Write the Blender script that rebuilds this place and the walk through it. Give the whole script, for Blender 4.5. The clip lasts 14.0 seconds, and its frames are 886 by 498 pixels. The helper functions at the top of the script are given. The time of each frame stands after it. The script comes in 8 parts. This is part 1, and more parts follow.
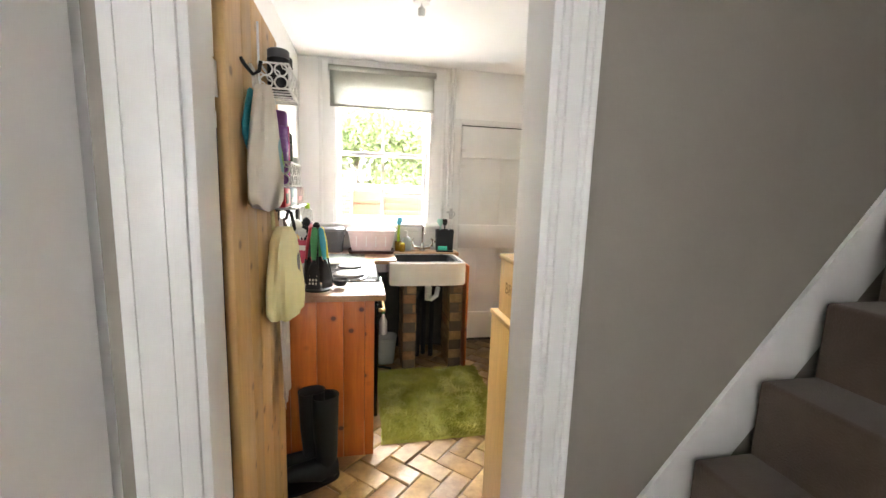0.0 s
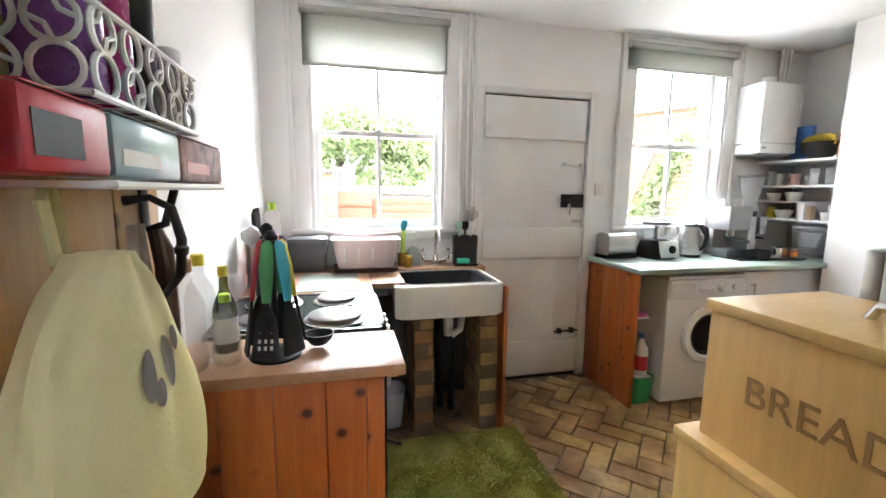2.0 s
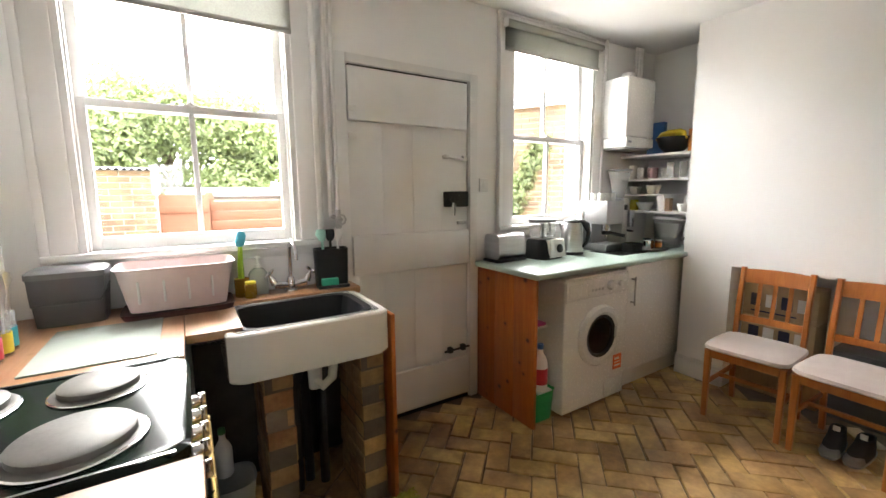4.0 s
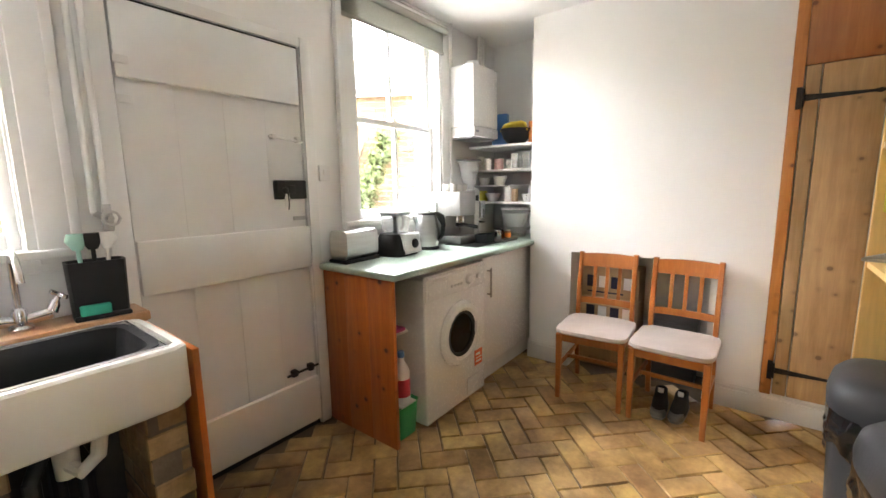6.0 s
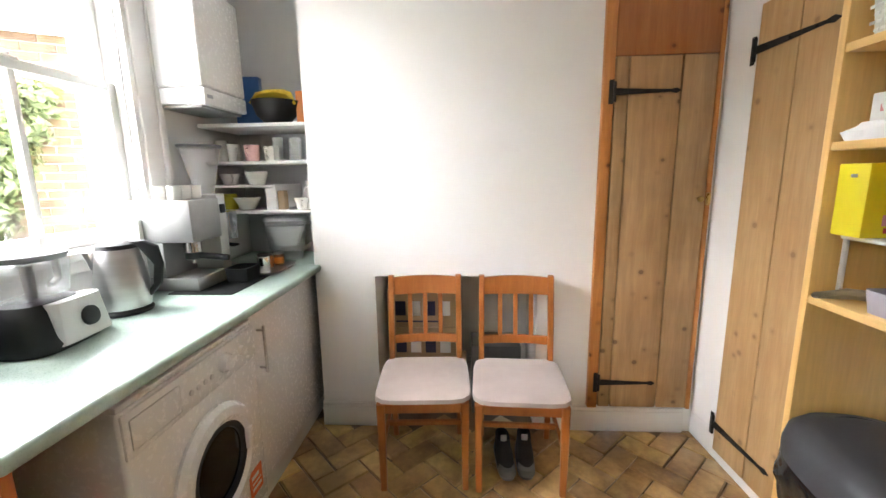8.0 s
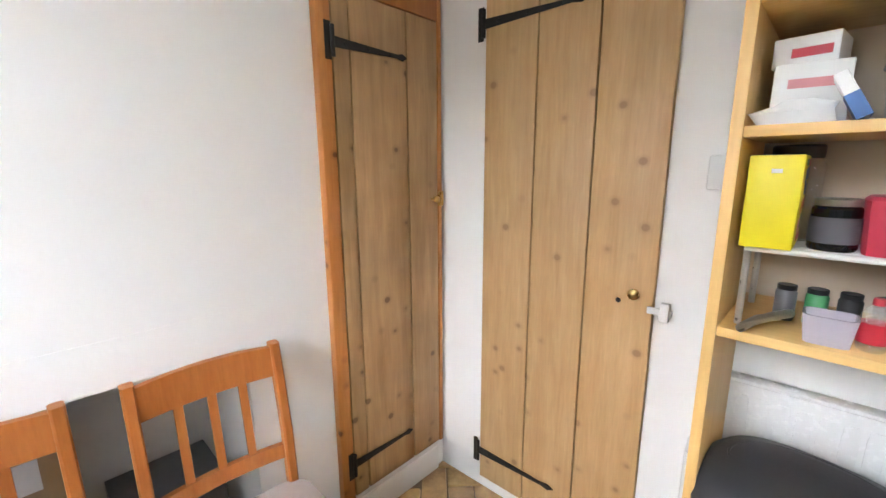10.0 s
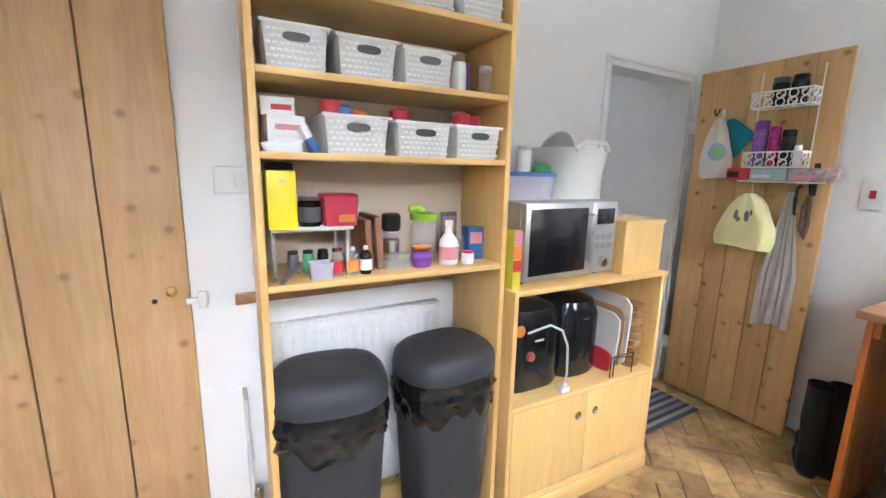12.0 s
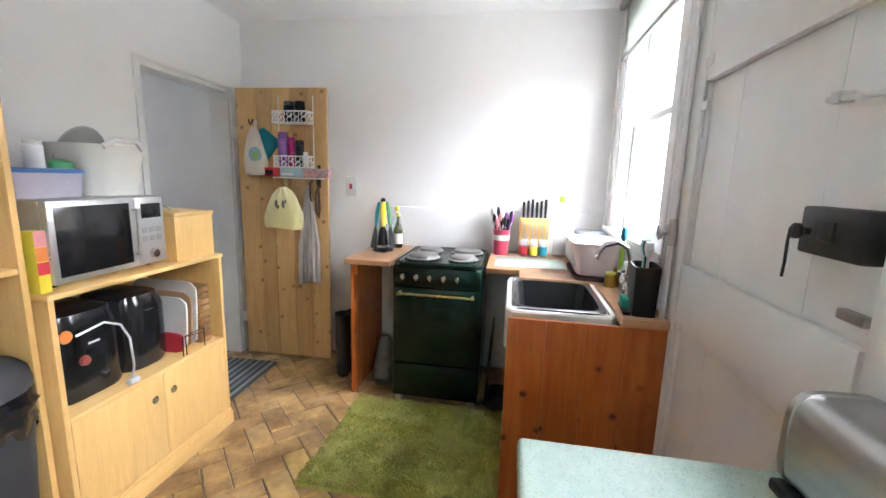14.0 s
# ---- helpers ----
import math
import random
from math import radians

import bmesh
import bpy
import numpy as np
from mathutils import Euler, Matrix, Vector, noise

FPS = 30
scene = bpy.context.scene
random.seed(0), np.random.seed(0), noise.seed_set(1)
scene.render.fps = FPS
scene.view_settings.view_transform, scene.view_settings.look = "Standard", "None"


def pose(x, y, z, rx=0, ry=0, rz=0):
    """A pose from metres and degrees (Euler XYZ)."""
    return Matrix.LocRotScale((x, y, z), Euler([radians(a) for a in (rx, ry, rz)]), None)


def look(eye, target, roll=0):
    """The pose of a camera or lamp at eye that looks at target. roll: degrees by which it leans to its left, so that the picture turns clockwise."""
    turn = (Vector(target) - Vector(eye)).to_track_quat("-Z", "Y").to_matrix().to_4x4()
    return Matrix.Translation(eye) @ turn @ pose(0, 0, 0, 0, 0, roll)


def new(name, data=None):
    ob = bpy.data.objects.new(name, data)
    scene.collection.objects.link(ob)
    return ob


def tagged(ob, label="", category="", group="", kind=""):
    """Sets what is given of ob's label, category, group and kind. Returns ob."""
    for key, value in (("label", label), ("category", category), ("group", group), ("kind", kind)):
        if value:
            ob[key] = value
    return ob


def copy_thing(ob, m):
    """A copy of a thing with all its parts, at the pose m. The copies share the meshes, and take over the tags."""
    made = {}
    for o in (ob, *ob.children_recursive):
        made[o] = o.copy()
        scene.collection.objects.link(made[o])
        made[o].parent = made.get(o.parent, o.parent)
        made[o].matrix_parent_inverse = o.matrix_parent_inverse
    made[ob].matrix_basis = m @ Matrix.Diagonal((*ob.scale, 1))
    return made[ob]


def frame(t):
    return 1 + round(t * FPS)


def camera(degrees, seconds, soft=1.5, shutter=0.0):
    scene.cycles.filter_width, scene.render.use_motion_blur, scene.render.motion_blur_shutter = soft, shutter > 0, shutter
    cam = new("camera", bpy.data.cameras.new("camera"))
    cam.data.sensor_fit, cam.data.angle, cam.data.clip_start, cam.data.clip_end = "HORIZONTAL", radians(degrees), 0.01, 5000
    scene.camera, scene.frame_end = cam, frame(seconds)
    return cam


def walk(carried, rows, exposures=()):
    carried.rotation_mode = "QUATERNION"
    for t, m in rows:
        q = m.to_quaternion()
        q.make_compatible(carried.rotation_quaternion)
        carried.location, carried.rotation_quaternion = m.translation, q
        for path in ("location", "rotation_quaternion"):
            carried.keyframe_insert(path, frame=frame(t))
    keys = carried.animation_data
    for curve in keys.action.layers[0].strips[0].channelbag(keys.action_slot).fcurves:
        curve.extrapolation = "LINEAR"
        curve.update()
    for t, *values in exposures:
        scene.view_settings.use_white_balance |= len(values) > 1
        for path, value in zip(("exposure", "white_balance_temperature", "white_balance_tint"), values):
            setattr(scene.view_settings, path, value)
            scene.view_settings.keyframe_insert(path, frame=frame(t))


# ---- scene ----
cam = camera(94.6, 14.0)
PATH = [
    (0, (0.513, -1.206, 1.467), (0.907, 0.733, 1.175), 1.9),
    (0.5, (0.525, -1.032, 1.465), (0.877, 0.914, 1.17), 1.3),
    (1, (0.523, -0.787, 1.4), (0.856, 1.167, 1.132), 0.8),
    (1.5, (0.491, -0.473, 1.385), (0.866, 1.472, 1.107), 1.0),
    (2, (0.489, -0.194, 1.382), (0.947, 1.734, 1.108), 0.7),
    (2.5, (0.539, 0.055, 1.386), (1.133, 1.945, 1.114), 0.4),
    (3, (0.575, 0.194, 1.385), (1.328, 2.027, 1.115), 0.0),
    (5.5, (0.818, 0.519, 1.338), (2.261, 1.873, 1.05), -0.8),
    (6, (0.885, 0.589, 1.329), (2.452, 1.797, 1.034), -0.9),
    (6.5, (0.98, 0.708, 1.344), (2.674, 1.726, 1.037), -0.9),
    (7, (1.179, 0.798, 1.355), (2.987, 1.587, 1.026), -1.0),
    (7.5, (1.437, 0.952, 1.392), (3.346, 1.436, 1.042), -1.0),
    (8, (1.67, 1.134, 1.386), (3.633, 1.259, 1.028), -0.9),
    (8.5, (1.819, 1.194, 1.355), (3.773, 0.939, 1.014), -0.6),
    (10.8, (2.758, 1.167, 1.39), (3.529, -0.629, 0.968), 0.2),
    (11, (2.757, 1.15, 1.389), (3.361, -0.71, 0.97), 0.3),
    (11.5, (2.756, 1.317, 1.399), (2.609, -0.636, 0.992), 1.0),
    (12, (2.760, 1.478, 1.402), (1.852, -0.264, 1.030), 1.2),
    (12.5, (2.790, 1.612, 1.408), (1.330, 0.291, 1.056), 1.1),
    (13, (2.862, 1.742, 1.415), (1.097, 0.870, 1.065), 1.2),
    (13.5, (2.932, 1.831, 1.419), (1.035, 1.301, 1.069), 1.7),
    (14, (2.961, 1.881, 1.413), (1.018, 1.554, 1.073), 1.7),
]
walk(cam, [(t, look(eye, target, roll)) for t, eye, target, roll in PATH],
     [(0.0, 2.05, 6800, 10), (1.5, 2.02, 6350, 10), (2.0, 1.7, 6150, 10), (3.0, 1.14, 6700, 10), (5.5, 1.64, 6850, 10), (7.0, 1.72, 6500, 10), (8.5, 1.62, 6500, 10), (11.0, 1.72, 5800, 10), (12.0, 1.78, 5750, 10), (12.5, 1.78, 6100, 10), (13.5, 1.66, 6000, 10), (14.0, 1.7, 5900, 10)])

# ---- world and light ----
world = bpy.data.worlds.new("overcast_sky")
scene.world = world
world.use_nodes = True
wn, wl = world.node_tree.nodes, world.node_tree.links
bg = wn["Background"]
sky = wn.new("ShaderNodeTexSky")
sky.sky_type, sky.sun_disc = "NISHITA", False
sky.sun_elevation, sky.sun_rotation = radians(48), radians(20)
cloud = wn.new("ShaderNodeMixRGB")
cloud.inputs[0].default_value = 0.94
cloud.inputs[2].default_value = (88.0, 89.5, 92.0, 1)
wl.new(sky.outputs[0], cloud.inputs[1])
wl.new(cloud.outputs[0], bg.inputs[0])
bg.inputs[1].default_value = 0.15


def sun_lamp():
    d = bpy.data.lights.new("sun", "SUN")
    d.energy, d.angle, d.color = 1.4, radians(14), (1.0, 0.96, 0.9)
    o = new("sun", d)
    o.matrix_world = look((3, 12, 12), (2, 2, 0))


def daylight_fill(name, x, y, z, w, h, target, watts, spread, colour=(0.97, 0.985, 1.0)):
    """Added area lamp outside an opening, standing in for sky or yard light."""
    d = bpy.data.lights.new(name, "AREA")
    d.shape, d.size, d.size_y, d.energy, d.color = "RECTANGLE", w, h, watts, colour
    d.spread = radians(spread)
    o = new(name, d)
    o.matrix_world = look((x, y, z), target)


sun_lamp()
# Unseen lamps above the window heads, topping up the real sky.
daylight_fill("sky_window_1", 0.71, 3.25, 2.95, 1.3, 0.9, (1.2, 0.6, 0.6), 9, 150)
daylight_fill("sky_window_2", 2.92, 3.25, 2.95, 1.3, 0.9, (2.2, 0.6, 0.6), 9, 150)
# Unseen uplights below the sills, added to lift ceiling and upper walls.
daylight_fill("yard_bounce_fill_1", 0.71, 3.12, 0.92, 1.0, 0.5, (1.9, -0.1, 1.5), 6, 120)
daylight_fill("yard_bounce_fill_2", 2.92, 3.12, 0.92, 1.0, 0.5, (2.2, -0.1, 1.5), 7, 120)


# ---- materials ----
def nodes_of(name):
    m = bpy.data.materials.new(name)
    m.use_nodes = True
    n, l = m.node_tree.nodes, m.node_tree.links
    return m, n, l, n["Principled BSDF"]


def coords(n, l, scale, space="Object"):
    tc, mp = n.new("ShaderNodeTexCoord"), n.new("ShaderNodeMapping")
    mp.inputs["Scale"].default_value = scale
    l.new(tc.outputs[space], mp.inputs[0])
    return mp.outputs[0]


def noise_tex(n, l, vec, scale, detail=4.0, rough=0.55, distort=0.0):
    t = n.new("ShaderNodeTexNoise")
    t.inputs["Scale"].default_value, t.inputs["Detail"].default_value = scale, detail
    t.inputs["Roughness"].default_value, t.inputs["Distortion"].default_value = rough, distort
    l.new(vec, t.inputs["Vector"])
    return t.outputs["Fac"]


def ramp(n, l, fac, stops):
    r = n.new("ShaderNodeValToRGB")
    e = r.color_ramp.elements
    while len(e) < len(stops):
        e.new(0.5)
    for k, (p, c) in zip(e, stops):
        k.position, k.color = p, (*c, 1) if len(c) == 3 else c
    l.new(fac, r.inputs[0])
    return r.outputs[0]


def mixc(n, l, fac, a, b, kind="MIX"):
    m = n.new("ShaderNodeMixRGB")
    m.blend_type = kind
    for s, v in ((m.inputs[0], fac), (m.inputs[1], a), (m.inputs[2], b)):
        if isinstance(v, (int, float)):
            s.default_value = v
        elif isinstance(v, tuple):
            s.default_value = (*v, 1)
        else:
            l.new(v, s)
    return m.outputs[0]


def bump(n, l, b, height, strength, dist=0.002):
    k = n.new("ShaderNodeBump")
    k.inputs["Strength"].default_value, k.inputs["Distance"].default_value = strength, dist
    l.new(height, k.inputs["Height"])
    l.new(k.outputs[0], b.inputs["Normal"])


def surf(name, c1, c2=None, scale=6.0, rough=0.5, metal=0.0, bumpy=0.1, fine=60.0, spec=0.5, coat=0.0, stretch=(1, 1, 1), vary=0.0, sheen=0.0, emit=0.0, trans=0.0, alpha=1.0):
    """Paint, metal, plastic or cloth: two colours mixed by large patches, and a fine grain in gloss and relief."""
    m, n, l, b = nodes_of(name)
    c2 = c2 or tuple(c * 0.86 for c in c1)
    v = coords(n, l, stretch)
    big, small = noise_tex(n, l, v, scale, 5.0), noise_tex(n, l, v, fine, 3.0)
    col = ramp(n, l, big, [(0.35, c1), (0.7, c2)])
    if vary:
        oi = n.new("ShaderNodeObjectInfo")
        g = ramp(n, l, oi.outputs["Random"], [(0.0, (1 - vary,) * 3), (1.0, (1 + vary,) * 3)])
        col = mixc(n, l, 1.0, col, g, "MULTIPLY")
    l.new(col, b.inputs["Base Color"])
    mr = n.new("ShaderNodeMapRange")
    mr.inputs["To Min"].default_value, mr.inputs["To Max"].default_value = max(0.02, rough - 0.08), min(1.0, rough + 0.1)
    l.new(small, mr.inputs[0])
    l.new(mr.outputs[0], b.inputs["Roughness"])
    b.inputs["Metallic"].default_value = metal
    b.inputs["Specular IOR Level"].default_value = spec
    b.inputs["Coat Weight"].default_value = coat
    b.inputs["Sheen Weight"].default_value = sheen
    b.inputs["Transmission Weight"].default_value = trans
    b.inputs["Alpha"].default_value = alpha
    if bumpy:
        bump(n, l, b, small, bumpy)
    return m


def wood(name, light, dark, knot=(0.10, 0.04, 0.015), axis=2, rough=0.45, knots=1.0, coat=0.0, grain=1.0, stain=0.25, vary=0.12, kscale=9.0):
    """Pine or beech, with the grain along one axis, growth lines, knots and slow stains."""
    m, n, l, b = nodes_of(name)
    st = [9.0, 9.0, 9.0]
    st[axis] = 0.7
    v = coords(n, l, tuple(st))
    oi = n.new("ShaderNodeObjectInfo")
    add = n.new("ShaderNodeVectorMath")
    add.operation = "MULTIPLY_ADD"
    cmb = n.new("ShaderNodeCombineXYZ")
    for k in range(3):
        l.new(oi.outputs["Random"], cmb.inputs[k])
    l.new(cmb.outputs[0], add.inputs[0])
    add.inputs[1].default_value = (23.0, 11.0, 37.0)
    l.new(v, add.inputs[2])
    v = add.outputs[0]
    g1 = noise_tex(n, l, v, 3.0 * grain, 6.0, 0.6, 0.6)
    g2 = noise_tex(n, l, v, 14.0 * grain, 3.0, 0.6)
    col = ramp(n, l, g1, [(0.3, light), (0.5, tuple((p + q) / 2 for p, q in zip(light, dark))), (0.72, dark)])
    col = mixc(n, l, 0.35, col, ramp(n, l, g2, [(0.3, (1.1, 1.1, 1.1)), (0.75, (0.72, 0.68, 0.62))]), "MULTIPLY")
    tc = n.new("ShaderNodeTexCoord")
    slow = noise_tex(n, l, tc.outputs["Object"], 2.2, 3.0)
    col = mixc(n, l, stain, col, ramp(n, l, slow, [(0.35, (1.1, 1.08, 1.05)), (0.7, (0.6, 0.52, 0.45))]), "MULTIPLY")
    if knots:
        ks = [kscale, kscale, kscale]
        ks[axis] = kscale * 1.1
        kv = coords(n, l, tuple(ks))
        kadd = n.new("ShaderNodeVectorMath")
        l.new(kv, kadd.inputs[0])
        l.new(cmb.outputs[0], kadd.inputs[1])
        vo = n.new("ShaderNodeTexVoronoi")
        vo.inputs["Scale"].default_value = 1.0
        vo.inputs["Randomness"].default_value = 1.0
        l.new(kadd.outputs[0], vo.inputs["Vector"])
        kf = ramp(n, l, vo.outputs["Distance"], [(0.0, (knots,) * 3), (0.09, (knots,) * 3), (0.13, (0.3 * knots,) * 3), (0.22, (0, 0, 0))])
        col = mixc(n, l, kf, col, knot)
    if vary:
        col = mixc(n, l, 1.0, col, ramp(n, l, oi.outputs["Random"], [(0.0, (1 - vary,) * 3), (1.0, (1 + vary,) * 3)]), "MULTIPLY")
    l.new(col, b.inputs["Base Color"])
    b.inputs["Roughness"].default_value = rough
    b.inputs["Coat Weight"].default_value = coat
    b.inputs["Coat Roughness"].default_value = 0.25
    bump(n, l, b, g2, 0.12, 0.001)
    return m


def glass(name, colour=(1, 1, 1), rough=0.0, ior=1.45):
    m, n, l, b = nodes_of(name)
    b.inputs["Base Color"].default_value = (*colour, 1)
    b.inputs["Roughness"].default_value = rough
    b.inputs["Transmission Weight"].default_value = 1.0
    b.inputs["IOR"].default_value = ior
    return m


def pane_glass(name):
    """Thin window glass: clear, with a faint mirror on it."""
    m, n, l, b = nodes_of(name)
    n.remove(b)
    tr, gl, mx, fr = n.new("ShaderNodeBsdfTransparent"), n.new("ShaderNodeBsdfGlossy"), n.new("ShaderNodeMixShader"), n.new("ShaderNodeLayerWeight")
    gl.inputs["Roughness"].default_value = 0.02
    pw = n.new("ShaderNodeMath")
    pw.operation = "POWER"
    pw.inputs[1].default_value = 6.0
    l.new(fr.outputs["Facing"], pw.inputs[0])
    gain = n.new("ShaderNodeMath")
    gain.operation = "MULTIPLY_ADD"
    gain.inputs[1].default_value, gain.inputs[2].default_value = 0.45, 0.02
    l.new(pw.outputs[0], gain.inputs[0])
    l.new(gain.outputs[0], mx.inputs[0])
    l.new(tr.outputs[0], mx.inputs[1])
    l.new(gl.outputs[0], mx.inputs[2])
    l.new(mx.outputs[0], n["Material Output"].inputs[0])
    return m


def film(name, body, colour):
    """Thin clear glass or plastic: most light goes straight through, the rest meets a pale glossy skin."""
    m, n, l, b = nodes_of(name)
    b.inputs["Base Color"].default_value = (*colour, 1)
    b.inputs["Roughness"].default_value = 0.08
    tr, mx = n.new("ShaderNodeBsdfTransparent"), n.new("ShaderNodeMixShader")
    mr = n.new("ShaderNodeMapRange")
    mr.inputs["To Min"].default_value, mr.inputs["To Max"].default_value = body * 0.92, body * 1.08
    l.new(noise_tex(n, l, coords(n, l, (1, 1, 1)), 3.0), mr.inputs[0])
    l.new(mr.outputs[0], mx.inputs[0])
    l.new(tr.outputs[0], mx.inputs[1])
    l.new(b.outputs[0], mx.inputs[2])
    l.new(mx.outputs[0], n["Material Output"].inputs[0])
    return m


def brickish(name, cols, rough=0.85, spots=(0.1, 0.09, 0.08), spot=0.35, scale=30.0, soil=None):
    """Fired clay or paving: each piece its own colour, with blotches and pits."""
    m, n, l, b = nodes_of(name)
    oi = n.new("ShaderNodeObjectInfo")
    geo = n.new("ShaderNodeNewGeometry")
    ad = n.new("ShaderNodeMath")
    ad.operation = "ADD"
    l.new(oi.outputs["Random"], ad.inputs[0])
    l.new(geo.outputs["Random Per Island"], ad.inputs[1])
    fr = n.new("ShaderNodeMath")
    fr.operation = "FRACT"
    l.new(ad.outputs[0], fr.inputs[0])
    col = ramp(n, l, fr.outputs[0], [(k / max(1, len(cols) - 1), c) for k, c in enumerate(cols)])
    tc = n.new("ShaderNodeTexCoord")
    v = tc.outputs["Object"]
    wpos = geo.outputs["Position"]
    f1 = noise_tex(n, l, wpos, scale, 6.0, 0.65)
    f2 = noise_tex(n, l, wpos, 3.6, 5.0, 0.6)
    col = mixc(n, l, spot, col, ramp(n, l, f1, [(0.35, (1.15, 1.12, 1.05)), (0.75, spots)]), "MULTIPLY")
    col = mixc(n, l, 0.75, col, ramp(n, l, f2, [(0.38, (1.22, 1.18, 1.08)), (0.62, (0.40, 0.31, 0.25))]), "MULTIPLY")
    if soil:
        # trodden-in earth round one place, with a ragged edge
        ds = n.new("ShaderNodeVectorMath")
        ds.operation = "DISTANCE"
        ds.inputs[1].default_value = soil[:3]
        l.new(wpos, ds.inputs[0])
        rag = n.new("ShaderNodeMath")
        rag.operation = "MULTIPLY_ADD"
        rag.inputs[1].default_value = 0.9
        l.new(noise_tex(n, l, wpos, 3.5, 5.0, 0.65), rag.inputs[0])
        l.new(ds.outputs["Value"], rag.inputs[2])
        col = mixc(n, l, ramp(n, l, rag.outputs[0], [(0.0, (0.75,) * 3), (soil[3], (0.7,) * 3), (min(1.0, soil[3] + 0.35), (0, 0, 0))]), col, (0.085, 0.042, 0.024))
    l.new(col, b.inputs["Base Color"])
    mr = n.new("ShaderNodeMapRange")
    mr.inputs["To Min"].default_value, mr.inputs["To Max"].default_value = rough - 0.2, rough
    l.new(f1, mr.inputs[0])
    l.new(mr.outputs[0], b.inputs["Roughness"])
    bump(n, l, b, f1, 0.35, 0.004)
    return m


WALL = surf("white_wall_paint", (0.87, 0.865, 0.855), (0.84, 0.835, 0.825), 1.3, 0.75, bumpy=0.25, fine=28)
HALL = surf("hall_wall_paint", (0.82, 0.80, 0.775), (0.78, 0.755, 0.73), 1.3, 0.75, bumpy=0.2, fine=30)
# Taupe taken darker, so its colour also holds the hall's shade.
HALL_SHADED = surf("shaded_taupe_hall_paint", (0.275, 0.25, 0.215), (0.24, 0.215, 0.185), 1.3, 0.75, bumpy=0.2, fine=30)
CEIL = surf("ceiling_paint", (0.88, 0.875, 0.865), (0.85, 0.845, 0.835), 1.0, 0.85, bumpy=0.15, fine=25)
GLOSSW = surf("white_gloss_paint", (0.80, 0.795, 0.785), (0.74, 0.735, 0.72), 3.0, 0.38, bumpy=0.06, fine=18, coat=0.1)
GREYW = surf("aged_white_paint", (0.74, 0.73, 0.71), (0.62, 0.61, 0.59), 4.0, 0.5, bumpy=0.12, fine=25)
PANE = pane_glass("window_glass")
BLIND = surf("grey_blind_cloth", (0.42, 0.41, 0.375), (0.37, 0.36, 0.33), 3.0, 0.9, bumpy=0.3, fine=300, trans=0.0)
DOORP = wood("waxed_pine_door", (0.63, 0.41, 0.185), (0.53, 0.315, 0.125), (0.16, 0.085, 0.04), 2, 0.5, 0.75, stain=0.2)
DARKP = wood("darker_waxed_pine", (0.64, 0.43, 0.215), (0.54, 0.335, 0.145), (0.22, 0.12, 0.055), 2, 0.5, 0.6, stain=0.35)
OLDP = wood("old_stripped_pine", (0.53, 0.35, 0.18), (0.38, 0.235, 0.115), (0.12, 0.065, 0.035), 2, 0.55, 0.8, stain=0.7)
ORANGEP = wood("varnished_orange_pine", (0.56, 0.165, 0.030), (0.41, 0.095, 0.014), (0.075, 0.018, 0.006), 2, 0.38, 0.95, coat=0.1, stain=0.45, kscale=8.5)
FRAMEP = wood("orange_pine_frame", (0.60, 0.26, 0.075), (0.48, 0.175, 0.042), (0.12, 0.035, 0.012), 2, 0.42, 0.9, coat=0.1, stain=0.35)
TOPP = wood("pine_worktop", (0.52, 0.30, 0.165), (0.42, 0.215, 0.105), (0.2, 0.09, 0.04), 1, 0.38, 0.3, coat=0.15)
TOPPX = wood("pine_worktop_long", (0.46, 0.26, 0.13), (0.36, 0.18, 0.08), (0.2, 0.09, 0.04), 0, 0.38, 0.3, coat=0.15)
BEECH = wood("beech_board", (0.80, 0.53, 0.195), (0.75, 0.47, 0.165), (0.4, 0.22, 0.1), 2, 0.42, 0.0, stain=0.12, grain=0.7, vary=0.03)
BEECHX = wood("beech_shelf", (0.81, 0.55, 0.215), (0.76, 0.49, 0.18), (0.4, 0.22, 0.1), 0, 0.42, 0.0, stain=0.12, grain=0.7, vary=0.03)
CHAIRW = wood("honey_chair_wood", (0.48, 0.17, 0.038), (0.39, 0.12, 0.025), (0.2, 0.07, 0.02), 2, 0.36, 0.0, coat=0.2, stain=0.2, vary=0.05)
BLACKM = surf("black_iron", (0.018, 0.017, 0.017), (0.03, 0.027, 0.025), 20, 0.5, 0.3, bumpy=0.3, fine=90)
BLACKP = surf("black_plastic", (0.014, 0.014, 0.016), (0.02, 0.02, 0.022), 5, 0.42, bumpy=0.05, spec=0.3)
BLACKS = surf("black_shiny_plastic", (0.010, 0.010, 0.012), (0.014, 0.014, 0.016), 5, 0.12, bumpy=0.0)
CHROME = surf("chrome", (0.72, 0.72, 0.73), (0.62, 0.62, 0.64), 8, 0.16, 1.0, bumpy=0.02)
STEEL = surf("brushed_steel", (0.56, 0.555, 0.55), (0.46, 0.455, 0.45), 4, 0.32, 1.0, bumpy=0.06, fine=120, stretch=(1, 1, 8))
GREYBIN = surf("dark_grey_bin_plastic", (0.040, 0.0405, 0.044), (0.050, 0.0505, 0.055), 6, 0.45, bumpy=0.12, fine=200, spec=0.25)
WHITEP = surf("white_plastic", (0.78, 0.78, 0.77), (0.72, 0.72, 0.71), 4, 0.35, bumpy=0.03)
APPL = surf("white_enamel", (0.80, 0.80, 0.795), (0.76, 0.76, 0.755), 3, 0.25, bumpy=0.02, coat=0.2)
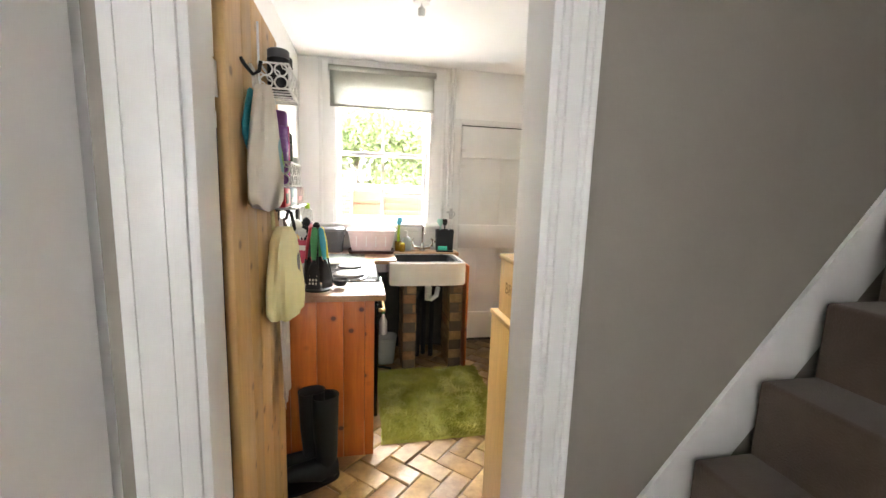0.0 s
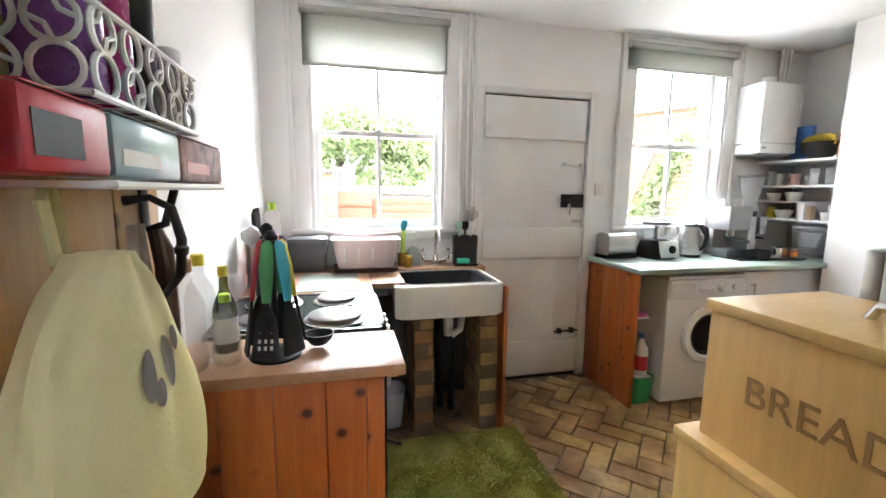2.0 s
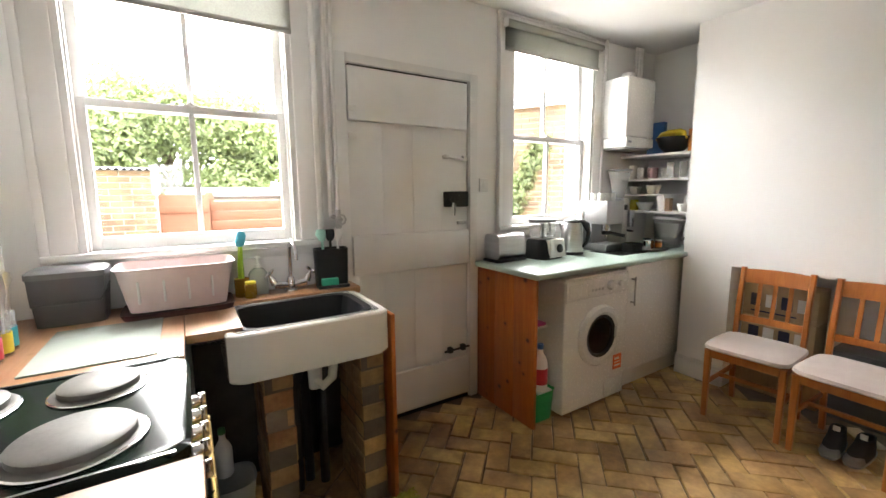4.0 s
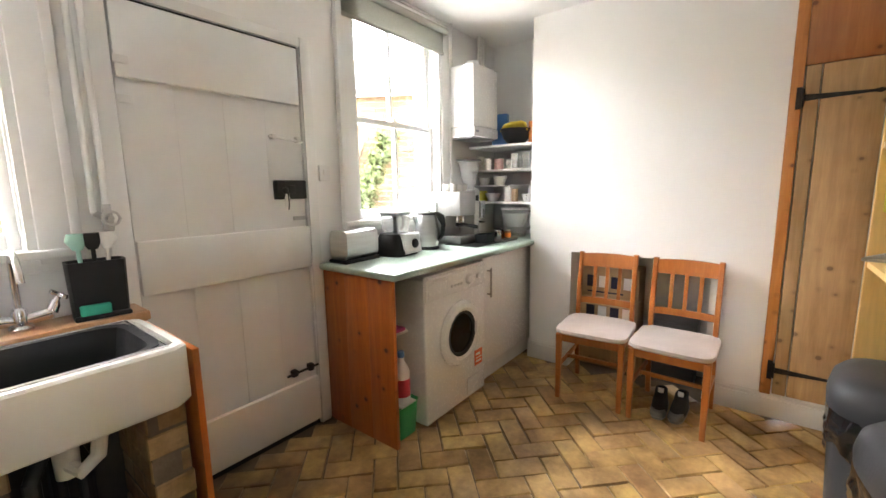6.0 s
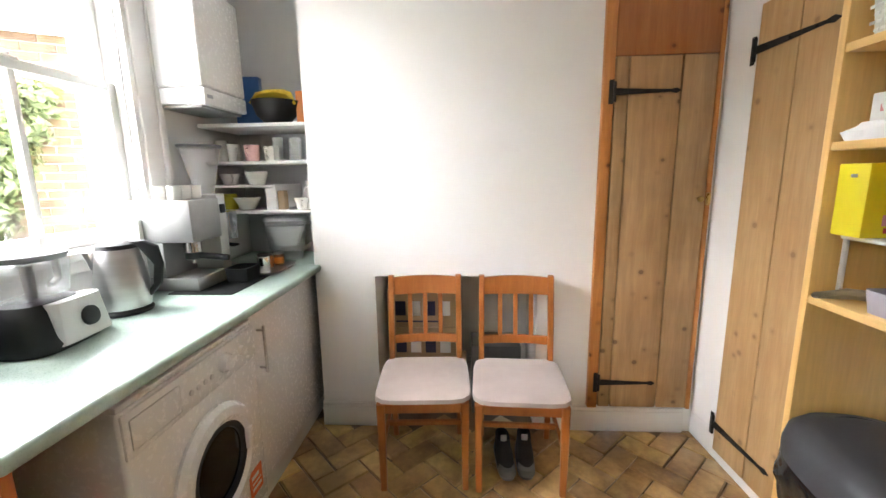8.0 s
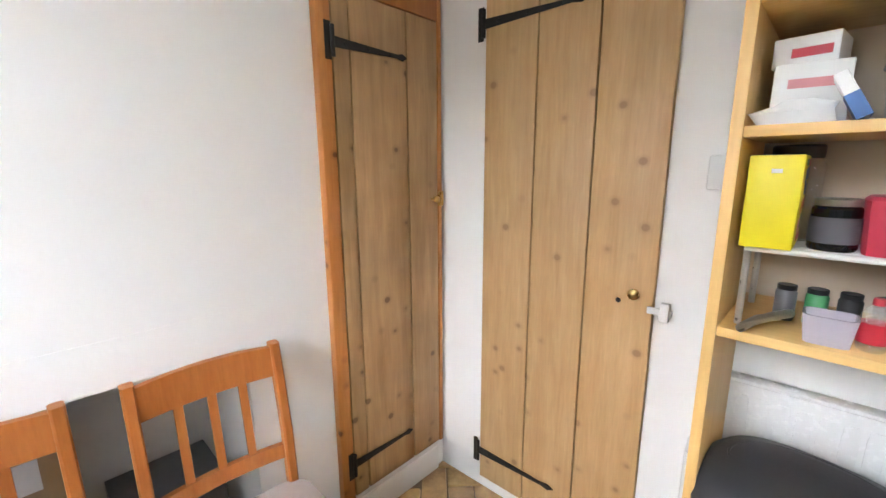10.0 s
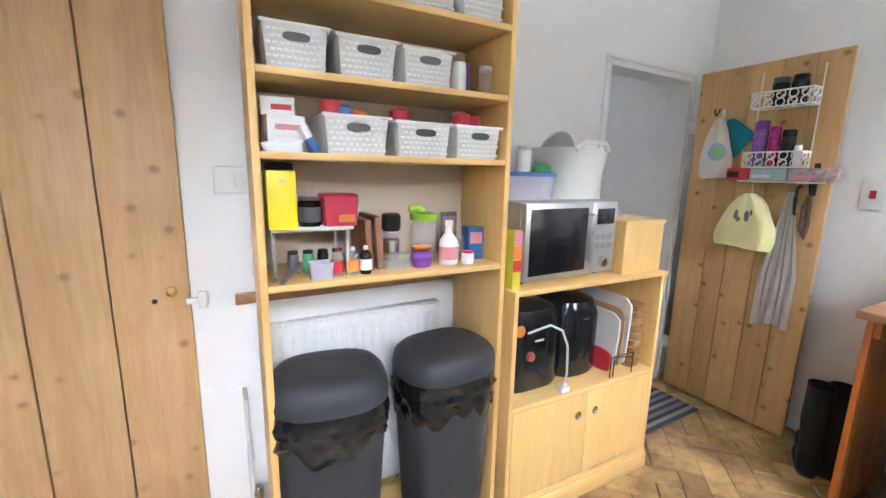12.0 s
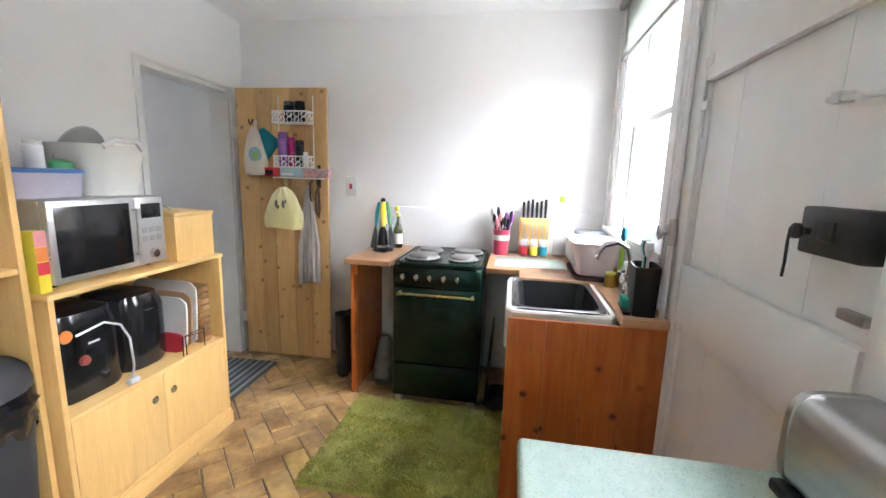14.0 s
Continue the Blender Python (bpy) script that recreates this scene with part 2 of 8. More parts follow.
CERAM = surf("white_glazed_ceramic", (0.78, 0.765, 0.73), (0.72, 0.70, 0.66), 4, 0.14, bumpy=0.02, coat=0.4)
GREENE = surf("dark_green_enamel", (0.0022, 0.0115, 0.0075), (0.0018, 0.0095, 0.006), 4, 0.16, bumpy=0.02, spec=0.4)
GREENT = surf("pale_green_worktop", (0.42, 0.53, 0.47), (0.36, 0.47, 0.42), 40, 0.28, bumpy=0.08, fine=220)
BRASS = surf("brass", (0.66, 0.46, 0.18), (0.52, 0.34, 0.12), 15, 0.28, 1.0, bumpy=0.04)
SEATC = surf("beige_seat_cloth", (0.50, 0.425, 0.395), (0.44, 0.37, 0.34), 7, 0.95, bumpy=0.5, fine=260, sheen=0.3)
RUG = surf("lime_green_shag", (0.44, 0.425, 0.09), (0.33, 0.315, 0.06), 9, 0.95, bumpy=0.4, fine=60, sheen=0.3)
CARPET = surf("brown_stair_carpet", (0.085, 0.058, 0.04), (0.065, 0.044, 0.03), 8, 0.95, bumpy=0.9, fine=170, sheen=0.2)
PAVER = brickish("buff_paving_brick", [(0.46, 0.30, 0.145), (0.52, 0.36, 0.165), (0.36, 0.225, 0.11), (0.49, 0.33, 0.165), (0.58, 0.42, 0.17), (0.39, 0.24, 0.125)], 0.46, (0.45, 0.38, 0.30), 0.45, 24, (1.5, 2.3, 0.0, 0.55))
MORTAR = surf("dirty_floor_joint", (0.20, 0.145, 0.095), (0.13, 0.092, 0.062), 9, 0.9, bumpy=0.8, fine=90)
STOCK = brickish("yellow_stock_brick", [(0.36, 0.24, 0.12), (0.42, 0.29, 0.15), (0.30, 0.17, 0.09), (0.38, 0.27, 0.15)], 0.9)
CLAY = surf("lime_mortar", (0.35, 0.32, 0.27), (0.28, 0.25, 0.21), 12, 0.95, bumpy=0.6, fine=80)


# ---- mesh helpers ----
def add_box(bm, x0, x1, y0, y1, z0, z1, bev=0.0, seg=2):
    made = bmesh.ops.create_cube(bm, size=1.0, matrix=Matrix.LocRotScale(((x0 + x1) / 2, (y0 + y1) / 2, (z0 + z1) / 2), None, (abs(x1 - x0), abs(y1 - y0), abs(z1 - z0))))
    if bev:
        es = {e for v in made["verts"] for e in v.link_edges}
        bmesh.ops.bevel(bm, geom=list(es), offset=bev, segments=seg, profile=0.5, affect="EDGES")
    return bm


def box(x0, x1, y0, y1, z0, z1, bev=0.0, seg=2):
    return add_box(bmesh.new(), x0, x1, y0, y1, z0, z1, bev, seg)


def add_ring_skin(bm, rings, close=True, cap=True, loop=False):
    vs = [[bm.verts.new(p) for p in r] for r in rings]
    n = len(vs[0])
    pairs = list(zip(vs, vs[1:])) + ([(vs[-1], vs[0])] if loop else [])
    for a, b in pairs:
        for i in range(n if close else n - 1):
            j = (i + 1) % n
            bm.faces.new((a[i], a[j], b[j], b[i]))
    if cap and not loop:
        bm.faces.new(list(reversed(vs[0])))
        bm.faces.new(vs[-1])
    return bm


def add_lathe(bm, profile, n=20, x=0.0, y=0.0, cap=True, sx=1.0, sy=1.0):
    """A turned shape: profile of (radius, height) from the bottom up."""
    rings = [[(x + sx * r * math.cos(2 * math.pi * i / n), y + sy * r * math.sin(2 * math.pi * i / n), z) for i in range(n)] for r, z in profile]
    return add_ring_skin(bm, rings, True, cap)


def lathe(profile, n=20, x=0.0, y=0.0, cap=True, sx=1.0, sy=1.0):
    return add_lathe(bmesh.new(), profile, n, x, y, cap, sx, sy)


def add_tube(bm, pts, r, n=8, loop=False, radii=None):
    """A round bar along a line of points."""
    pts = [Vector(p) for p in pts]
    rings, last = [], None
    for i, p in enumerate(pts):
        a = pts[i - 1] if (i or loop) else p
        b = pts[(i + 1) % len(pts)] if (i < len(pts) - 1 or loop) else p
        d = (b - a).normalized()
        if last is None:
            last = d.orthogonal().normalized()
        last = (last - d * last.dot(d)).normalized()
        o = d.cross(last)
        rr = radii[i] if radii else r
        rings.append([p + rr * (math.cos(2 * math.pi * k / n) * last + math.sin(2 * math.pi * k / n) * o) for k in range(n)])
    return add_ring_skin(bm, rings, True, True, loop)


def tube(pts, r, n=8, loop=False, radii=None):
    return add_tube(bmesh.new(), pts, r, n, loop, radii)


def add_loft(bm, sections, n=24, power=4.0):
    """Rounded-rectangle sections (cx, cy, z, half_x, half_y) skinned upwards."""
    rings = []
    for cx, cy, z, hx, hy in sections:
        ring = []
        for i in range(n):
            a = 2 * math.pi * (i + 0.5) / n
            c, s = math.cos(a), math.sin(a)
            k = (abs(c) ** power + abs(s) ** power) ** (-1 / power)
            ring.append((cx + hx * k * c, cy + hy * k * s, z))
        rings.append(ring)
    return add_ring_skin(bm, rings)


def loft(sections, n=24, power=4.0):
    return add_loft(bmesh.new(), sections, n, power)


def plate(pts, depth, axis="y"):
    """An outline of (a, b) points, made into a board of that depth. axis: the way it is thick."""
    bm = bmesh.new()
    to = {"x": lambda a, b, d: (d, a, b), "y": lambda a, b, d: (a, d, b), "z": lambda a, b, d: (a, b, d)}[axis]
    return add_ring_skin(bm, [[to(a, b, 0.0) for a, b in pts], [to(a, b, depth) for a, b in pts]])


def mesh_of(name, bm, material, smooth=True):
    bmesh.ops.recalc_face_normals(bm, faces=bm.faces)
    me = bpy.data.meshes.new(name)
    bm.to_mesh(me)
    bm.free()
    for m in material if isinstance(material, (list, tuple)) else [material]:
        me.materials.append(m)
    if smooth:
        for p in me.polygons:
            p.use_smooth = True
        me.set_sharp_from_angle(angle=radians(35))
    return me


def thing(name, label, category, x=0.0, y=0.0, z=0.0, rz=0.0, group="", rx=0.0, ry=0.0):
    ob = new(name)
    ob.empty_display_size = 0.05
    ob.matrix_world = pose(x, y, z, rx, ry, rz)
    return tagged(ob, label, category, group)


def part(name, bm, material, parent, label="", at=None):
    ob = new(name, mesh_of(name, bm, material))
    ob.parent = parent
    if at is not None:
        ob.matrix_basis = at if isinstance(at, Matrix) else Matrix.Translation(at)
    return tagged(ob, label) if label else ob


def piece(name, me, parent, m):
    ob = new(name, me)
    ob.parent, ob.matrix_basis = parent, m
    return ob


def solid(name, bm, material, label, category, x=0.0, y=0.0, z=0.0, rz=0.0, group="", rx=0.0, ry=0.0):
    """A thing that is one mesh."""
    ob = new(name, mesh_of(name, bm, material))
    ob.matrix_world = pose(x, y, z, rx, ry, rz)
    return tagged(ob, label, category, group)


def structure(name, bm, material, label, category, m=None):
    ob = new(name, mesh_of(name, bm, material))
    if m is not None:
        ob.matrix_world = m
    return tagged(ob, label, category, kind="structure")


def joined(*bms):
    out = bmesh.new()
    for b in bms:
        me = bpy.data.meshes.new("joining")
        b.to_mesh(me)
        b.free()
        out.from_mesh(me)
        bpy.data.meshes.remove(me)
    return out


def moved(bm, m):
    bmesh.ops.transform(bm, matrix=m, verts=bm.verts)
    return bm


# ---- the room: plan ----
NY, EX, CZ = 2.50, 3.745, 2.51          # north wall, chimney breast, ceiling
SY0, SLOPE = -0.20, 2.3                # the south wall leans out to the west
W1, W2 = (0.303, 1.107), (2.548, 3.327)   # window openings
WZ0, WZ1 = 1.145, 2.40
DX0, DX1, DZ = 1.40, 2.185, 2.04        # back door
HX0, HX1, HZ = 0.168, 0.955, 2.005      # hall doorway
S_FRAME = pose(0, SY0, 0, 0, 0, SLOPE)


def wall_with_holes(x0, x1, y0, y1, z0, z1, holes):
    """A wall along x, with openings (x0, x1, z0, z1) in order."""
    bm, x = bmesh.new(), x0
    for a, b, c, d in holes:
        add_box(bm, x, a, y0, y1, z0, z1)
        if c > z0:
            add_box(bm, a, b, y0, y1, z0, c)
        if d < z1:
            add_box(bm, a, b, y0, y1, d, z1)
        x = b
    return add_box(bm, x, x1, y0, y1, z0, z1)


structure("wall_north", wall_with_holes(-0.2, 4.5, NY, NY + 0.26, 0, CZ, [(W1[0] - 0.03, W1[1] + 0.03, WZ0 - 0.03, WZ1 + 0.03), (DX0, DX1, 0.0, DZ), (W2[0] - 0.03, W2[1] + 0.03, WZ0 - 0.03, WZ1 + 0.03)]), WALL, "white painted plaster wall with two sash windows", "wall")
structure("wall_west", box(-0.2, 0, -0.35, NY, 0, CZ), WALL, "white painted plaster wall behind the cooker", "wall")
bm = box(EX, EX + 0.6, 0.78, 1.63, 0.862, CZ)
add_box(bm, EX, EX + 0.6, 1.63, 1.95, 0, CZ)
add_box(bm, EX, EX + 0.6, -0.3, 0.78, 0, CZ)
structure("wall_east", bm, WALL, "white chimney breast with a low open niche", "wall")
structure("wall_alcove", joined(box(4.13, 4.4, 1.95, NY, 0, CZ)), WALL, "white back wall of the shelved alcove", "wall")
structure("wall_niche", box(4.10, 4.345, 0.78, 1.63, 0, 0.862), GREYW, "grey back wall of the fireplace niche", "wall")
structure("wall_south", wall_with_holes(-0.05, 4.0, -0.12, 0, 0, CZ, [(HX0, HX1, 0.0, HZ)]), WALL, "white painted wall with the open doorway to the hall", "wall", S_FRAME)
structure("ceiling", box(-0.2, 4.5, -3.2, NY + 0.26, CZ, CZ + 0.1), CEIL, "white painted ceiling, slightly uneven", "ceiling")
structure("floor", box(-0.2, 4.5, -3.2, NY + 0.26, -0.12, -0.012), MORTAR, "earth-stained joints under the brick floor", "floor")

# hall
structure("wall_hall_west", box(-0.15, 0.03, -3.2, -0.36, 0, CZ), HALL, "pale plaster wall of the hall", "wall")
# This face gets the darkened paint in place of real shade.
structure("wall_hall_face", moved(wall_with_holes(0.03, 4.0, -0.14, -0.12, 0, CZ, [(HX0, HX1, 0.0, HZ)]), Matrix.Identity(4)), HALL_SHADED, "taupe hall side of the kitchen wall, darkened for shade", "wall", S_FRAME)
# Opening added out of view to let daylight into the hall.
structure("wall_hall_end", wall_with_holes(-0.15, 4.4, -2.6, -2.5, 0, CZ, [(0.25, 0.65, 1.4, 1.82)]), HALL, "pale unseen end wall of the hall with an added opening", "wall")
structure("wall_hall_east", box(4.2, 4.4, -2.6, -0.1, 0, CZ), HALL, "pale wall at the head of the hall", "wall")


def window(name, x0, x1, label):
    """A two-over-two sash window in its boxed casing, set in the north wall."""
    w = tagged(new(name), label, "window", kind="structure")
    w.location = (x0, NY, WZ0)
    W, H, mid = x1 - x0, WZ1 - WZ0, 0.60
    cw, ex = 0.115, 0.025
    for side in (-1, 1):
        xa = -ex - cw if side < 0 else W + ex
        bm = box(xa, xa + cw, -0.022, 0.0, -0.05, H + 0.09, 0.004)
        xb = xa + cw - 0.03 if side > 0 else xa
        add_box(bm, xb, xb + 0.03, -0.034, -0.0225, -0.05, H + 0.09, 0.004)
        part("casing", bm, GLOSSW, w)
        xr = -0.03 if side < 0 else W
        part("box_jamb", box(xr, xr + 0.03, 0.0, 0.22, 0, H, 0.003), GLOSSW, w)
        xs = 0.0 if side < 0 else W - 0.007
        part("parting_bead", box(xs, xs + 0.007, 0.018, 0.05, 0, H), GLOSSW, w)
        part("reveal_lining", box(-ex if side < 0 else W, 0.0 if side < 0 else W + ex, -0.012, -0.001, -0.03, H + 0.03), GLOSSW, w)
    part("head_casing", box(-ex - cw - 0.01, W + ex + cw + 0.01, -0.03, 0.0, H + 0.09, min(H + 0.105, CZ - WZ0 - 0.004), 0.003), GLOSSW, w)
    part("head_board", box(-ex, W + ex, -0.02, 0.0, H + 0.0, H + 0.09, 0.003), GLOSSW, w)
    part("head_lining", box(-0.03, W + 0.03, 0.0, 0.22, H, H + 0.03), GLOSSW, w)
    part("window_sill", box(-0.14, W + 0.14, -0.045, 0.22, -0.03, 0.0, 0.008), GLOSSW, w)
    part("sill_apron", box(-0.13, W + 0.13, -0.02, 0.0, -0.075, -0.032, 0.004), GLOSSW, w)
    sash(w, "lower_sash", 0.001, W - 0.001, 0.002, mid + 0.02, 0.052, 0.055, 0.034)
    sash(w, "upper_sash", 0.001, W - 0.001, mid - 0.014, H - 0.002, 0.092, 0.038, 0.04)
    part("sash_latch", joined(box(W / 2 - 0.03, W / 2 + 0.03, 0.055, 0.085, mid + 0.021, mid + 0.028, 0.003), lathe([(0.012, mid + 0.028), (0.014, mid + 0.036), (0.006, mid + 0.045)], 12, W / 2, 0.07)), GREYW, w)
    return w


def sash(w, name, x0, x1, z0, z1, y, bot, top):
    st, cx = 0.038, (x0 + x1) / 2
    bm = box(x0, x0 + st, y, y + 0.036, z0, z1, 0.003)
    add_box(bm, x1 - st, x1, y, y + 0.036, z0, z1, 0.003)
    add_box(bm, x0 + st, x1 - st, y + 0.001, y + 0.035, z0, z0 + bot, 0.003)
    add_box(bm, x0 + st, x1 - st, y + 0.001, y + 0.035, z1 - top, z1, 0.003)
    add_box(bm, cx - 0.011, cx + 0.011, y + 0.002, y + 0.034, z0 + bot, z1 - top, 0.003)
    s = part(name, bm, GLOSSW, w)
    for a, b in ((x0 + st, cx - 0.011), (cx + 0.011, x1 - st)):
        p = part("pane", box(a, b, y + 0.016, y + 0.020, z0 + bot, z1 - top), PANE, s, "clear glass pane")
        p.visible_shadow = False


def blind(x0, x1, drop, label):
    b = thing("roller_blind", label, "blind", x0, NY - 0.055, 2.425, group="window blinds")
    W = x1 - x0
    part("roller", tube([(-0.01, 0, 0), (W + 0.01, 0, 0)], 0.022, 14), BLIND, b)
    bm = bmesh.new()
    rows = [(0, 0.024, 0.0)] + [(0, 0.024 + 0.002 * math.sin(k), -drop * k / 6) for k in range(1, 7)]
    g = [[bm.verts.new((W * i / 12, 0.022 + 0.0025 * math.sin(i * 1.1 + 0.3 * j), r[2])) for i in range(13)] for j, r in enumerate(rows)]
    for a, c in zip(g, g[1:]):
        for i in range(12):
            bm.faces.new((a[i], a[i + 1], c[i + 1], c[i]))
    bmesh.ops.solidify(bm, geom=bm.faces[:], thickness=0.0015)
    part("cloth", bm, BLINDT, b)
    part("bottom_bar", box(0, W, 0.012, 0.028, -drop - 0.022, -drop, 0.006), BLIND, b)
    for x in (-0.016, W + 0.010):
        part("bracket", box(x, x + 0.006, -0.02, 0.05, -0.028, 0.028, 0.003), WHITEP, b)


def cloth_thin(name, col):
    m, n, l, b = nodes_of(name)
    v = coords(n, l, (1, 1, 1))
    c = ramp(n, l, noise_tex(n, l, v, 160, 2), [(0.3, col), (0.7, tuple(k * 0.85 for k in col))])
    tl, df, mx = n.new("ShaderNodeBsdfTranslucent"), n.new("ShaderNodeBsdfDiffuse"), n.new("ShaderNodeMixShader")
    l.new(c, tl.inputs[0])
    l.new(c, df.inputs[0])
    mx.inputs[0].default_value = 0.45
    l.new(df.outputs[0], mx.inputs[1])
    l.new(tl.outputs[0], mx.inputs[2])
    l.new(mx.outputs[0], n["Material Output"].inputs[0])
    return m


BLINDT = cloth_thin("translucent_blind_cloth", (0.38, 0.385, 0.35))
window("window_1", *W1, "white painted sash window over the sink")
window("window_2", *W2, "white painted sash window over the green worktop")
blind(0.255, 1.135, 0.285, "grey-green roller blind pulled down a little")
blind(2.45, 3.36, 0.135, "grey-green roller blind rolled nearly up")

# the ledged back door
bd = tagged(new("door_1"), "closed white painted ledged back door", "door", kind="structure")
bd.location = (DX0, NY, 0)
DW = DX1 - DX0
for i in range(4):
    a, b = 0.006 + i * (DW - 0.012) / 4, 0.006 + (i + 1) * (DW - 0.012) / 4
    part("board", box(a + 0.0002, b - 0.0002, 0.012 + 0.0006 * (i % 2), 0.04, 0.03, DZ - 0.008, 0.0006, 1), GLOSSW, bd)
for z0, z1 in ((1.755, DZ - 0.01), (0.92, 1.14), (0.035, 0.295)):
    part("ledge", box(0.006, DW - 0.006 if z1 < 1.9 else DW - 0.02, -0.016, 0.0118, z0, z1, 0.006), GLOSSW, bd)
# Black strip drawn in for the shaded crack at the door head.
part("gap_shade_strip", box(0.01, DW - 0.015, -0.008, 0.0115, DZ - 0.0075, DZ - 0.001), BLACKM, bd, "black strip for the shaded gap over the door")
part("weather_strip", box(0.01, DW - 0.01, -0.004, 0.0115, 0.006, 0.03), BLACKM, bd, "dark worn draught strip")
part("rim_lock", joined(box(0.60, 0.765, -0.030, 0.0115, 1.285, 1.38, 0.006), box(0.66, 0.70, -0.036, -0.029, 1.315, 1.355, 0.004)), BLACKM, bd, "black iron rim lock")
part("lock_knob", moved(lathe([(0.008, 0), (0.008, 0.012), (0.016, 0.018), (0.016, 0.026), (0.008, 0.032)], 16), pose(0.63, -0.031, 1.33, 90)), BLACKM, bd)
part("bolt", joined(tube([(0.585, -0.010, 1.59), (0.77, -0.010, 1.575)], 0.006, 8), box(0.60, 0.625, -0.018, 0.0115, 1.578, 1.602, 0.003), box(0.735, 0.755, -0.018, 0.0115, 1.57, 1.6, 0.003)), GREYW, bd, "painted sliding bolt")
part("lower_bolt", joined(tube([(0.59, -0.012, 0.355), (0.78, -0.012, 0.36)], 0.007, 8), box(0.62, 0.65, -0.02, 0.0115, 0.34, 0.375, 0.003), box(0.72, 0.75, -0.02, 0.0115, 0.34, 0.378, 0.003)), BLACKM, bd, "rusty iron bolt")
part("keyhole_plate", box(0.70, 0.765, -0.006, 0.0115, 1.175, 1.195, 0.002), STEEL, bd)
for z in (1.80, 1.66):
    part("hinge", box(0.0, 0.05, -0.02, -0.012, z, z + 0.03, 0.003), GREYW, bd)
# frame of the back door
for nm, a, b, z0, z1 in (("door_frame_side", DX0 - 0.075, DX0 - 0.002, 0, DZ + 0.05), ("door_frame_side", DX1 + 0.002, DX1 + 0.06, 0, DZ + 0.05), ("door_frame_head", DX0 - 0.001, DX1 + 0.001, DZ + 0.003, DZ + 0.05)):
    structure(nm, box(a, b, NY - 0.014, NY - 0.001, z0, z1, 0.003), GLOSSW, "white painted frame of the back door", "door frame")
structure("door_stop", joined(box(DX0, DX1, NY + 0.045, NY + 0.08, 0, DZ)), GLOSSW, "white door stop", "door frame")


# ---- hall doorway: frame, open plank door ----
def s_place(u, v, z=0.0, rz=0.0):
    return S_FRAME @ pose(u, v, z, 0, 0, rz)


for u0, u1 in ((HX0 - 0.0, HX0 + 0.03), (HX1 - 0.03, HX1)):
    structure("door_jamb", box(u0, u1, -0.139, 0.004, 0, HZ - 0.001, 0.003), GLOSSW, "white painted jamb of the hall doorway", "door frame", S_FRAME)
structure("door_head", box(HX0 + 0.031, HX1 - 0.031, -0.139, 0.004, HZ - 0.03, HZ - 0.001, 0.003), GLOSSW, "white painted head of the hall doorway", "door frame", S_FRAME)
structure("door_trim", box(HX1 + 0.001, HX1 + 0.018, 0.0, 0.012, 0, HZ + 0.018, 0.003), GLOSSW, "thin white kitchen trim of the doorway", "trim", S_FRAME)
structure("door_trim", box(HX0 - 0.018, HX0 - 0.001, 0.0, 0.012, 0, HZ + 0.018, 0.003), GLOSSW, "thin white kitchen trim of the doorway", "trim", S_FRAME)
structure("door_trim", box(HX0 - 0.0, HX1 + 0.0, 0.0, 0.012, HZ + 0.001, HZ + 0.018, 0.003), GLOSSW, "thin white kitchen trim of the doorway", "trim", S_FRAME)


def architrave(u0, u1, mirror):
    """Moulded casing on the hall side: stepped and rounded strips."""
    bm, w = bmesh.new(), u1 - u0
    steps = ((0.0, 0.30, 0.014), (0.30, 0.80, 0.017), (0.80, 1.0, 0.021)) if mirror else ((0.0, 0.18, 0.014), (0.18, 0.62, 0.019), (0.62, 0.80, 0.023), (0.80, 1.0, 0.028))
    for f0, f1, d in steps:
        a, b = (u0 + f0 * w, u0 + f1 * w) if not mirror else (u1 - f1 * w, u1 - f0 * w)
        add_box(bm, a, b, -0.14 - d, -0.1402, 0, HZ + 0.10, 0.0012 if mirror else 0.004)
    structure("architrave", bm, GLOSSW, "white moulded architrave round the hall doorway", "trim", S_FRAME)


architrave(HX1 - 0.012, HX1 + 0.078, False)
architrave(HX0 - 0.105, HX0 + 0.012, True)
structure("architrave", box(HX0 + 0.012, HX1 - 0.012, -0.17, -0.1402, HZ - 0.012, HZ + 0.09, 0.005), GLOSSW, "white moulded architrave round the hall doorway", "trim", S_FRAME)

# ---- stairs in the hall ----
for k in range(-3, 8):
    x = 1.43 + 0.187 * k
    z = 0.742 + (0.222 if k > 0 else 0.188) * k
    structure("stair_step", box(x, x + (0.40 if k < 7 else 1.2), -1.15, -0.335 + 0.02, 0 if k < 3 else z - 0.4, z, 0.014, 3), CARPET, "step covered in brown carpet", "stairs")
bm = plate([(0.97, 0.0), (2.75, 2.05), (2.75, 2.355), (0.97, 0.235)], 0.022, "y")
structure("stair_string", moved(bm, pose(0, -0.350, 0, 0, 0, 2.2)), GLOSSW, "white painted sloping stair string", "stairs")
structure("wall_stair", box(0.98, 4.4, -1.25, -1.15, 0, 0.35), HALL, "low wall at the side of the stairs", "wall")


def plank_door(name, label, W, H, boards, material, gap=0.0025, thick=0.026):
    """A door of upright boards standing in the plane y=0, hinged at x=0, its boarded face towards -y."""
    d = tagged(new(name), label, "door", kind="structure")
    x = 0.0
    for f in boards:
        w = W * f
        part("board", box(x + gap / 2, x + w - gap / 2, 0, thick, 0, H, 0.004), material, d)
        x += w
    return d


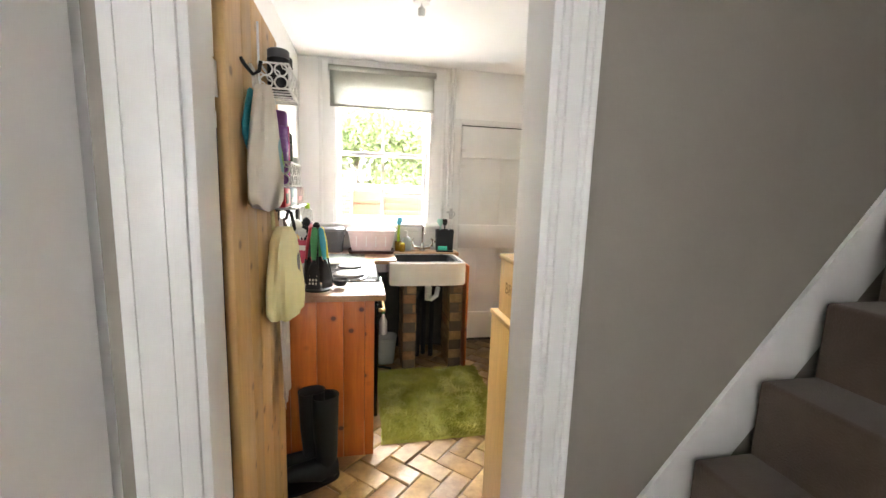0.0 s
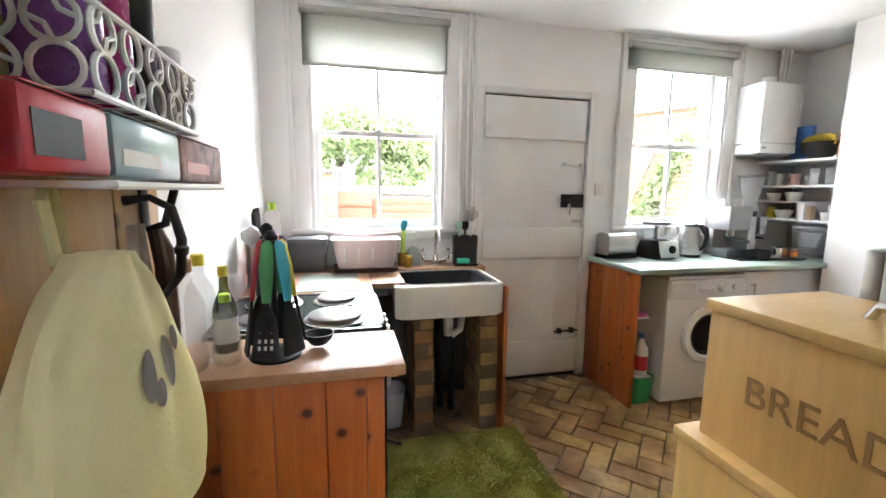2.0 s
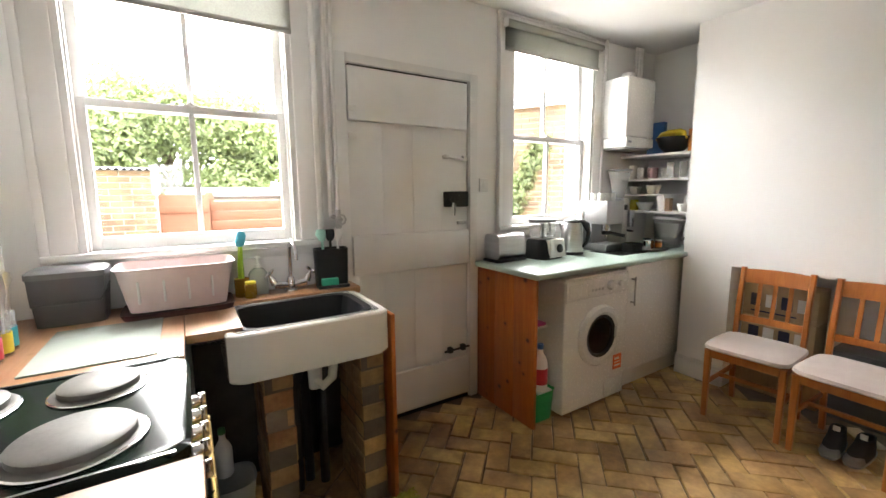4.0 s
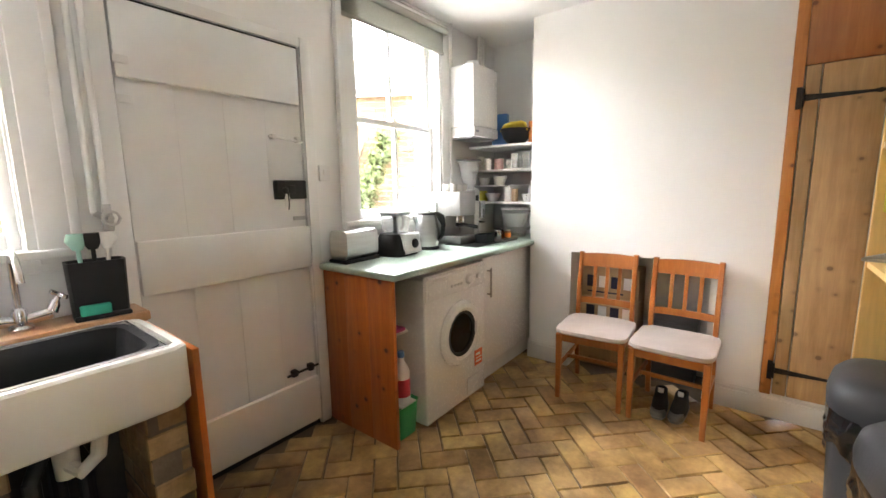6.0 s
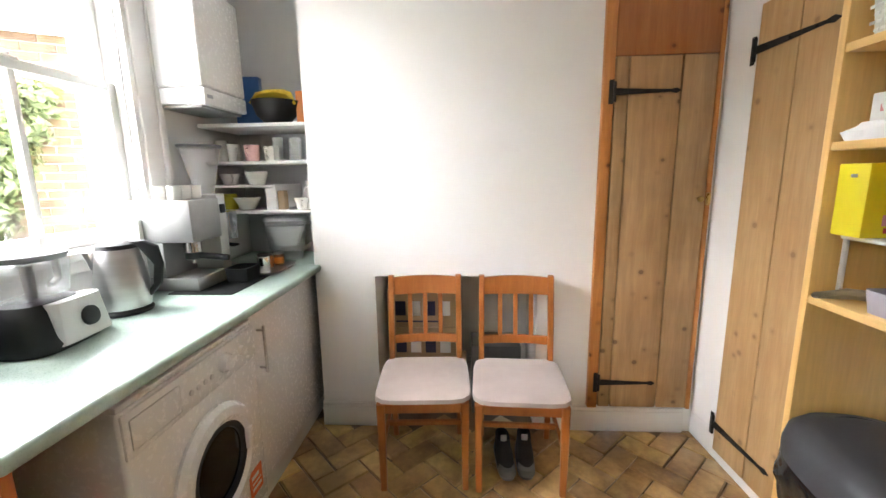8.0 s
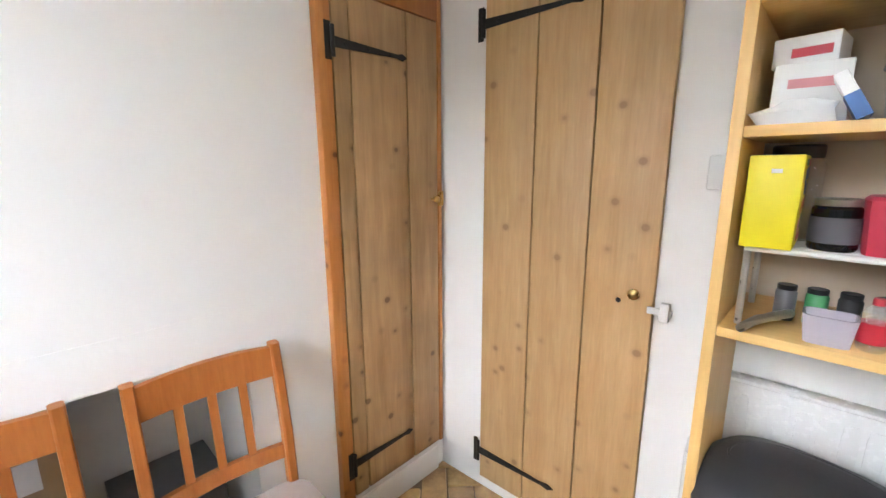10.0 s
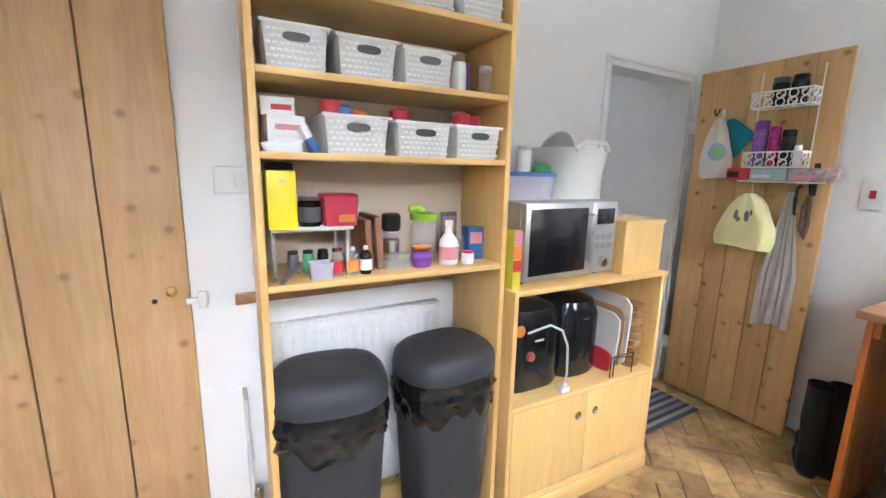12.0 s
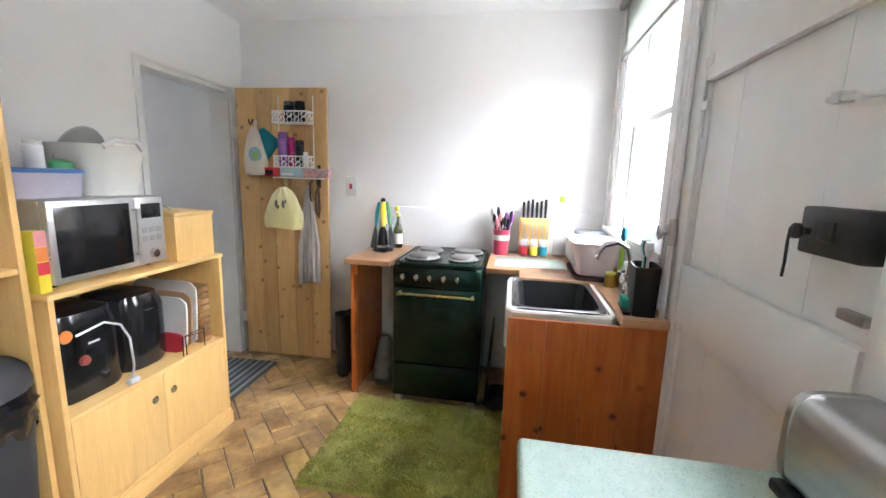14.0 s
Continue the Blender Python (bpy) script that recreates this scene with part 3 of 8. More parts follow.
def strap_hinge(d, x, z, length, y=-0.004, flip=1):
    pts = [(0, -0.016), (length * 0.25, -0.013), (length * 0.85, -0.006), (length * 0.93, -0.012), (length, 0.0), (length * 0.93, 0.012), (length * 0.85, 0.006), (length * 0.25, 0.013), (0, 0.016)]
    h = part("strap_hinge", moved(plate(pts if flip > 0 else [(-a, b) for a, b in pts], 0.0035, "y"), pose(x, y, z)), BLACKM, d, "black iron strap hinge")
    part("hinge_plate", box(x - 0.028 * flip, x - 0.004 * flip, y - 0.001, y + 0.003, z - 0.055, z + 0.055, 0.002), BLACKM, h)
    part("knuckle", tube([(x - 0.002 * flip, y - 0.004, z - 0.045), (x - 0.002 * flip, y - 0.004, z + 0.045)], 0.007, 10), BLACKM, h)
    for k in range(3):
        part("bolt", moved(lathe([(0.006, 0), (0.005, 0.003), (0.001, 0.004)], 8), pose(x + flip * length * (0.15 + 0.3 * k), y, z, 90)), BLACKM, h)


# open kitchen door, seen from its boarded face
kd = plank_door("door_2", "open plank door of waxed pine hung with bags", 0.69, 1.985, (0.23, 0.165, 0.215, 0.19, 0.20), DOORP)
kd.matrix_world = pose(0.203, -0.122, 0.020, 0, 0, 91.0)
part("ledge", box(0.03, 0.66, 0.0262, 0.048, 1.62, 1.74, 0.004), DOORP, kd)
part("ledge", box(0.03, 0.66, 0.0262, 0.048, 0.22, 0.34, 0.004), DOORP, kd)
part("thumb_latch", joined(tube([(0.635, 0.0, 1.39), (0.71, -0.012, 1.385)], 0.006, 8), box(0.615, 0.64, -0.006, -0.0005, 1.30, 1.46, 0.003), tube([(0.627, -0.006, 1.44), (0.627, -0.04, 1.42), (0.627, -0.045, 1.36), (0.627, -0.03, 1.31), (0.627, -0.006, 1.30)], 0.006, 8)), BLACKM, kd, "black iron thumb latch")

for z in (0.28, 1.68):
    part("butt_hinge", joined(tube([(-0.004, 0.030, z - 0.04), (-0.004, 0.030, z + 0.04)], 0.006, 8), box(-0.060, -0.005, 0.018, 0.022, z - 0.04, z + 0.04)), GLOSSW, kd, "white painted butt hinge")
ct = thing("coat", "black coat hung from a peg behind the open door", "coat", 0.085, 0.135, 0.0)
COATM = surf("black_wool", (0.012, 0.012, 0.014), (0.02, 0.02, 0.022), 9, 0.95, bumpy=0.6, fine=160, sheen=0.2)
rings = []
for z, wy, dx in ((0.42, 0.135, 0.040), (0.60, 0.13, 0.043), (1.0, 0.12, 0.040), (1.3, 0.115, 0.038), (1.48, 0.10, 0.034), (1.58, 0.06, 0.026), (1.62, 0.03, 0.02)):
    rings.append([(dx * math.cos(k * 0.19635) * (1 + 0.12 * math.sin(k * 2.1 + z * 3)), wy * math.sin(k * 0.19635) * (1 + 0.05 * math.sin(k * 1.7 + z * 5)), z) for k in range(32)])
part("body", add_ring_skin(bmesh.new(), rings), COATM, ct)
for sy in (-1, 1):
    part("sleeve", tube([(0.02, sy * 0.085, 1.50), (0.035, sy * 0.118, 1.32), (0.038, sy * 0.125, 1.05), (0.034, sy * 0.12, 0.88)], 0.03, 12, radii=[0.03, 0.034, 0.031, 0.027]), COATM, ct)
part("hanging_loop", tube([(-0.02, -0.012, 1.615), (-0.055, 0, 1.67), (-0.02, 0.012, 1.615)], 0.003, 6), COATM, ct)
pg = thing("coat_peg", "black iron peg on the wall behind the door", "hook", 0.0, 0.135, 1.66)
part("peg", tube([(0, 0, 0), (0.03, 0, -0.002), (0.045, 0, 0.012)], 0.005, 8), BLACKM, pg)

part("latch_handle", joined(tube([(0.575, 0.0, 1.345), (0.58, -0.03, 1.35), (0.584, -0.055, 1.335), (0.586, -0.064, 1.29), (0.585, -0.06, 1.24), (0.58, -0.04, 1.21), (0.575, -0.01, 1.20)], 0.006, 10, radii=[0.007, 0.005, 0.006, 0.007, 0.007, 0.005, 0.007]), lathe([(0.003, 1.262), (0.009, 1.27), (0.010, 1.278), (0.004, 1.286)], 12, 0.586, -0.063)), BLACKM, kd, "twisted black iron latch handle")

# pine closet door in the east wall
bm = box(0.0, 0.05, -0.014, 0.03, 0, 2.365, 0.005)
add_box(bm, 0.512, 0.532, -0.010, 0.03, 0, 2.365, 0.004)
pf = structure("closet_frame", bm, FRAMEP, "orange varnished pine frame of the wall closet", "door frame", pose(EX - 0.016, 0.505, 0.145, 0, 0, -90))
part("top_panel", box(0.0505, 0.5115, -0.008, 0.02, 1.765, 2.365, 0.003), wood("varnished_pine_panel", (0.47, 0.19, 0.062), (0.38, 0.13, 0.036), (0.14, 0.04, 0.012), 2, 0.38, 0.9, coat=0.2), pf)
cd = plank_door("door_3", "old stripped pine plank closet door with iron hinges", 0.456, 1.755, (0.14, 0.52, 0.34), OLDP, 0.005)
cd.matrix_world = pose(EX - 0.026, 0.452, 0.152, 0, 0, -90)
strap_hinge(cd, 0.0, 1.60, 0.30)
strap_hinge(cd, 0.0, 0.14, 0.29)
part("knob", moved(lathe([(0.006, 0), (0.006, 0.012), (0.014, 0.022), (0.014, 0.03), (0.006, 0.036)], 14), pose(0.42, -0.001, 1.10, 90)), BRASS, cd, "small brass knob")
part("catch", joined(box(0.4575, 0.472, -0.014, 0.006, 1.07, 1.13, 0.002)), BRASS, cd)

# tall plank door in the south wall
sd = plank_door("door_4", "closed tall plank door of waxed pine", 0.615, 1.96, (0.335, 0.325, 0.34), DARKP, 0.004)
sd.matrix_world = s_place(3.515, 0.028, 0.07, 180)
strap_hinge(sd, 0.0, 1.79, 0.37)
strap_hinge(sd, 0.0, 0.125, 0.34)
part("knob", moved(lathe([(0.007, 0), (0.007, 0.014), (0.016, 0.024), (0.016, 0.034), (0.007, 0.04)], 14), pose(0.565, -0.001, 0.94, 90)), BRASS, sd, "small brass knob")
part("keyhole", moved(lathe([(0.008, 0), (0.007, 0.002)], 10), pose(0.515, -0.001, 0.905, 90)), BLACKM, sd)
part("catch", joined(box(0.60, 0.665, -0.012, 0.0, 0.885, 0.905, 0.003), box(0.635, 0.66, -0.018, 0.0, 0.87, 0.925, 0.003)), GLOSSW, sd, "white painted catch")

# skirting boards
def skirting(x0, y0, x1, y1, h=0.145):
    d = Vector((x1 - x0, y1 - y0, 0))
    bm = box(0, d.length, 0.0, 0.016, 0, h - 0.03, 0.002)
    add_box(bm, 0, d.length, 0.0, 0.011, h - 0.03, h - 0.008, 0.003)
    add_box(bm, 0, d.length, 0.0, 0.006, h - 0.008, h, 0.002)
    structure("baseboard", bm, GLOSSW, "white painted skirting board", "skirting", pose(x0, y0, 0, 0, 0, math.degrees(math.atan2(d.y, d.x))))


skirting(EX, -0.005, EX, 0.775)
skirting(EX, 1.635, EX, 1.955)
p, q = S_FRAME @ Vector((3.735, 0, 0)), S_FRAME @ Vector((3.515, 0, 0))
skirting(p.x, p.y, q.x, q.y)
p, q = S_FRAME @ Vector((2.86, 0, 0)), S_FRAME @ Vector((0.97, 0, 0))
skirting(p.x, p.y, q.x, q.y)
structure("dado_rail", box(1.3, 2.77, 0.0, 0.02, 0.925, 0.965, 0.004), TOPPX, "plain pine batten along the wall", "trim", S_FRAME)
structure("splashback", box(0.0, 0.012, 0.86, NY, 0.905, 1.20, 0.003), WALL, "white painted splashback ledge", "trim")
structure("niche_lintel", box(EX - 0.0015, EX, 0.70, 1.70, 0.905, 0.985), WALL, "filled plaster lintel over the niche", "wall")

# ---- worktops and the sink bay ----
def worktop(name, bm, mat, label):
    return solid(name, bm, mat, label, "worktop")


worktop("worktop", joined(box(0.013, 0.642, 0.875, 1.168, 0.878, 0.912, 0.006)), TOPP, "short pine worktop before the cooker")
wt = thing("worktop", "worn pine worktop running round to the sink", "worktop")
for x0, x1, y0 in ((0.013, 0.612, 1.742), (0.6125, 0.79, 1.935), (0.7905, 1.375, 2.315)):
    part("board", box(x0, x1, y0, NY - 0.003, 0.872, 0.905, 0.005), TOPP, wt)
ep = thing("counter_end", "orange knotty pine boarded end of the counter", "panel", 0.0, 0.0, 0.0)
for i, w in enumerate((0.02, 0.155, 0.29, 0.425, 0.535)):
    nx = (0.155, 0.29, 0.425, 0.535, 0.585)[i]
    part("board", box(w + 0.0008, nx - 0.0008, 0.896, 0.918, 0.0, 0.8775, 0.003), ORANGEP, ep)
part("batten", box(0.03, 0.58, 0.9185, 0.94, 0.80, 0.8775, 0.003), ORANGEP, ep)
sp = thing("sink_end", "orange knotty pine end panel beside the sink", "panel", 1.342, 1.885, 0)
for i in range(4):
    part("board", box(0.0, 0.02, i * 0.152 + 0.0003, (i + 1) * 0.152 - 0.0003, 0, 0.868, 0.003), ORANGEP, sp)
part("capping", box(-0.004, 0.026, 0.44, 0.61, 0.868, 0.874, 0.002), ORANGEP, sp)

sink = thing("butler_sink", "white glazed butler sink on brick piers", "sink", 0.727, 1.872, 0.71)
L, D, H, T = 0.61, 0.445, 0.182, 0.026
bm = loft([(L / 2, D / 2, 0.0, L / 2 - 0.008, D / 2 - 0.008), (L / 2, D / 2, 0.012, L / 2, D / 2), (L / 2, D / 2, H - 0.008, L / 2, D / 2), (L / 2, D / 2, H, L / 2 - 0.006, D / 2 - 0.006), (L / 2, D / 2, H, L / 2 - T, D / 2 - T), (L / 2, D / 2, 0.03, L / 2 - T - 0.008, D / 2 - T - 0.008)], 48, 14)
part("basin", bm, CERAM, sink)
part("waste", tube([(0.34, 0.22, 0.0), (0.34, 0.22, -0.09), (0.34, 0.2, -0.13), (0.36, 0.16, -0.15), (0.40, 0.16, -0.12), (0.42, 0.2, -0.06)], 0.02, 10), GREYW, sink, "white plastic waste trap")
part("trap", joined(lathe([(0.028, -0.17), (0.03, -0.11), (0.03, -0.06), (0.026, -0.055)], 16, 0.34, 0.21)), GREYW, sink)

bowl = thing("washing_up_bowl", "black plastic washing-up bowl standing in the sink", "bowl", 0.727 + 0.30, 2.095, 0.742)
part("tub", loft([(0, 0, 0, 0.215, 0.155), (0, 0, 0.14, 0.24, 0.178), (0, 0, 0.148, 0.262, 0.192), (0, 0, 0.152, 0.262, 0.192), (0, 0, 0.15, 0.236, 0.172), (0, 0, 0.006, 0.21, 0.15)], 40, 7), BLACKP, bowl)
part("rim", tube([(0.262 * (1 if i in (0, 3) else -1), 0.192 * (1 if i < 2 else -1), 0.152) for i in range(4)], 0.004, 6, True), CHROME, bowl)

# brick piers under the sink
SOOT = surf("sooty_mortar", (0.15, 0.115, 0.08), (0.10, 0.075, 0.055), 14, 0.95, bumpy=0.7, fine=90)
BR = [mesh_of("brick", box(-0.054, 0.054, -0.05, 0.05, -0.036, 0.036, 0.004, 1), STOCK)]
REDB = brickish("red_pier_brick", [(0.28, 0.14, 0.075), (0.34, 0.2, 0.1), (0.30, 0.17, 0.09)], 0.9)
BR.append(mesh_of("brick", box(-0.054, 0.054, -0.05, 0.05, -0.036, 0.036, 0.004, 1), REDB))
for x, kind in ((0.895, 1), (1.275, 0)):
    pier = thing("brick_pier", "rough brick pier carrying the sink", "pier", x, 1.985, 0, group="sink piers")
    part("mortar", box(-0.050, 0.050, -0.048, 0.25, 0, 0.709), SOOT, pier)
    for r in range(9):
        for j in range(3):
            piece("brick", BR[kind if r % 4 else 0], pier, pose(0.003 * math.sin(r * 5 + x), 0.104 * j + 0.004 * math.cos(r * 3), 0.0395 + r * 0.0785, 0, 0, 1.5 * math.sin(r * 7)))
structure("sink_back", box(0.62, 1.34, 2.44, 2.46, 0, 0.70), surf("dark_wall", (0.05, 0.045, 0.04), (0.08, 0.07, 0.06), 8, 0.9), "dark board behind the sink piers", "panel")


# ---- cooker ----
ck = thing("cooker", "dark green freestanding electric cooker", "cooker", 0.0, 1.178, 0.0)
CW, CD = 0.548, 0.625
part("body", joined(box(0.03, CD - 0.03, 0.002, CW - 0.002, 0.03, 0.885, 0.004)), GREENE, ck)
part("hob_top", joined(loft([(CD / 2 + 0.01, CW / 2, 0.886, CD / 2 - 0.01, CW / 2), (CD / 2 + 0.01, CW / 2, 0.905, CD / 2 - 0.01, CW / 2), (CD / 2 + 0.01, CW / 2, 0.915, CD / 2 - 0.018, CW / 2 - 0.008), (CD / 2 + 0.01, CW / 2, 0.911, CD / 2 - 0.03, CW / 2 - 0.02)], 40, 12)), GREENE, ck)
for y in (0.012, CW - 0.018):
    part("trim", box(0.03, 0.60, y, y + 0.006, 0.9155, 0.9175), CHROME, ck)
for x, y, r in ((0.19, 0.15, 0.078), (0.44, 0.15, 0.095), (0.19, 0.41, 0.095), (0.44, 0.41, 0.078)):
    hp = part("hotplate", lathe([(r + 0.012, 0.912), (r + 0.014, 0.917), (r + 0.006, 0.920), (r, 0.919), (r, 0.932), (r - 0.006, 0.936), (0.012, 0.936)], 32, x, y), surf("hotplate_cover", (0.21, 0.20, 0.19), (0.16, 0.15, 0.145), 12, 0.5, 0.35, fine=150), ck, "domed steel hotplate cover")
    part("rim", lathe([(r + 0.016, 0.911), (r + 0.018, 0.9145), (r + 0.013, 0.9165), (r + 0.013, 0.911)], 32, x, y, False), CHROME, hp)
part("control_panel", box(CD - 0.0295, CD - 0.004, 0.004, CW - 0.004, 0.765, 0.882, 0.008), GREENE, ck)
for k in range(5):
    kn = part("knob", moved(lathe([(0.019, 0), (0.018, 0.012), (0.014, 0.02)], 16), pose(CD - 0.004, 0.07 + 0.083 * k, 0.825, 0, 90)), CHROME, ck, "chrome control knob")
    part("grip", box(CD + 0.01, CD + 0.03, 0.070 + 0.083 * k, 0.080 + 0.083 * k, 0.806, 0.846, 0.004), CHROME, kn)
od = part("oven_door", box(CD - 0.0295, CD - 0.006, 0.006, CW - 0.006, 0.27, 0.755, 0.008), GREENE, ck)
part("window", box(CD - 0.0055, CD - 0.002, 0.07, CW - 0.07, 0.36, 0.64, 0.002), GREENE, od)
part("handle", joined(tube([(CD + 0.03, 0.04, 0.722), (CD + 0.03, CW - 0.04, 0.722)], 0.007, 10), box(CD - 0.006, CD + 0.036, 0.045, 0.06, 0.712, 0.732, 0.003), box(CD - 0.006, CD + 0.036, CW - 0.06, CW - 0.045, 0.712, 0.732, 0.003)), BRASS, od, "polished brass handle")
part("storage_drawer", box(CD - 0.0295, CD - 0.008, 0.006, CW - 0.006, 0.05, 0.262, 0.006), GREENE, ck)
for y in (0.04, CW - 0.04):
    part("foot", box(CD - 0.07, CD - 0.03, y - 0.02, y + 0.02, 0.0, 0.03, 0.004), STEEL, ck)

tray_ = thing("baking_tray", "black baking tray standing beside the cooker", "tray", 0.36, 1.765, 0.0, 0, "", -3)
part("sheet", joined(box(-0.20, 0.20, -0.002, 0.002, 0.004, 0.46, 0.001), tube([(-0.20, 0.006, 0.006), (0.20, 0.006, 0.006), (0.20, 0.006, 0.46), (-0.20, 0.006, 0.46)], 0.006, 8, True)), BLACKM, tray_)
pan_ = thing("saucepan", "dark saucepan on the floor beside the sink pier", "saucepan", 0.56, 1.86, 0.0, -35)
part("pot", lathe([(0.075, 0), (0.082, 0.006), (0.086, 0.11), (0.089, 0.112), (0.083, 0.11), (0.076, 0.01)], 28), BLACKM, pan_)
part("handle", tube([(0.085, 0, 0.095), (0.15, 0, 0.105), (0.22, 0, 0.108)], 0.009, 10), BLACKP, pan_)

# ---- east run: worktop, washing machine, cupboard ----
gt = thing("worktop", "pale green speckled laminate worktop", "worktop")
part("board", box(2.225, EX + 0.0, 1.914, NY - 0.003, 0.893, 0.928, 0.012, 3), GREENT, gt)
part("board", box(EX + 0.0005, 4.128, 1.952, NY - 0.003, 0.893, 0.928), GREENT, gt)
we = thing("worktop_end", "orange knotty pine end boards of the worktop", "panel", 2.255, 1.96, 0)
for i in range(3):
    part("board", box(0.0, 0.022, i * 0.1785 + 0.0004, (i + 1) * 0.1785 - 0.0004, 0, 0.8925, 0.0015), ORANGEP, we)
wm = thing("washing_machine", "white front-loading washing machine under the worktop", "washing machine", 2.478, 1.945, 0)
part("body", box(0, 0.60, 0.0, 0.50, 0.02, 0.85, 0.012, 3), APPL, wm)
part("top_board", box(0.002, 0.598, 0.003, 0.50, 0.8505, 0.868, 0.004), APPL, wm)
part("control_panel", box(0.004, 0.596, -0.007, 0.003, 0.725, 0.845, 0.006), APPL, wm)
part("detergent_drawer", box(0.02, 0.19, -0.012, -0.0072, 0.745, 0.825, 0.004), APPL, wm)
part("dial", moved(lathe([(0.032, 0), (0.03, 0.012), (0.024, 0.022), (0.02, 0.022)], 24), pose(0.40, -0.0072, 0.79, 90)), APPL, wm)
for k in range(4):
    part("button", moved(lathe([(0.009, 0), (0.008, 0.004)], 12), pose(0.235 + k * 0.032, -0.0072, 0.775, 90)), surf("grey_button", (0.6, 0.6, 0.6)), wm)
part("small_dial", moved(lathe([(0.018, 0), (0.016, 0.014)], 18), pose(0.50, -0.0072, 0.79, 90)), APPL, wm)
dr = part("door_ring", moved(lathe([(0.195, 0), (0.198, 0.012), (0.185, 0.03), (0.155, 0.034), (0.135, 0.022), (0.133, 0.0)], 44, cap=False), pose(0.315, 0.0, 0.475, 90)), APPL, wm)
part("dark_rim", moved(lathe([(0.137, 0.0), (0.137, 0.024), (0.118, 0.02), (0.115, 0.004)], 40, cap=False), pose(0.315, 0.0, 0.475, 90)), BLACKP, dr)
part("glass_bowl", moved(lathe([(0.117, 0.012), (0.10, 0.006), (0.06, -0.02), (0.002, -0.03)], 36), pose(0.315, 0.0, 0.475, 90)), BLACKS, dr, "dark glass porthole")
part("door_handle", box(0.445, 0.475, -0.04, -0.016, 0.44, 0.52, 0.006), APPL, dr)
lb = part("label", box(0.475, 0.56, -0.0035, -0.0005, 0.205, 0.305), surf("orange_label", (0.72, 0.16, 0.06), (0.66, 0.13, 0.05), 10, 0.5), wm, "orange printed energy label")
part("print", joined(box(0.487, 0.548, -0.0042, -0.0036, 0.25, 0.256), box(0.487, 0.535, -0.0042, -0.0036, 0.27, 0.285), box(0.487, 0.548, -0.0042, -0.0036, 0.225, 0.236)), WHITEP, lb)
part("kick_flap", box(0.39, 0.585, -0.004, 0.002, 0.04, 0.15, 0.003), APPL, wm)
for x in (0.05, 0.55):
    part("foot", lathe([(0.02, 0), (0.02, 0.02)], 12, x, 0.05), BLACKP, wm)

cu = thing("base_cupboard", "white base cupboard with a bar handle", "cupboard", 3.11, 1.99, 0)
part("body", box(0.0, 0.95, 0.02, 0.50, 0.12, 0.874, 0.002), WHITEP, cu)
cdoor = part("door", box(0.003, 0.90, 0.0, 0.0195, 0.125, 0.870, 0.003), APPL, cu)
part("handle", joined(tube([(0.075, -0.03, 0.60), (0.075, -0.03, 0.80)], 0.006, 10), tube([(0.075, -0.03, 0.62), (0.075, 0.0, 0.62)], 0.005, 8), tube([(0.075, -0.03, 0.78), (0.075, 0.0, 0.78)], 0.005, 8)), STEEL, cdoor, "brushed steel bar handle")
part("plinth", box(0.0, 0.95, 0.03, 0.046, 0.0, 0.119), GREYW, cu)

# ---- boiler and pipes ----
bo = thing("boiler", "white wall-hung gas boiler", "boiler", 3.445, NY - 0.235, 1.69)
part("case", box(0, 0.345, 0.0, 0.233, 0.085, 0.52, 0.012, 3), APPL, bo)
part("control_flap", box(0.002, 0.343, -0.004, 0.2, 0.012, 0.083, 0.008), APPL, bo)
part("base", box(0.015, 0.33, 0.02, 0.22, 0.0, 0.0118, 0.003), surf("grey_metal", (0.3, 0.3, 0.3), rough=0.5, metal=0.6), bo)
part("flue", lathe([(0.055, 0.5205), (0.055, 0.56), (0.05, 0.575)], 20, 0.17, 0.12), APPL, bo)
part("badge", box(0.02, 0.06, -0.0052, -0.0042, 0.04, 0.055), surf("badge_grey", (0.35, 0.36, 0.4)), bo)
for x, y, z0 in ((3.455, NY - 0.03, 2.21), (3.80, NY - 0.05, 2.0), (3.84, NY - 0.05, 2.0), (3.88, NY - 0.05, 2.0)):
    solid("copper_pipe", tube([(x, y, z0), (x, y, CZ - 0.002)], 0.0125, 10), GREYW, "white painted heating pipe", "pipe", group="boiler pipes")
for x in (1.286, 1.323):
    solid("copper_pipe", tube([(x, NY - 0.03, 0.905 if x > 1.3 else 1.26), (x, NY - 0.03, CZ - 0.002)], 0.011, 10), GLOSSW, "white painted water pipe beside the window", "pipe", group="sink pipes")
vl = thing("stop_valve", "old metal stop valve on the water pipe", "valve", 1.323, NY - 0.03, 1.24)
part("valve_body", joined(lathe([(0.014, -0.05), (0.018, -0.04), (0.018, 0.0), (0.014, 0.03), (0.014, 0.05)], 14), tube([(-0.037, 0, 0.02), (0.0, 0, 0.0)], 0.012, 10), tube([(0, 0, 0), (0, -0.045, 0)], 0.01, 10)), STEEL, vl)
part("wheel", tube([(0.026 * math.cos(a * 0.785), -0.045, 0.026 * math.sin(a * 0.785)) for a in range(8)], 0.005, 8, True), STEEL, vl)

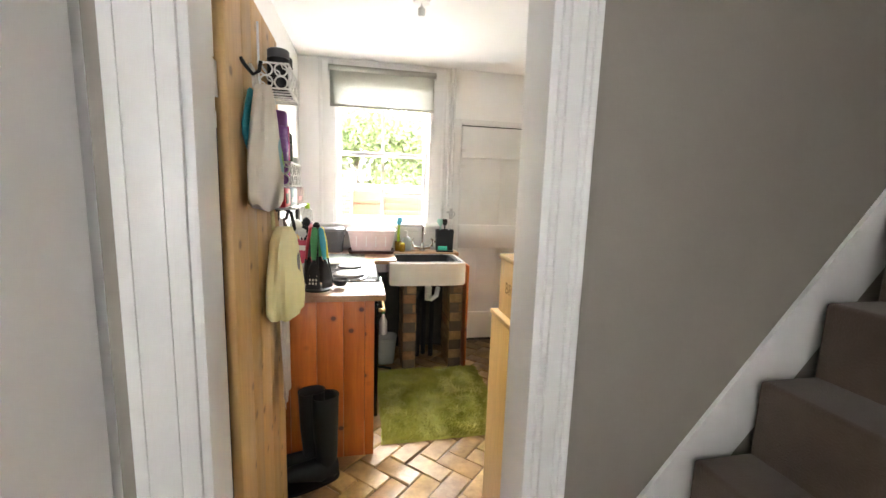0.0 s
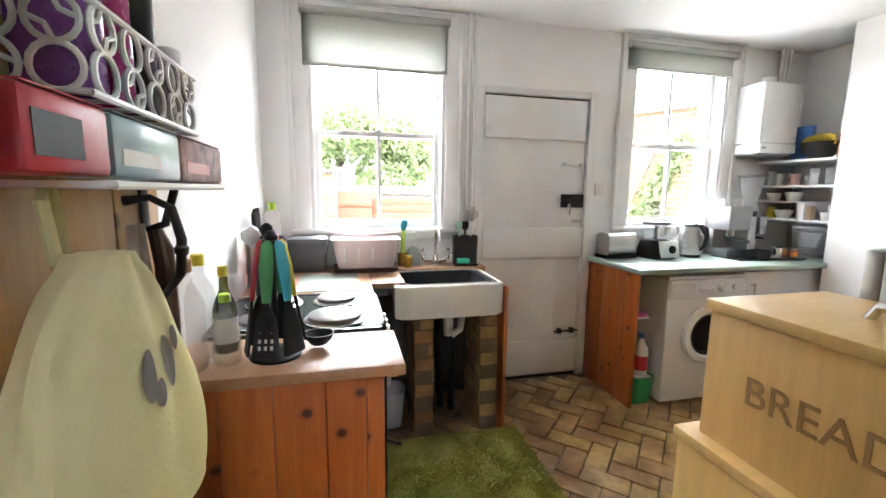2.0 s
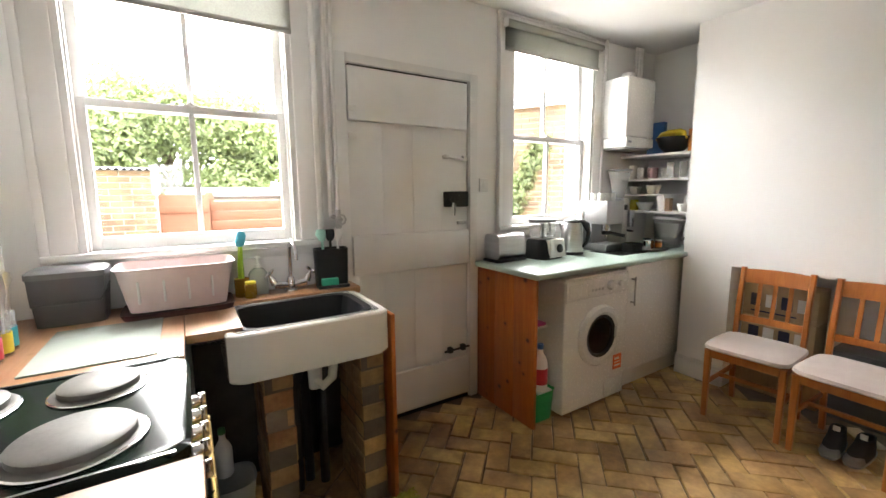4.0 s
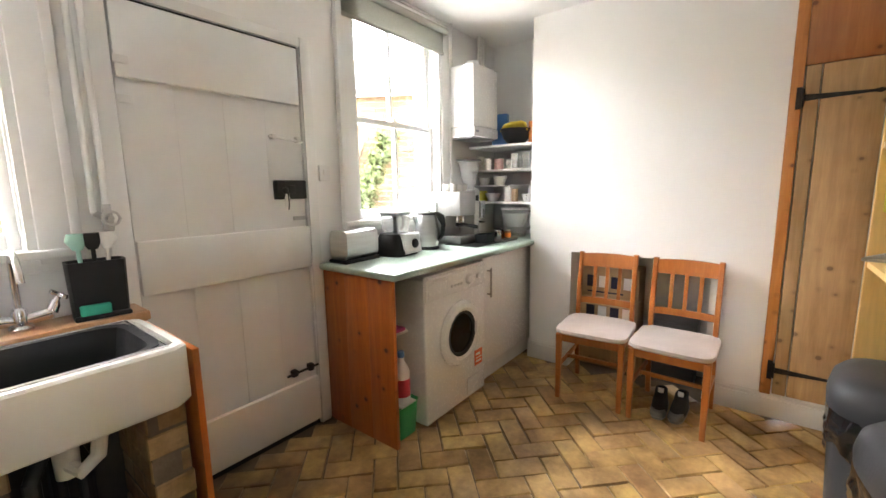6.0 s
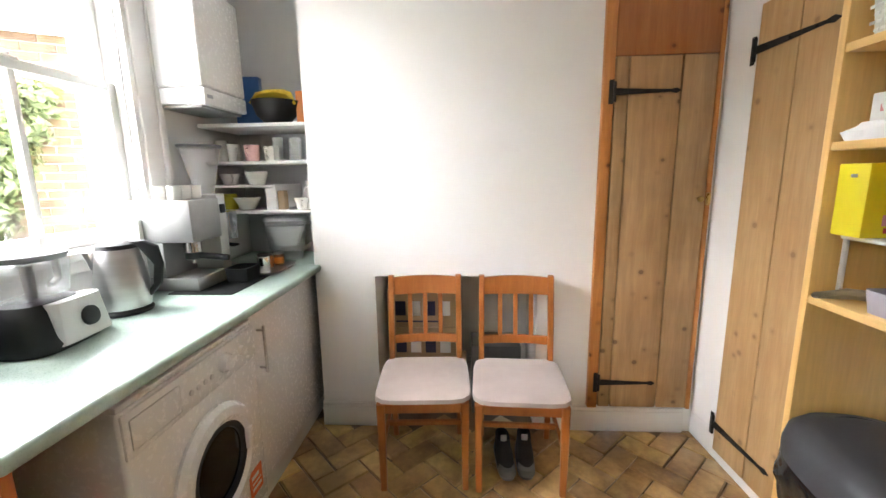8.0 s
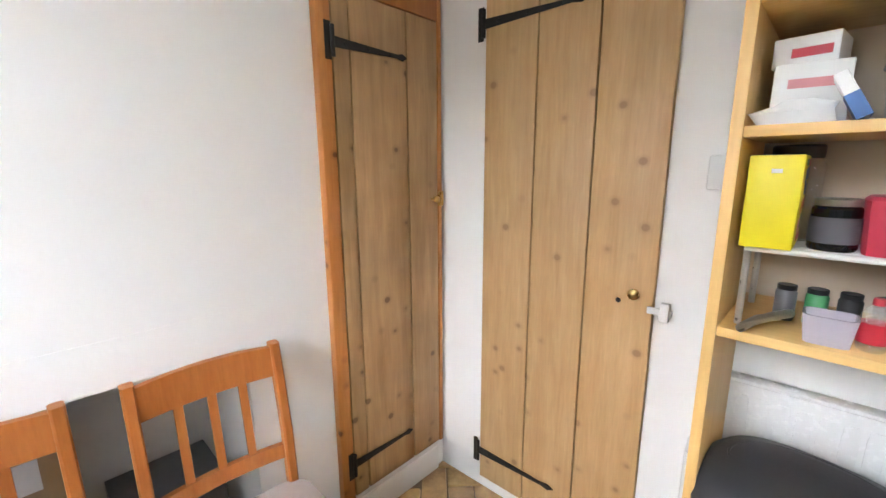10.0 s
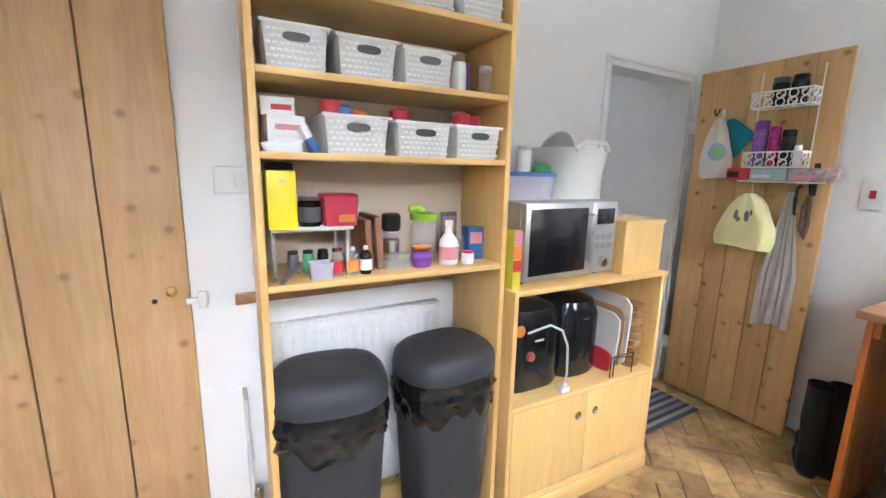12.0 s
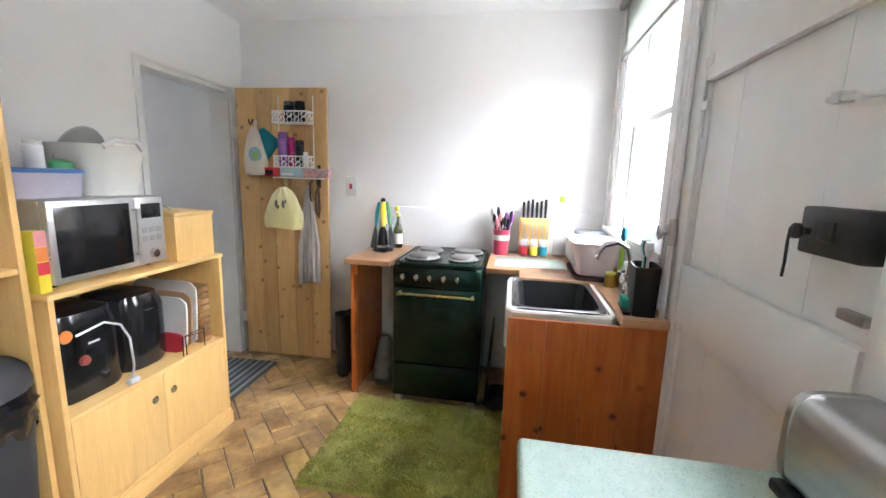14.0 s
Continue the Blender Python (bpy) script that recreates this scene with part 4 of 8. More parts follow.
# ---- alcove shelves ----
for i, (z, x0) in enumerate(((1.655, 3.70), (1.47, 3.735), (1.215, 3.745))):
    structure("alcove_shelf", box(x0 + 0.03, 4.128, 1.952, NY - 0.002, z - 0.018, z, 0.002), GLOSSW, "white painted alcove shelf", "shelf")
structure("alcove_shelf", box(3.78, 4.128, 2.16, NY - 0.002, 1.335, 1.347, 0.002), GLOSSW, "short white half shelf for cups", "shelf")
structure("alcove_shelf_end", box(3.79, 4.128, 2.15, 2.1595, 1.216, 1.347), GLOSSW, "white upright of the half shelf", "shelf")

# ---- chairs ----
def chair(x, y, rz):
    c = thing("dining_chair", "honey-stained wooden chair with a beige padded seat", "chair", x, y, 0, rz, group="pair of chairs")
    w, d = 0.40, 0.40
    for s in (-1, 1):
        part("front_leg", loft([(-d / 2 + 0.02, s * (w / 2 - 0.018), 0, 0.014, 0.014), (-d / 2 + 0.02, s * (w / 2 - 0.018), 0.42, 0.018, 0.018)], 16, 8), CHAIRW, c)
        ys = s * (w / 2 - 0.028)
        prof = [(0.0, 0.222), (0.2, 0.195), (0.42, 0.185), (0.62, 0.20), (0.88, 0.245)]
        part("back_leg", loft([(px, ys, pz, 0.017, 0.014) for pz, px in prof], 16, 8), CHAIRW, c)
        part("side_rail", box(-d / 2 + 0.03, 0.18, s * (w / 2 - 0.018) - 0.009, s * (w / 2 - 0.018) + 0.009, 0.375, 0.425, 0.003), CHAIRW, c)
        part("side_stretcher", box(-d / 2 + 0.03, 0.19, s * (w / 2 - 0.02) - 0.008, s * (w / 2 - 0.02) + 0.008, 0.20, 0.225, 0.003), CHAIRW, c)
    part("front_rail", box(-d / 2 + 0.011, -d / 2 + 0.029, -w / 2 + 0.02, w / 2 - 0.02, 0.375, 0.425, 0.003), CHAIRW, c)
    part("back_rail", box(0.175, 0.193, -w / 2 + 0.03, w / 2 - 0.03, 0.375, 0.425, 0.003), CHAIRW, c)
    part("cross_stretcher", box(-0.02, 0.0, -w / 2 + 0.02, w / 2 - 0.02, 0.205, 0.228, 0.003), CHAIRW, c)
    tilt = lambda z: 0.185 + (z - 0.42) * 0.13
    for z0, z1 in ((0.785, 0.87), (0.535, 0.575)):
        bm = bmesh.new()
        rings = []
        for k in range(9):
            yy = -w / 2 + 0.04 + (w - 0.08) * k / 8
            bow = 0.018 * (1 - (2 * k / 8 - 1) ** 2)
            lift = 0.006 * (1 - (2 * k / 8 - 1) ** 2) if z0 > 0.7 else 0
            rings.append([(tilt(z0) + bow - 0.009, yy, z0), (tilt(z0) + bow + 0.009, yy, z0), (tilt(z1) + bow + 0.009, yy, z1 + lift), (tilt(z1) + bow - 0.009, yy, z1 + lift)])
        part("top_rail" if z0 > 0.7 else "lower_rail", add_ring_skin(bm, rings), CHAIRW, c)
    for k in range(3):
        yy = (k - 1) * 0.078
        bow = 0.016
        part("back_slat", loft([(tilt(0.57) + bow, yy, 0.57, 0.006, 0.0115), (tilt(0.79) + bow, yy, 0.79, 0.006, 0.0115)], 12, 8), CHAIRW, c)
    part("seat", loft([(-0.01, 0, 0.4255, d / 2 - 0.006, w / 2 + 0.004), (-0.012, 0, 0.438, d / 2 + 0.012, w / 2 + 0.012), (-0.012, 0, 0.455, d / 2 + 0.008, w / 2 + 0.008), (-0.01, 0, 0.468, d / 2 - 0.03, w / 2 - 0.03), (-0.01, 0, 0.474, d / 2 - 0.10, w / 2 - 0.10)], 40, 7), SEATC, c)
    return c


chair(3.455, 1.345, 3.5)
chair(3.448, 0.905, -2.0)

# ---- tall beech shelf unit ----
su = thing("shelf_unit", "tall open beech shelf unit full of kitchen things", "shelves", 1.895, 0.008, 0)
SW, SD = 0.81, 0.30
for x in (0.0, SW - 0.02):
    part("side_panel", box(x, x + 0.02, 0, SD, 0, 2.16, 0.002), BEECH, su)
for z in (2.14, 1.872, 1.655, 1.445, 1.082):
    part("shelf", box(0.0205, SW - 0.0205, 0.002, SD - 0.002, z - 0.019, z, 0.002), BEECHX, su)
part("back_rail", box(0.0205, SW - 0.0205, 0.002, 0.012, 0.985, 1.04), BEECHX, su)
part("back_panel", box(0.0205, SW - 0.0205, -0.004, 0.0015, 1.065, 2.14), surf("cream_backing", (0.66, 0.56, 0.44), (0.6, 0.5, 0.39), 2, 0.7), su, "cream backing board")
part("floor_rail", box(0.0205, SW - 0.0205, 0.01, 0.03, 0.0, 0.08), BEECHX, su)

# ---- low beech cabinet ----
ca = thing("beech_cabinet", "low beech cabinet with two doors and an open bay", "cabinet", 1.04, -0.10, 0)
KW, KD = 0.845, 0.455
part("base", joined(box(-0.0, KW - 0.0, 0.0, KD + 0.015, 0.0, 0.075, 0.006), box(0.0, KW, 0.0, KD + 0.005, 0.076, 0.09, 0.004)), BEECHX, ca)
for x in (0.004, KW - 0.024):
    part("side_panel", box(x, x + 0.02, 0.0, KD, 0.0905, 0.965, 0.002), BEECH, ca)
part("top", box(0.0, KW, 0.0, KD + 0.008, 0.9655, 0.985, 0.003), BEECHX, ca)
part("bay_shelf", box(0.0245, KW - 0.0245, 0.0, KD, 0.50, 0.52, 0.002), BEECHX, ca)
part("back_panel", box(0.0245, KW - 0.0245, 0.0, 0.008, 0.0905, 0.965), BEECH, ca)
part("ledge", box(0.0245, KW - 0.0245, KD - 0.02, KD, 0.092, 0.10), BEECHX, ca)
for a, b, k in ((0.026, KW / 2 - 0.0015, 0.375), (KW / 2 + 0.0015, KW - 0.026, 0.475)):
    dd = part("door", box(a, b, KD - 0.018, KD, 0.105, 0.498, 0.002), BEECH, ca)
    part("finger_pull", moved(lathe([(0.017, 0.0), (0.017, 0.003), (0.013, 0.004), (0.012, 0.001)], 20), pose(k, KD, 0.40, -90)), CHROME, dd, "round chrome finger pull")

# ---- bins ----
def bin_(x, y, rz, s=1.0):
    b = thing("rubbish_bin", "dark grey plastic bin with a black bag under its lid", "bin", x, y, 0, rz, group="pair of bins")
    b.scale = (s, s, 1.31)
    part("body", loft([(0, 0, 0.0, 0.13, 0.105), (0, 0, 0.02, 0.136, 0.11), (0, 0, 0.50, 0.168, 0.138), (0, 0, 0.52, 0.168, 0.138)], 40, 3.2), GREYBIN, b)
    bm = bmesh.new()
    rings = []
    for k in range(12):
        z = 0.525 - 0.0098 * k
        ring = []
        for i in range(96):
            a = 2 * math.pi * i / 96
            f = 1.022 + 0.10 * min(1.0, k / 4) * (0.6 * noise.noise(Vector((i * 0.33, k * 0.5, x * 5))) + 0.5 * abs(noise.noise(Vector((i * 0.8 + k * 0.5, k * 0.9, x * 7))))) + 0.022 * math.sin(math.pi * k / 11)
            c, q = math.cos(a), math.sin(a)
            kk = (abs(c) ** 3.2 + abs(q) ** 3.2) ** (-1 / 3.2)
            zz = z + 0.045 * (k / 11) ** 2 * noise.noise(Vector((i * 0.2, 9, x * 3)))
            ring.append(((0.169 - 0.0006 * k) * f * kk * c, (0.139 - 0.0006 * k) * f * kk * q, zz))
        rings.append(ring)
    part("bin_bag", add_ring_skin(bm, rings, cap=False), BAG, b, "shiny black bag folded over the rim")
    part("lid", loft([(0, 0, 0.522, 0.176, 0.146), (0, 0, 0.545, 0.178, 0.148), (0, 0, 0.575, 0.17, 0.14), (0, 0, 0.592, 0.15, 0.122), (0, 0, 0.599, 0.11, 0.09), (0, 0, 0.60, 0.05, 0.04)], 44, 2.8), GREYBIN, b)
    part("lid_flap", tube([(0.128 * math.cos(k * 0.1745), 0.012 + 0.094 * math.sin(k * 0.1745), 0.5945 + 0.0 * k) for k in range(36)], 0.0035, 6, True), GREYBIN, b)
    part("lid_seam", tube([(-0.10, 0.122, 0.577), (-0.05, 0.134, 0.572), (0.05, 0.134, 0.572), (0.10, 0.122, 0.577)], 0.003, 6), BLACKP, b)


BAG = surf("black_bag_film", (0.012, 0.012, 0.014), (0.018, 0.018, 0.02), 12, 0.14, bumpy=0.5, fine=30, coat=0.5)
bin_(2.515, 0.225, 180 - 8, 1.06)
bin_(2.085, 0.21, 180 + 8, 1.06)

# ---- radiator ----
ra = thing("radiator", "white pressed steel panel radiator on the wall", "radiator", 1.98, -0.055, 0.18, SLOPE)
part("panel", box(0, 0.72, 0.0, 0.012, 0, 0.66, 0.004), APPL, ra)
for k in range(17):
    part("flute", loft([(0.04 + k * 0.04, 0.012, 0.03, 0.012, 0.002), (0.04 + k * 0.04, 0.013, 0.06, 0.015, 0.004), (0.04 + k * 0.04, 0.013, 0.60, 0.015, 0.004), (0.04 + k * 0.04, 0.012, 0.63, 0.012, 0.002)], 12, 3), APPL, ra)
part("top_grille", box(0.0, 0.72, -0.03, 0.013, 0.66, 0.67, 0.003), APPL, ra)
part("pipe", tube([(0.78, 0.02, -0.18), (0.78, 0.02, 0.42), (0.78, -0.02, 0.44)], 0.008, 10), GLOSSW, ra)
part("radiator_valve", lathe([(0.013, 0.0), (0.018, 0.01), (0.018, 0.05), (0.012, 0.06)], 14, 0.76, 0.02), CHROME, ra)

# ---- rug and mat ----
def rug():
    r = thing("shag_rug", "lime green shaggy rug before the sink", "rug", 1.03, 1.435, 0.0)
    W, D = 0.79, 0.93
    bm = bmesh.new()
    nx, ny = 46, 56
    g = []
    for j in range(ny + 1):
        row = []
        for i in range(nx + 1):
            x, y = -W / 2 + W * i / nx, -D / 2 + D * j / ny
            e = min(i, nx - i, j, ny - j)
            x += 0.012 * noise.noise(Vector((x * 6, y * 6, 2)))
            y += 0.012 * noise.noise(Vector((x * 6, y * 6, 5)))
            row.append(bm.verts.new((x, y, (0.002 if e == 0 else 0.02 if e > 1 else 0.014) + (0.006 * noise.noise(Vector((x * 30, y * 30, 1))) if e else 0))))
        g.append(row)
    for a, b in zip(g, g[1:]):
        for i in range(nx):
            bm.faces.new((a[i], a[i + 1], b[i + 1], b[i]))
    part("backing", bm, RUG, r)
    verts, faces = [], []
    rnd = random.Random(4)
    for k in range(26000):
        x, y = rnd.uniform(-W / 2, W / 2), rnd.uniform(-D / 2, D / 2)
        a, ln = rnd.uniform(0, 6.283), rnd.uniform(0.014, 0.028)
        flow = noise.noise(Vector((x * 5, y * 5, 8))) * 4
        dx, dy = math.cos(flow) * 0.012 + math.cos(a) * 0.008, math.sin(flow) * 0.012 + math.sin(a) * 0.008
        w = 0.0018
        px, py = -math.sin(a) * w, math.cos(a) * w
        n0 = len(verts)
        verts += [(x - px, y - py, 0.012), (x + px, y + py, 0.012), (x + dx * 0.6, y + dy * 0.6, 0.014 + ln * 0.7), (x + dx, y + dy, 0.012 + ln * 0.85)]
        faces += [(n0, n0 + 1, n0 + 2), (n0, n0 + 2, n0 + 3)]
    me = bpy.data.meshes.new("shag")
    me.from_pydata(verts, [], faces)
    me.materials.append(RUG)
    o = new("shag", me)
    o.parent = r
    tagged(o, "long tufted lime green pile", kind="stuff")


rug()
dm = thing("door_mat", "grey and blue striped woven door mat", "mat", 0.60, -0.02, 0.001, 2)
for k in range(15):
    c = [(0.035, 0.042, 0.05), (0.24, 0.25, 0.25), (0.05, 0.06, 0.075), (0.15, 0.18, 0.21)][k % 4]
    part("stripe", box(-0.29, 0.32, -0.17 + k * 0.026, -0.17 + (k + 1) * 0.026, 0.0, 0.008, 0.002), surf("mat_stripe", c, rough=0.95, bumpy=0.8, fine=220), dm)


# ---- colours for small things ----
def plain(name, c, rough=0.4, metal=0.0, coat=0.0):
    return surf(name, c, tuple(k * 0.88 for k in c), 9, rough, metal, bumpy=0.04, coat=coat)


RED, PINK, YEL = plain("red_plastic", (0.55, 0.03, 0.05)), plain("pink_red_enamel", (0.52, 0.05, 0.10), 0.3), plain("yellow_card", (0.80, 0.68, 0.01), 0.45)
TEAL, LIME, GRN = plain("teal_plastic", (0.03, 0.32, 0.42)), plain("lime_plastic", (0.45, 0.68, 0.06)), plain("green_plastic", (0.06, 0.28, 0.10))
BLUE, ORG, PURP = plain("blue_plastic", (0.05, 0.16, 0.45)), plain("orange_print", (0.75, 0.25, 0.05)), plain("purple_plastic", (0.20, 0.06, 0.30))
YELP, CARD, DARKG = plain("yellow_plastic", (0.72, 0.62, 0.05)), surf("brown_card", (0.42, 0.30, 0.19), (0.36, 0.25, 0.15), 6, 0.85), plain("dark_grey_plastic", (0.10, 0.10, 0.11))
PALEP, CREAM, PINKW = plain("pale_pink_plastic", (0.72, 0.60, 0.59)), surf("cream_cloth", (0.66, 0.62, 0.55), (0.58, 0.53, 0.46), 5, 0.9, bumpy=0.5, fine=120), plain("pink_print", (0.72, 0.3, 0.32))
CLEAR, OILG, GREENG = film("clear_glass", 0.20, (0.86, 0.88, 0.87)), glass("dark_bottle_glass", (0.10, 0.12, 0.03)), surf("green_plate_glass", (0.60, 0.68, 0.63), (0.55, 0.63, 0.58), 5, 0.14, coat=0.3)
CLEARP = film("clear_plastic", 0.20, (0.80, 0.81, 0.82))
LILACP = surf("frosted_lilac_plastic", (0.60, 0.57, 0.66), (0.52, 0.47, 0.56), 6, 0.22, trans=0.2)
LETTER = plain("printed_blue_black", (0.02, 0.02, 0.06))


def bottle(name, label, x, y, z, r, h, mat, cap=None, neck=0.35, lab=None, group="", rz=0.0, capname="cap"):
    b = thing(name, label, "bottle", x, y, z, rz, group)
    s = h * (1 - neck)
    part("body", lathe([(r * 0.9, 0), (r, 0.006), (r, s * 0.85), (r * 0.8, s), (r * 0.38, s + (h - s) * 0.35), (r * 0.34, h * 0.93), (r * 0.34, h * 0.93)], 20), mat, b)
    if cap:
        part(capname, lathe([(r * 0.42, h * 0.90), (r * 0.42, h), (r * 0.36, h + 0.003)], 16), cap, b)
    if lab:
        part("label", lathe([(r + 0.0008, s * 0.2), (r + 0.0008, s * 0.7)], 20, cap=False), lab, b)
    return b


def jar(name, label, x, y, z, r, h, mat, lid, lab=None, group=""):
    b = thing(name, label, "jar", x, y, z, 0, group)
    part("body", lathe([(r * 0.93, 0), (r, 0.005), (r, h * 0.8), (r * 0.85, h * 0.86)], 20), mat, b)
    part("lid", lathe([(r * 0.9, h * 0.861), (r * 0.92, h * 0.98), (r * 0.86, h)], 20), lid, b)
    if lab:
        part("label", lathe([(r + 0.0008, h * 0.15), (r + 0.0008, h * 0.65)], 20, cap=False), lab, b)
    return b


def carton(name, label, x, y, z, w, d, h, mat, rz=0.0, prints=(), cat="box"):
    b = thing(name, label, cat, x, y, z, rz)
    part("carton", box(-w / 2, w / 2, -d / 2, d / 2, 0, h, 0.0025), mat, b)
    for k, (a, c, e, f, m, side) in enumerate(prints):
        if side == "f":
            part("print", box(a * w, c * w, d / 2, d / 2 + 0.0008, e * h, f * h), m, b)
        else:
            part("print", box(w / 2, w / 2 + 0.0008, a * d, c * d, e * h, f * h), m, b)
    return b


def mug(label, x, y, z, r, h, mat, rz=0.0, cat="mug", handle=True, flare=1.0):
    b = thing("mug" if handle else "glass_tumbler" if mat is CLEAR else "bowl", label, cat, x, y, z, rz, "alcove crockery")
    part("cup", lathe([(r * 0.8 / flare, 0), (r * 0.9 / flare, 0.004), (r, h), (r - 0.003, h), (r * 0.85 / flare, 0.008)], 20), mat, b)
    if handle:
        part("handle", tube([(r * 0.92, 0, h * 0.8), (r + 0.02, 0, h * 0.75), (r + 0.024, 0, h * 0.5), (r * 0.9, 0, h * 0.22)], 0.004, 8), mat, b)
    return b


# ---- on the counter before the cooker ----
st = thing("utensil_stand", "carousel of black nylon kitchen tools with coloured handles", "utensils", 0.285, 1.01, 0.912, 0)
part("base", lathe([(0.07, 0), (0.072, 0.006), (0.06, 0.014), (0.012, 0.02), (0.009, 0.03), (0.009, 0.33), (0.017, 0.335), (0.019, 0.345), (0.008, 0.36)], 24), BLACKP, st)
for k, (m, kind) in enumerate(((TEAL, "spatula"), (YELP, "ladle"), (GRN, "spatula"), (DARKG, "spoon"), (RED, "turner"), (GRN, "slotted"))):
    a = k * math.pi / 3 - 0.7
    ca_, sa = math.cos(a), math.sin(a)
    m4 = Matrix(((-sa, ca_, 0, 0), (ca_, sa, 0, 0), (0, 0, 1, 0), (0, 0, 0, 1)))
    hd = part("handle", moved(loft([(0, 0.056, 0.17, 0.012, 0.006), (0, 0.045, 0.26, 0.020, 0.008), (0, 0.032, 0.325, 0.016, 0.007), (0, 0.028, 0.335, 0.006, 0.004)], 12, 2.5), m4), m, st)
    if kind == "ladle":
        bm = joined(tube([(0, 0.058, 0.17), (0, 0.075, 0.08), (0, 0.085, 0.03)], 0.005, 8), lathe([(0.004, 0.005), (0.026, 0.012), (0.040, 0.03), (0.044, 0.045), (0.041, 0.045), (0.03, 0.022), (0.004, 0.012)], 20, 0, 0.125))
    else:
        bm = loft([(0, 0.057, 0.17, 0.006, 0.004), (0, 0.062, 0.12, 0.028, 0.004), (0, 0.075, 0.03, 0.038, 0.003), (0, 0.078, 0.022, 0.036, 0.003)], 16, 3)
    part("tool_head", moved(bm, m4), BLACKP, hd)
    if kind == "slotted":
        for i in range(9):
            part("slot", moved(loft([(-0.016 + 0.016 * (i % 3), 0.0735 + 0.0045 - 0.013 * (i // 3) * 0.35, 0.045 + 0.018 * (i // 3), 0.004, 0.002), (-0.016 + 0.016 * (i % 3), 0.0735 + 0.0035 - 0.013 * (i // 3) * 0.35, 0.055 + 0.018 * (i // 3), 0.004, 0.002)], 8, 2), m4), CREAM, hd)
bottle("oil_bottle", "dark olive oil bottle with a yellow cap", 0.14, 1.075, 0.912, 0.033, 0.25, OILG, YELP, 0.4, CREAM)
bottle("glass_bottle", "clear glass bottle with a cork stopper", 0.085, 0.955, 0.912, 0.04, 0.29, CLEAR, plain("cork", (0.4, 0.25, 0.14), 0.8), 0.3)
bottle("glass_bottle", "clear glass bottle with a yellow cap", 0.085, 1.05, 0.912, 0.04, 0.29, CLEAR, YELP, 0.3, capname="cap")
bottle("glass_bottle", "short clear bottle with a lime lid", 0.165, 0.985, 0.912, 0.036, 0.19, CLEAR, LIME, 0.35)

# ---- between cooker and sink ----
cr = thing("utensil_crock", "pink-red enamel crock full of utensils", "crock", 0.125, 1.81, 0.905)
cr.scale = (0.95, 0.95, 1.2)
part("pot", lathe([(0.05, 0), (0.052, 0.004), (0.062, 0.14), (0.064, 0.145), (0.059, 0.145), (0.05, 0.01)], 24), PINK, cr)
part("label", lathe([(0.0595, 0.085), (0.0622, 0.115)], 24, cap=False), CREAM, cr)
rnd = random.Random(3)
for k in range(16):
    a, t = k * 2.4, 0.018 + 0.034 * ((k * 7) % 10) / 10
    x, y, h = t * math.cos(a), t * math.sin(a), rnd.uniform(0.145, 0.215)
    m = (BLACKP, STEEL, BLACKP, PURP, STEEL, PINKW, BLACKP, STEEL)[k % 8]
    u = part("utensil", tube([(x * 0.5, y * 0.5, 0.02), (x * 1.5, y * 1.5, h)], 0.0045, 8), m, cr)
    part("utensil_head", loft([(x * 1.5, y * 1.5, h, 0.006, 0.004), (x * 1.7, y * 1.7, h + 0.025, 0.030, 0.014), (x * 1.8, y * 1.8, h + 0.05, 0.026, 0.012), (x * 1.85, y * 1.85, h + 0.062, 0.008, 0.004)], 14, 2.2), m, u)
kb = thing("knife_block", "pale wooden block with black-handled knives", "knife block", 0.07, 2.03, 0.905, 4)
kb.scale = (1.0, 1.15, 1.28)
part("block", box(-0.045, 0.045, -0.085, 0.085, 0, 0.20, 0.005), BEECH, kb)
for k in range(6):
    part("knife_handle", loft([(-0.02, -0.065 + 0.026 * k, 0.2005, 0.008, 0.006), (-0.024, -0.065 + 0.026 * k, 0.25 + 0.008 * (k % 3), 0.011, 0.008), (-0.026, -0.065 + 0.026 * k, 0.285 + 0.008 * (k % 3), 0.009, 0.007)], 12, 4), BLACKP, kb)
for k, (m, x, y) in enumerate(((RED, 0.15, 1.965), (YELP, 0.155, 2.03), (TEAL, 0.15, 2.095))):
    j = thing("cutlery_pot", "clear pot of cutlery with a coloured sleeve", "pot", x, y, 0.905, group="cutlery pots")
    j.scale = (1, 1, 1.2)
    part("pot", lathe([(0.026, 0), (0.028, 0.10), (0.026, 0.10), (0.024, 0.004)], 18), CLEARP, j)
    part("sleeve", lathe([(0.0272, 0.01), (0.0285, 0.06)], 18, cap=False), m, j)
    for i in range(4):
        c = math.cos(i * 1.6 + k) * 0.014
        s = math.sin(i * 1.6 + k) * 0.014
        f = part("fork", tube([(c * 0.6, s * 0.6, 0.01), (c * 1.5, s * 1.5, 0.13 + 0.01 * i)], 0.0028, 6), STEEL, j)
        part("head", loft([(c * 1.5, s * 1.5, 0.13 + 0.01 * i, 0.004, 0.003), (c * 1.55, s * 1.55, 0.15 + 0.01 * i, 0.011, 0.003), (c * 1.6, s * 1.6, 0.17 + 0.01 * i, 0.008, 0.003)], 10, 2.5), STEEL, f)
bottle("storage_bottle", "clear bottle with a lime screw lid", 0.095, 2.205, 0.905, 0.044, 0.41, CLEARP, LIME, 0.12, capname="lid")
solid("glass_board", box(0.24, 0.545, 1.79, 2.21, 0.9055, 0.9115, 0.003), GREENG, "frosted pale green glass chopping board", "chopping board")
tb = thing("compost_caddy", "dark grey lidded plastic caddy", "caddy", 0.262, 2.375, 0.905)
tb.scale = (0.95, 1.0, 1.17)
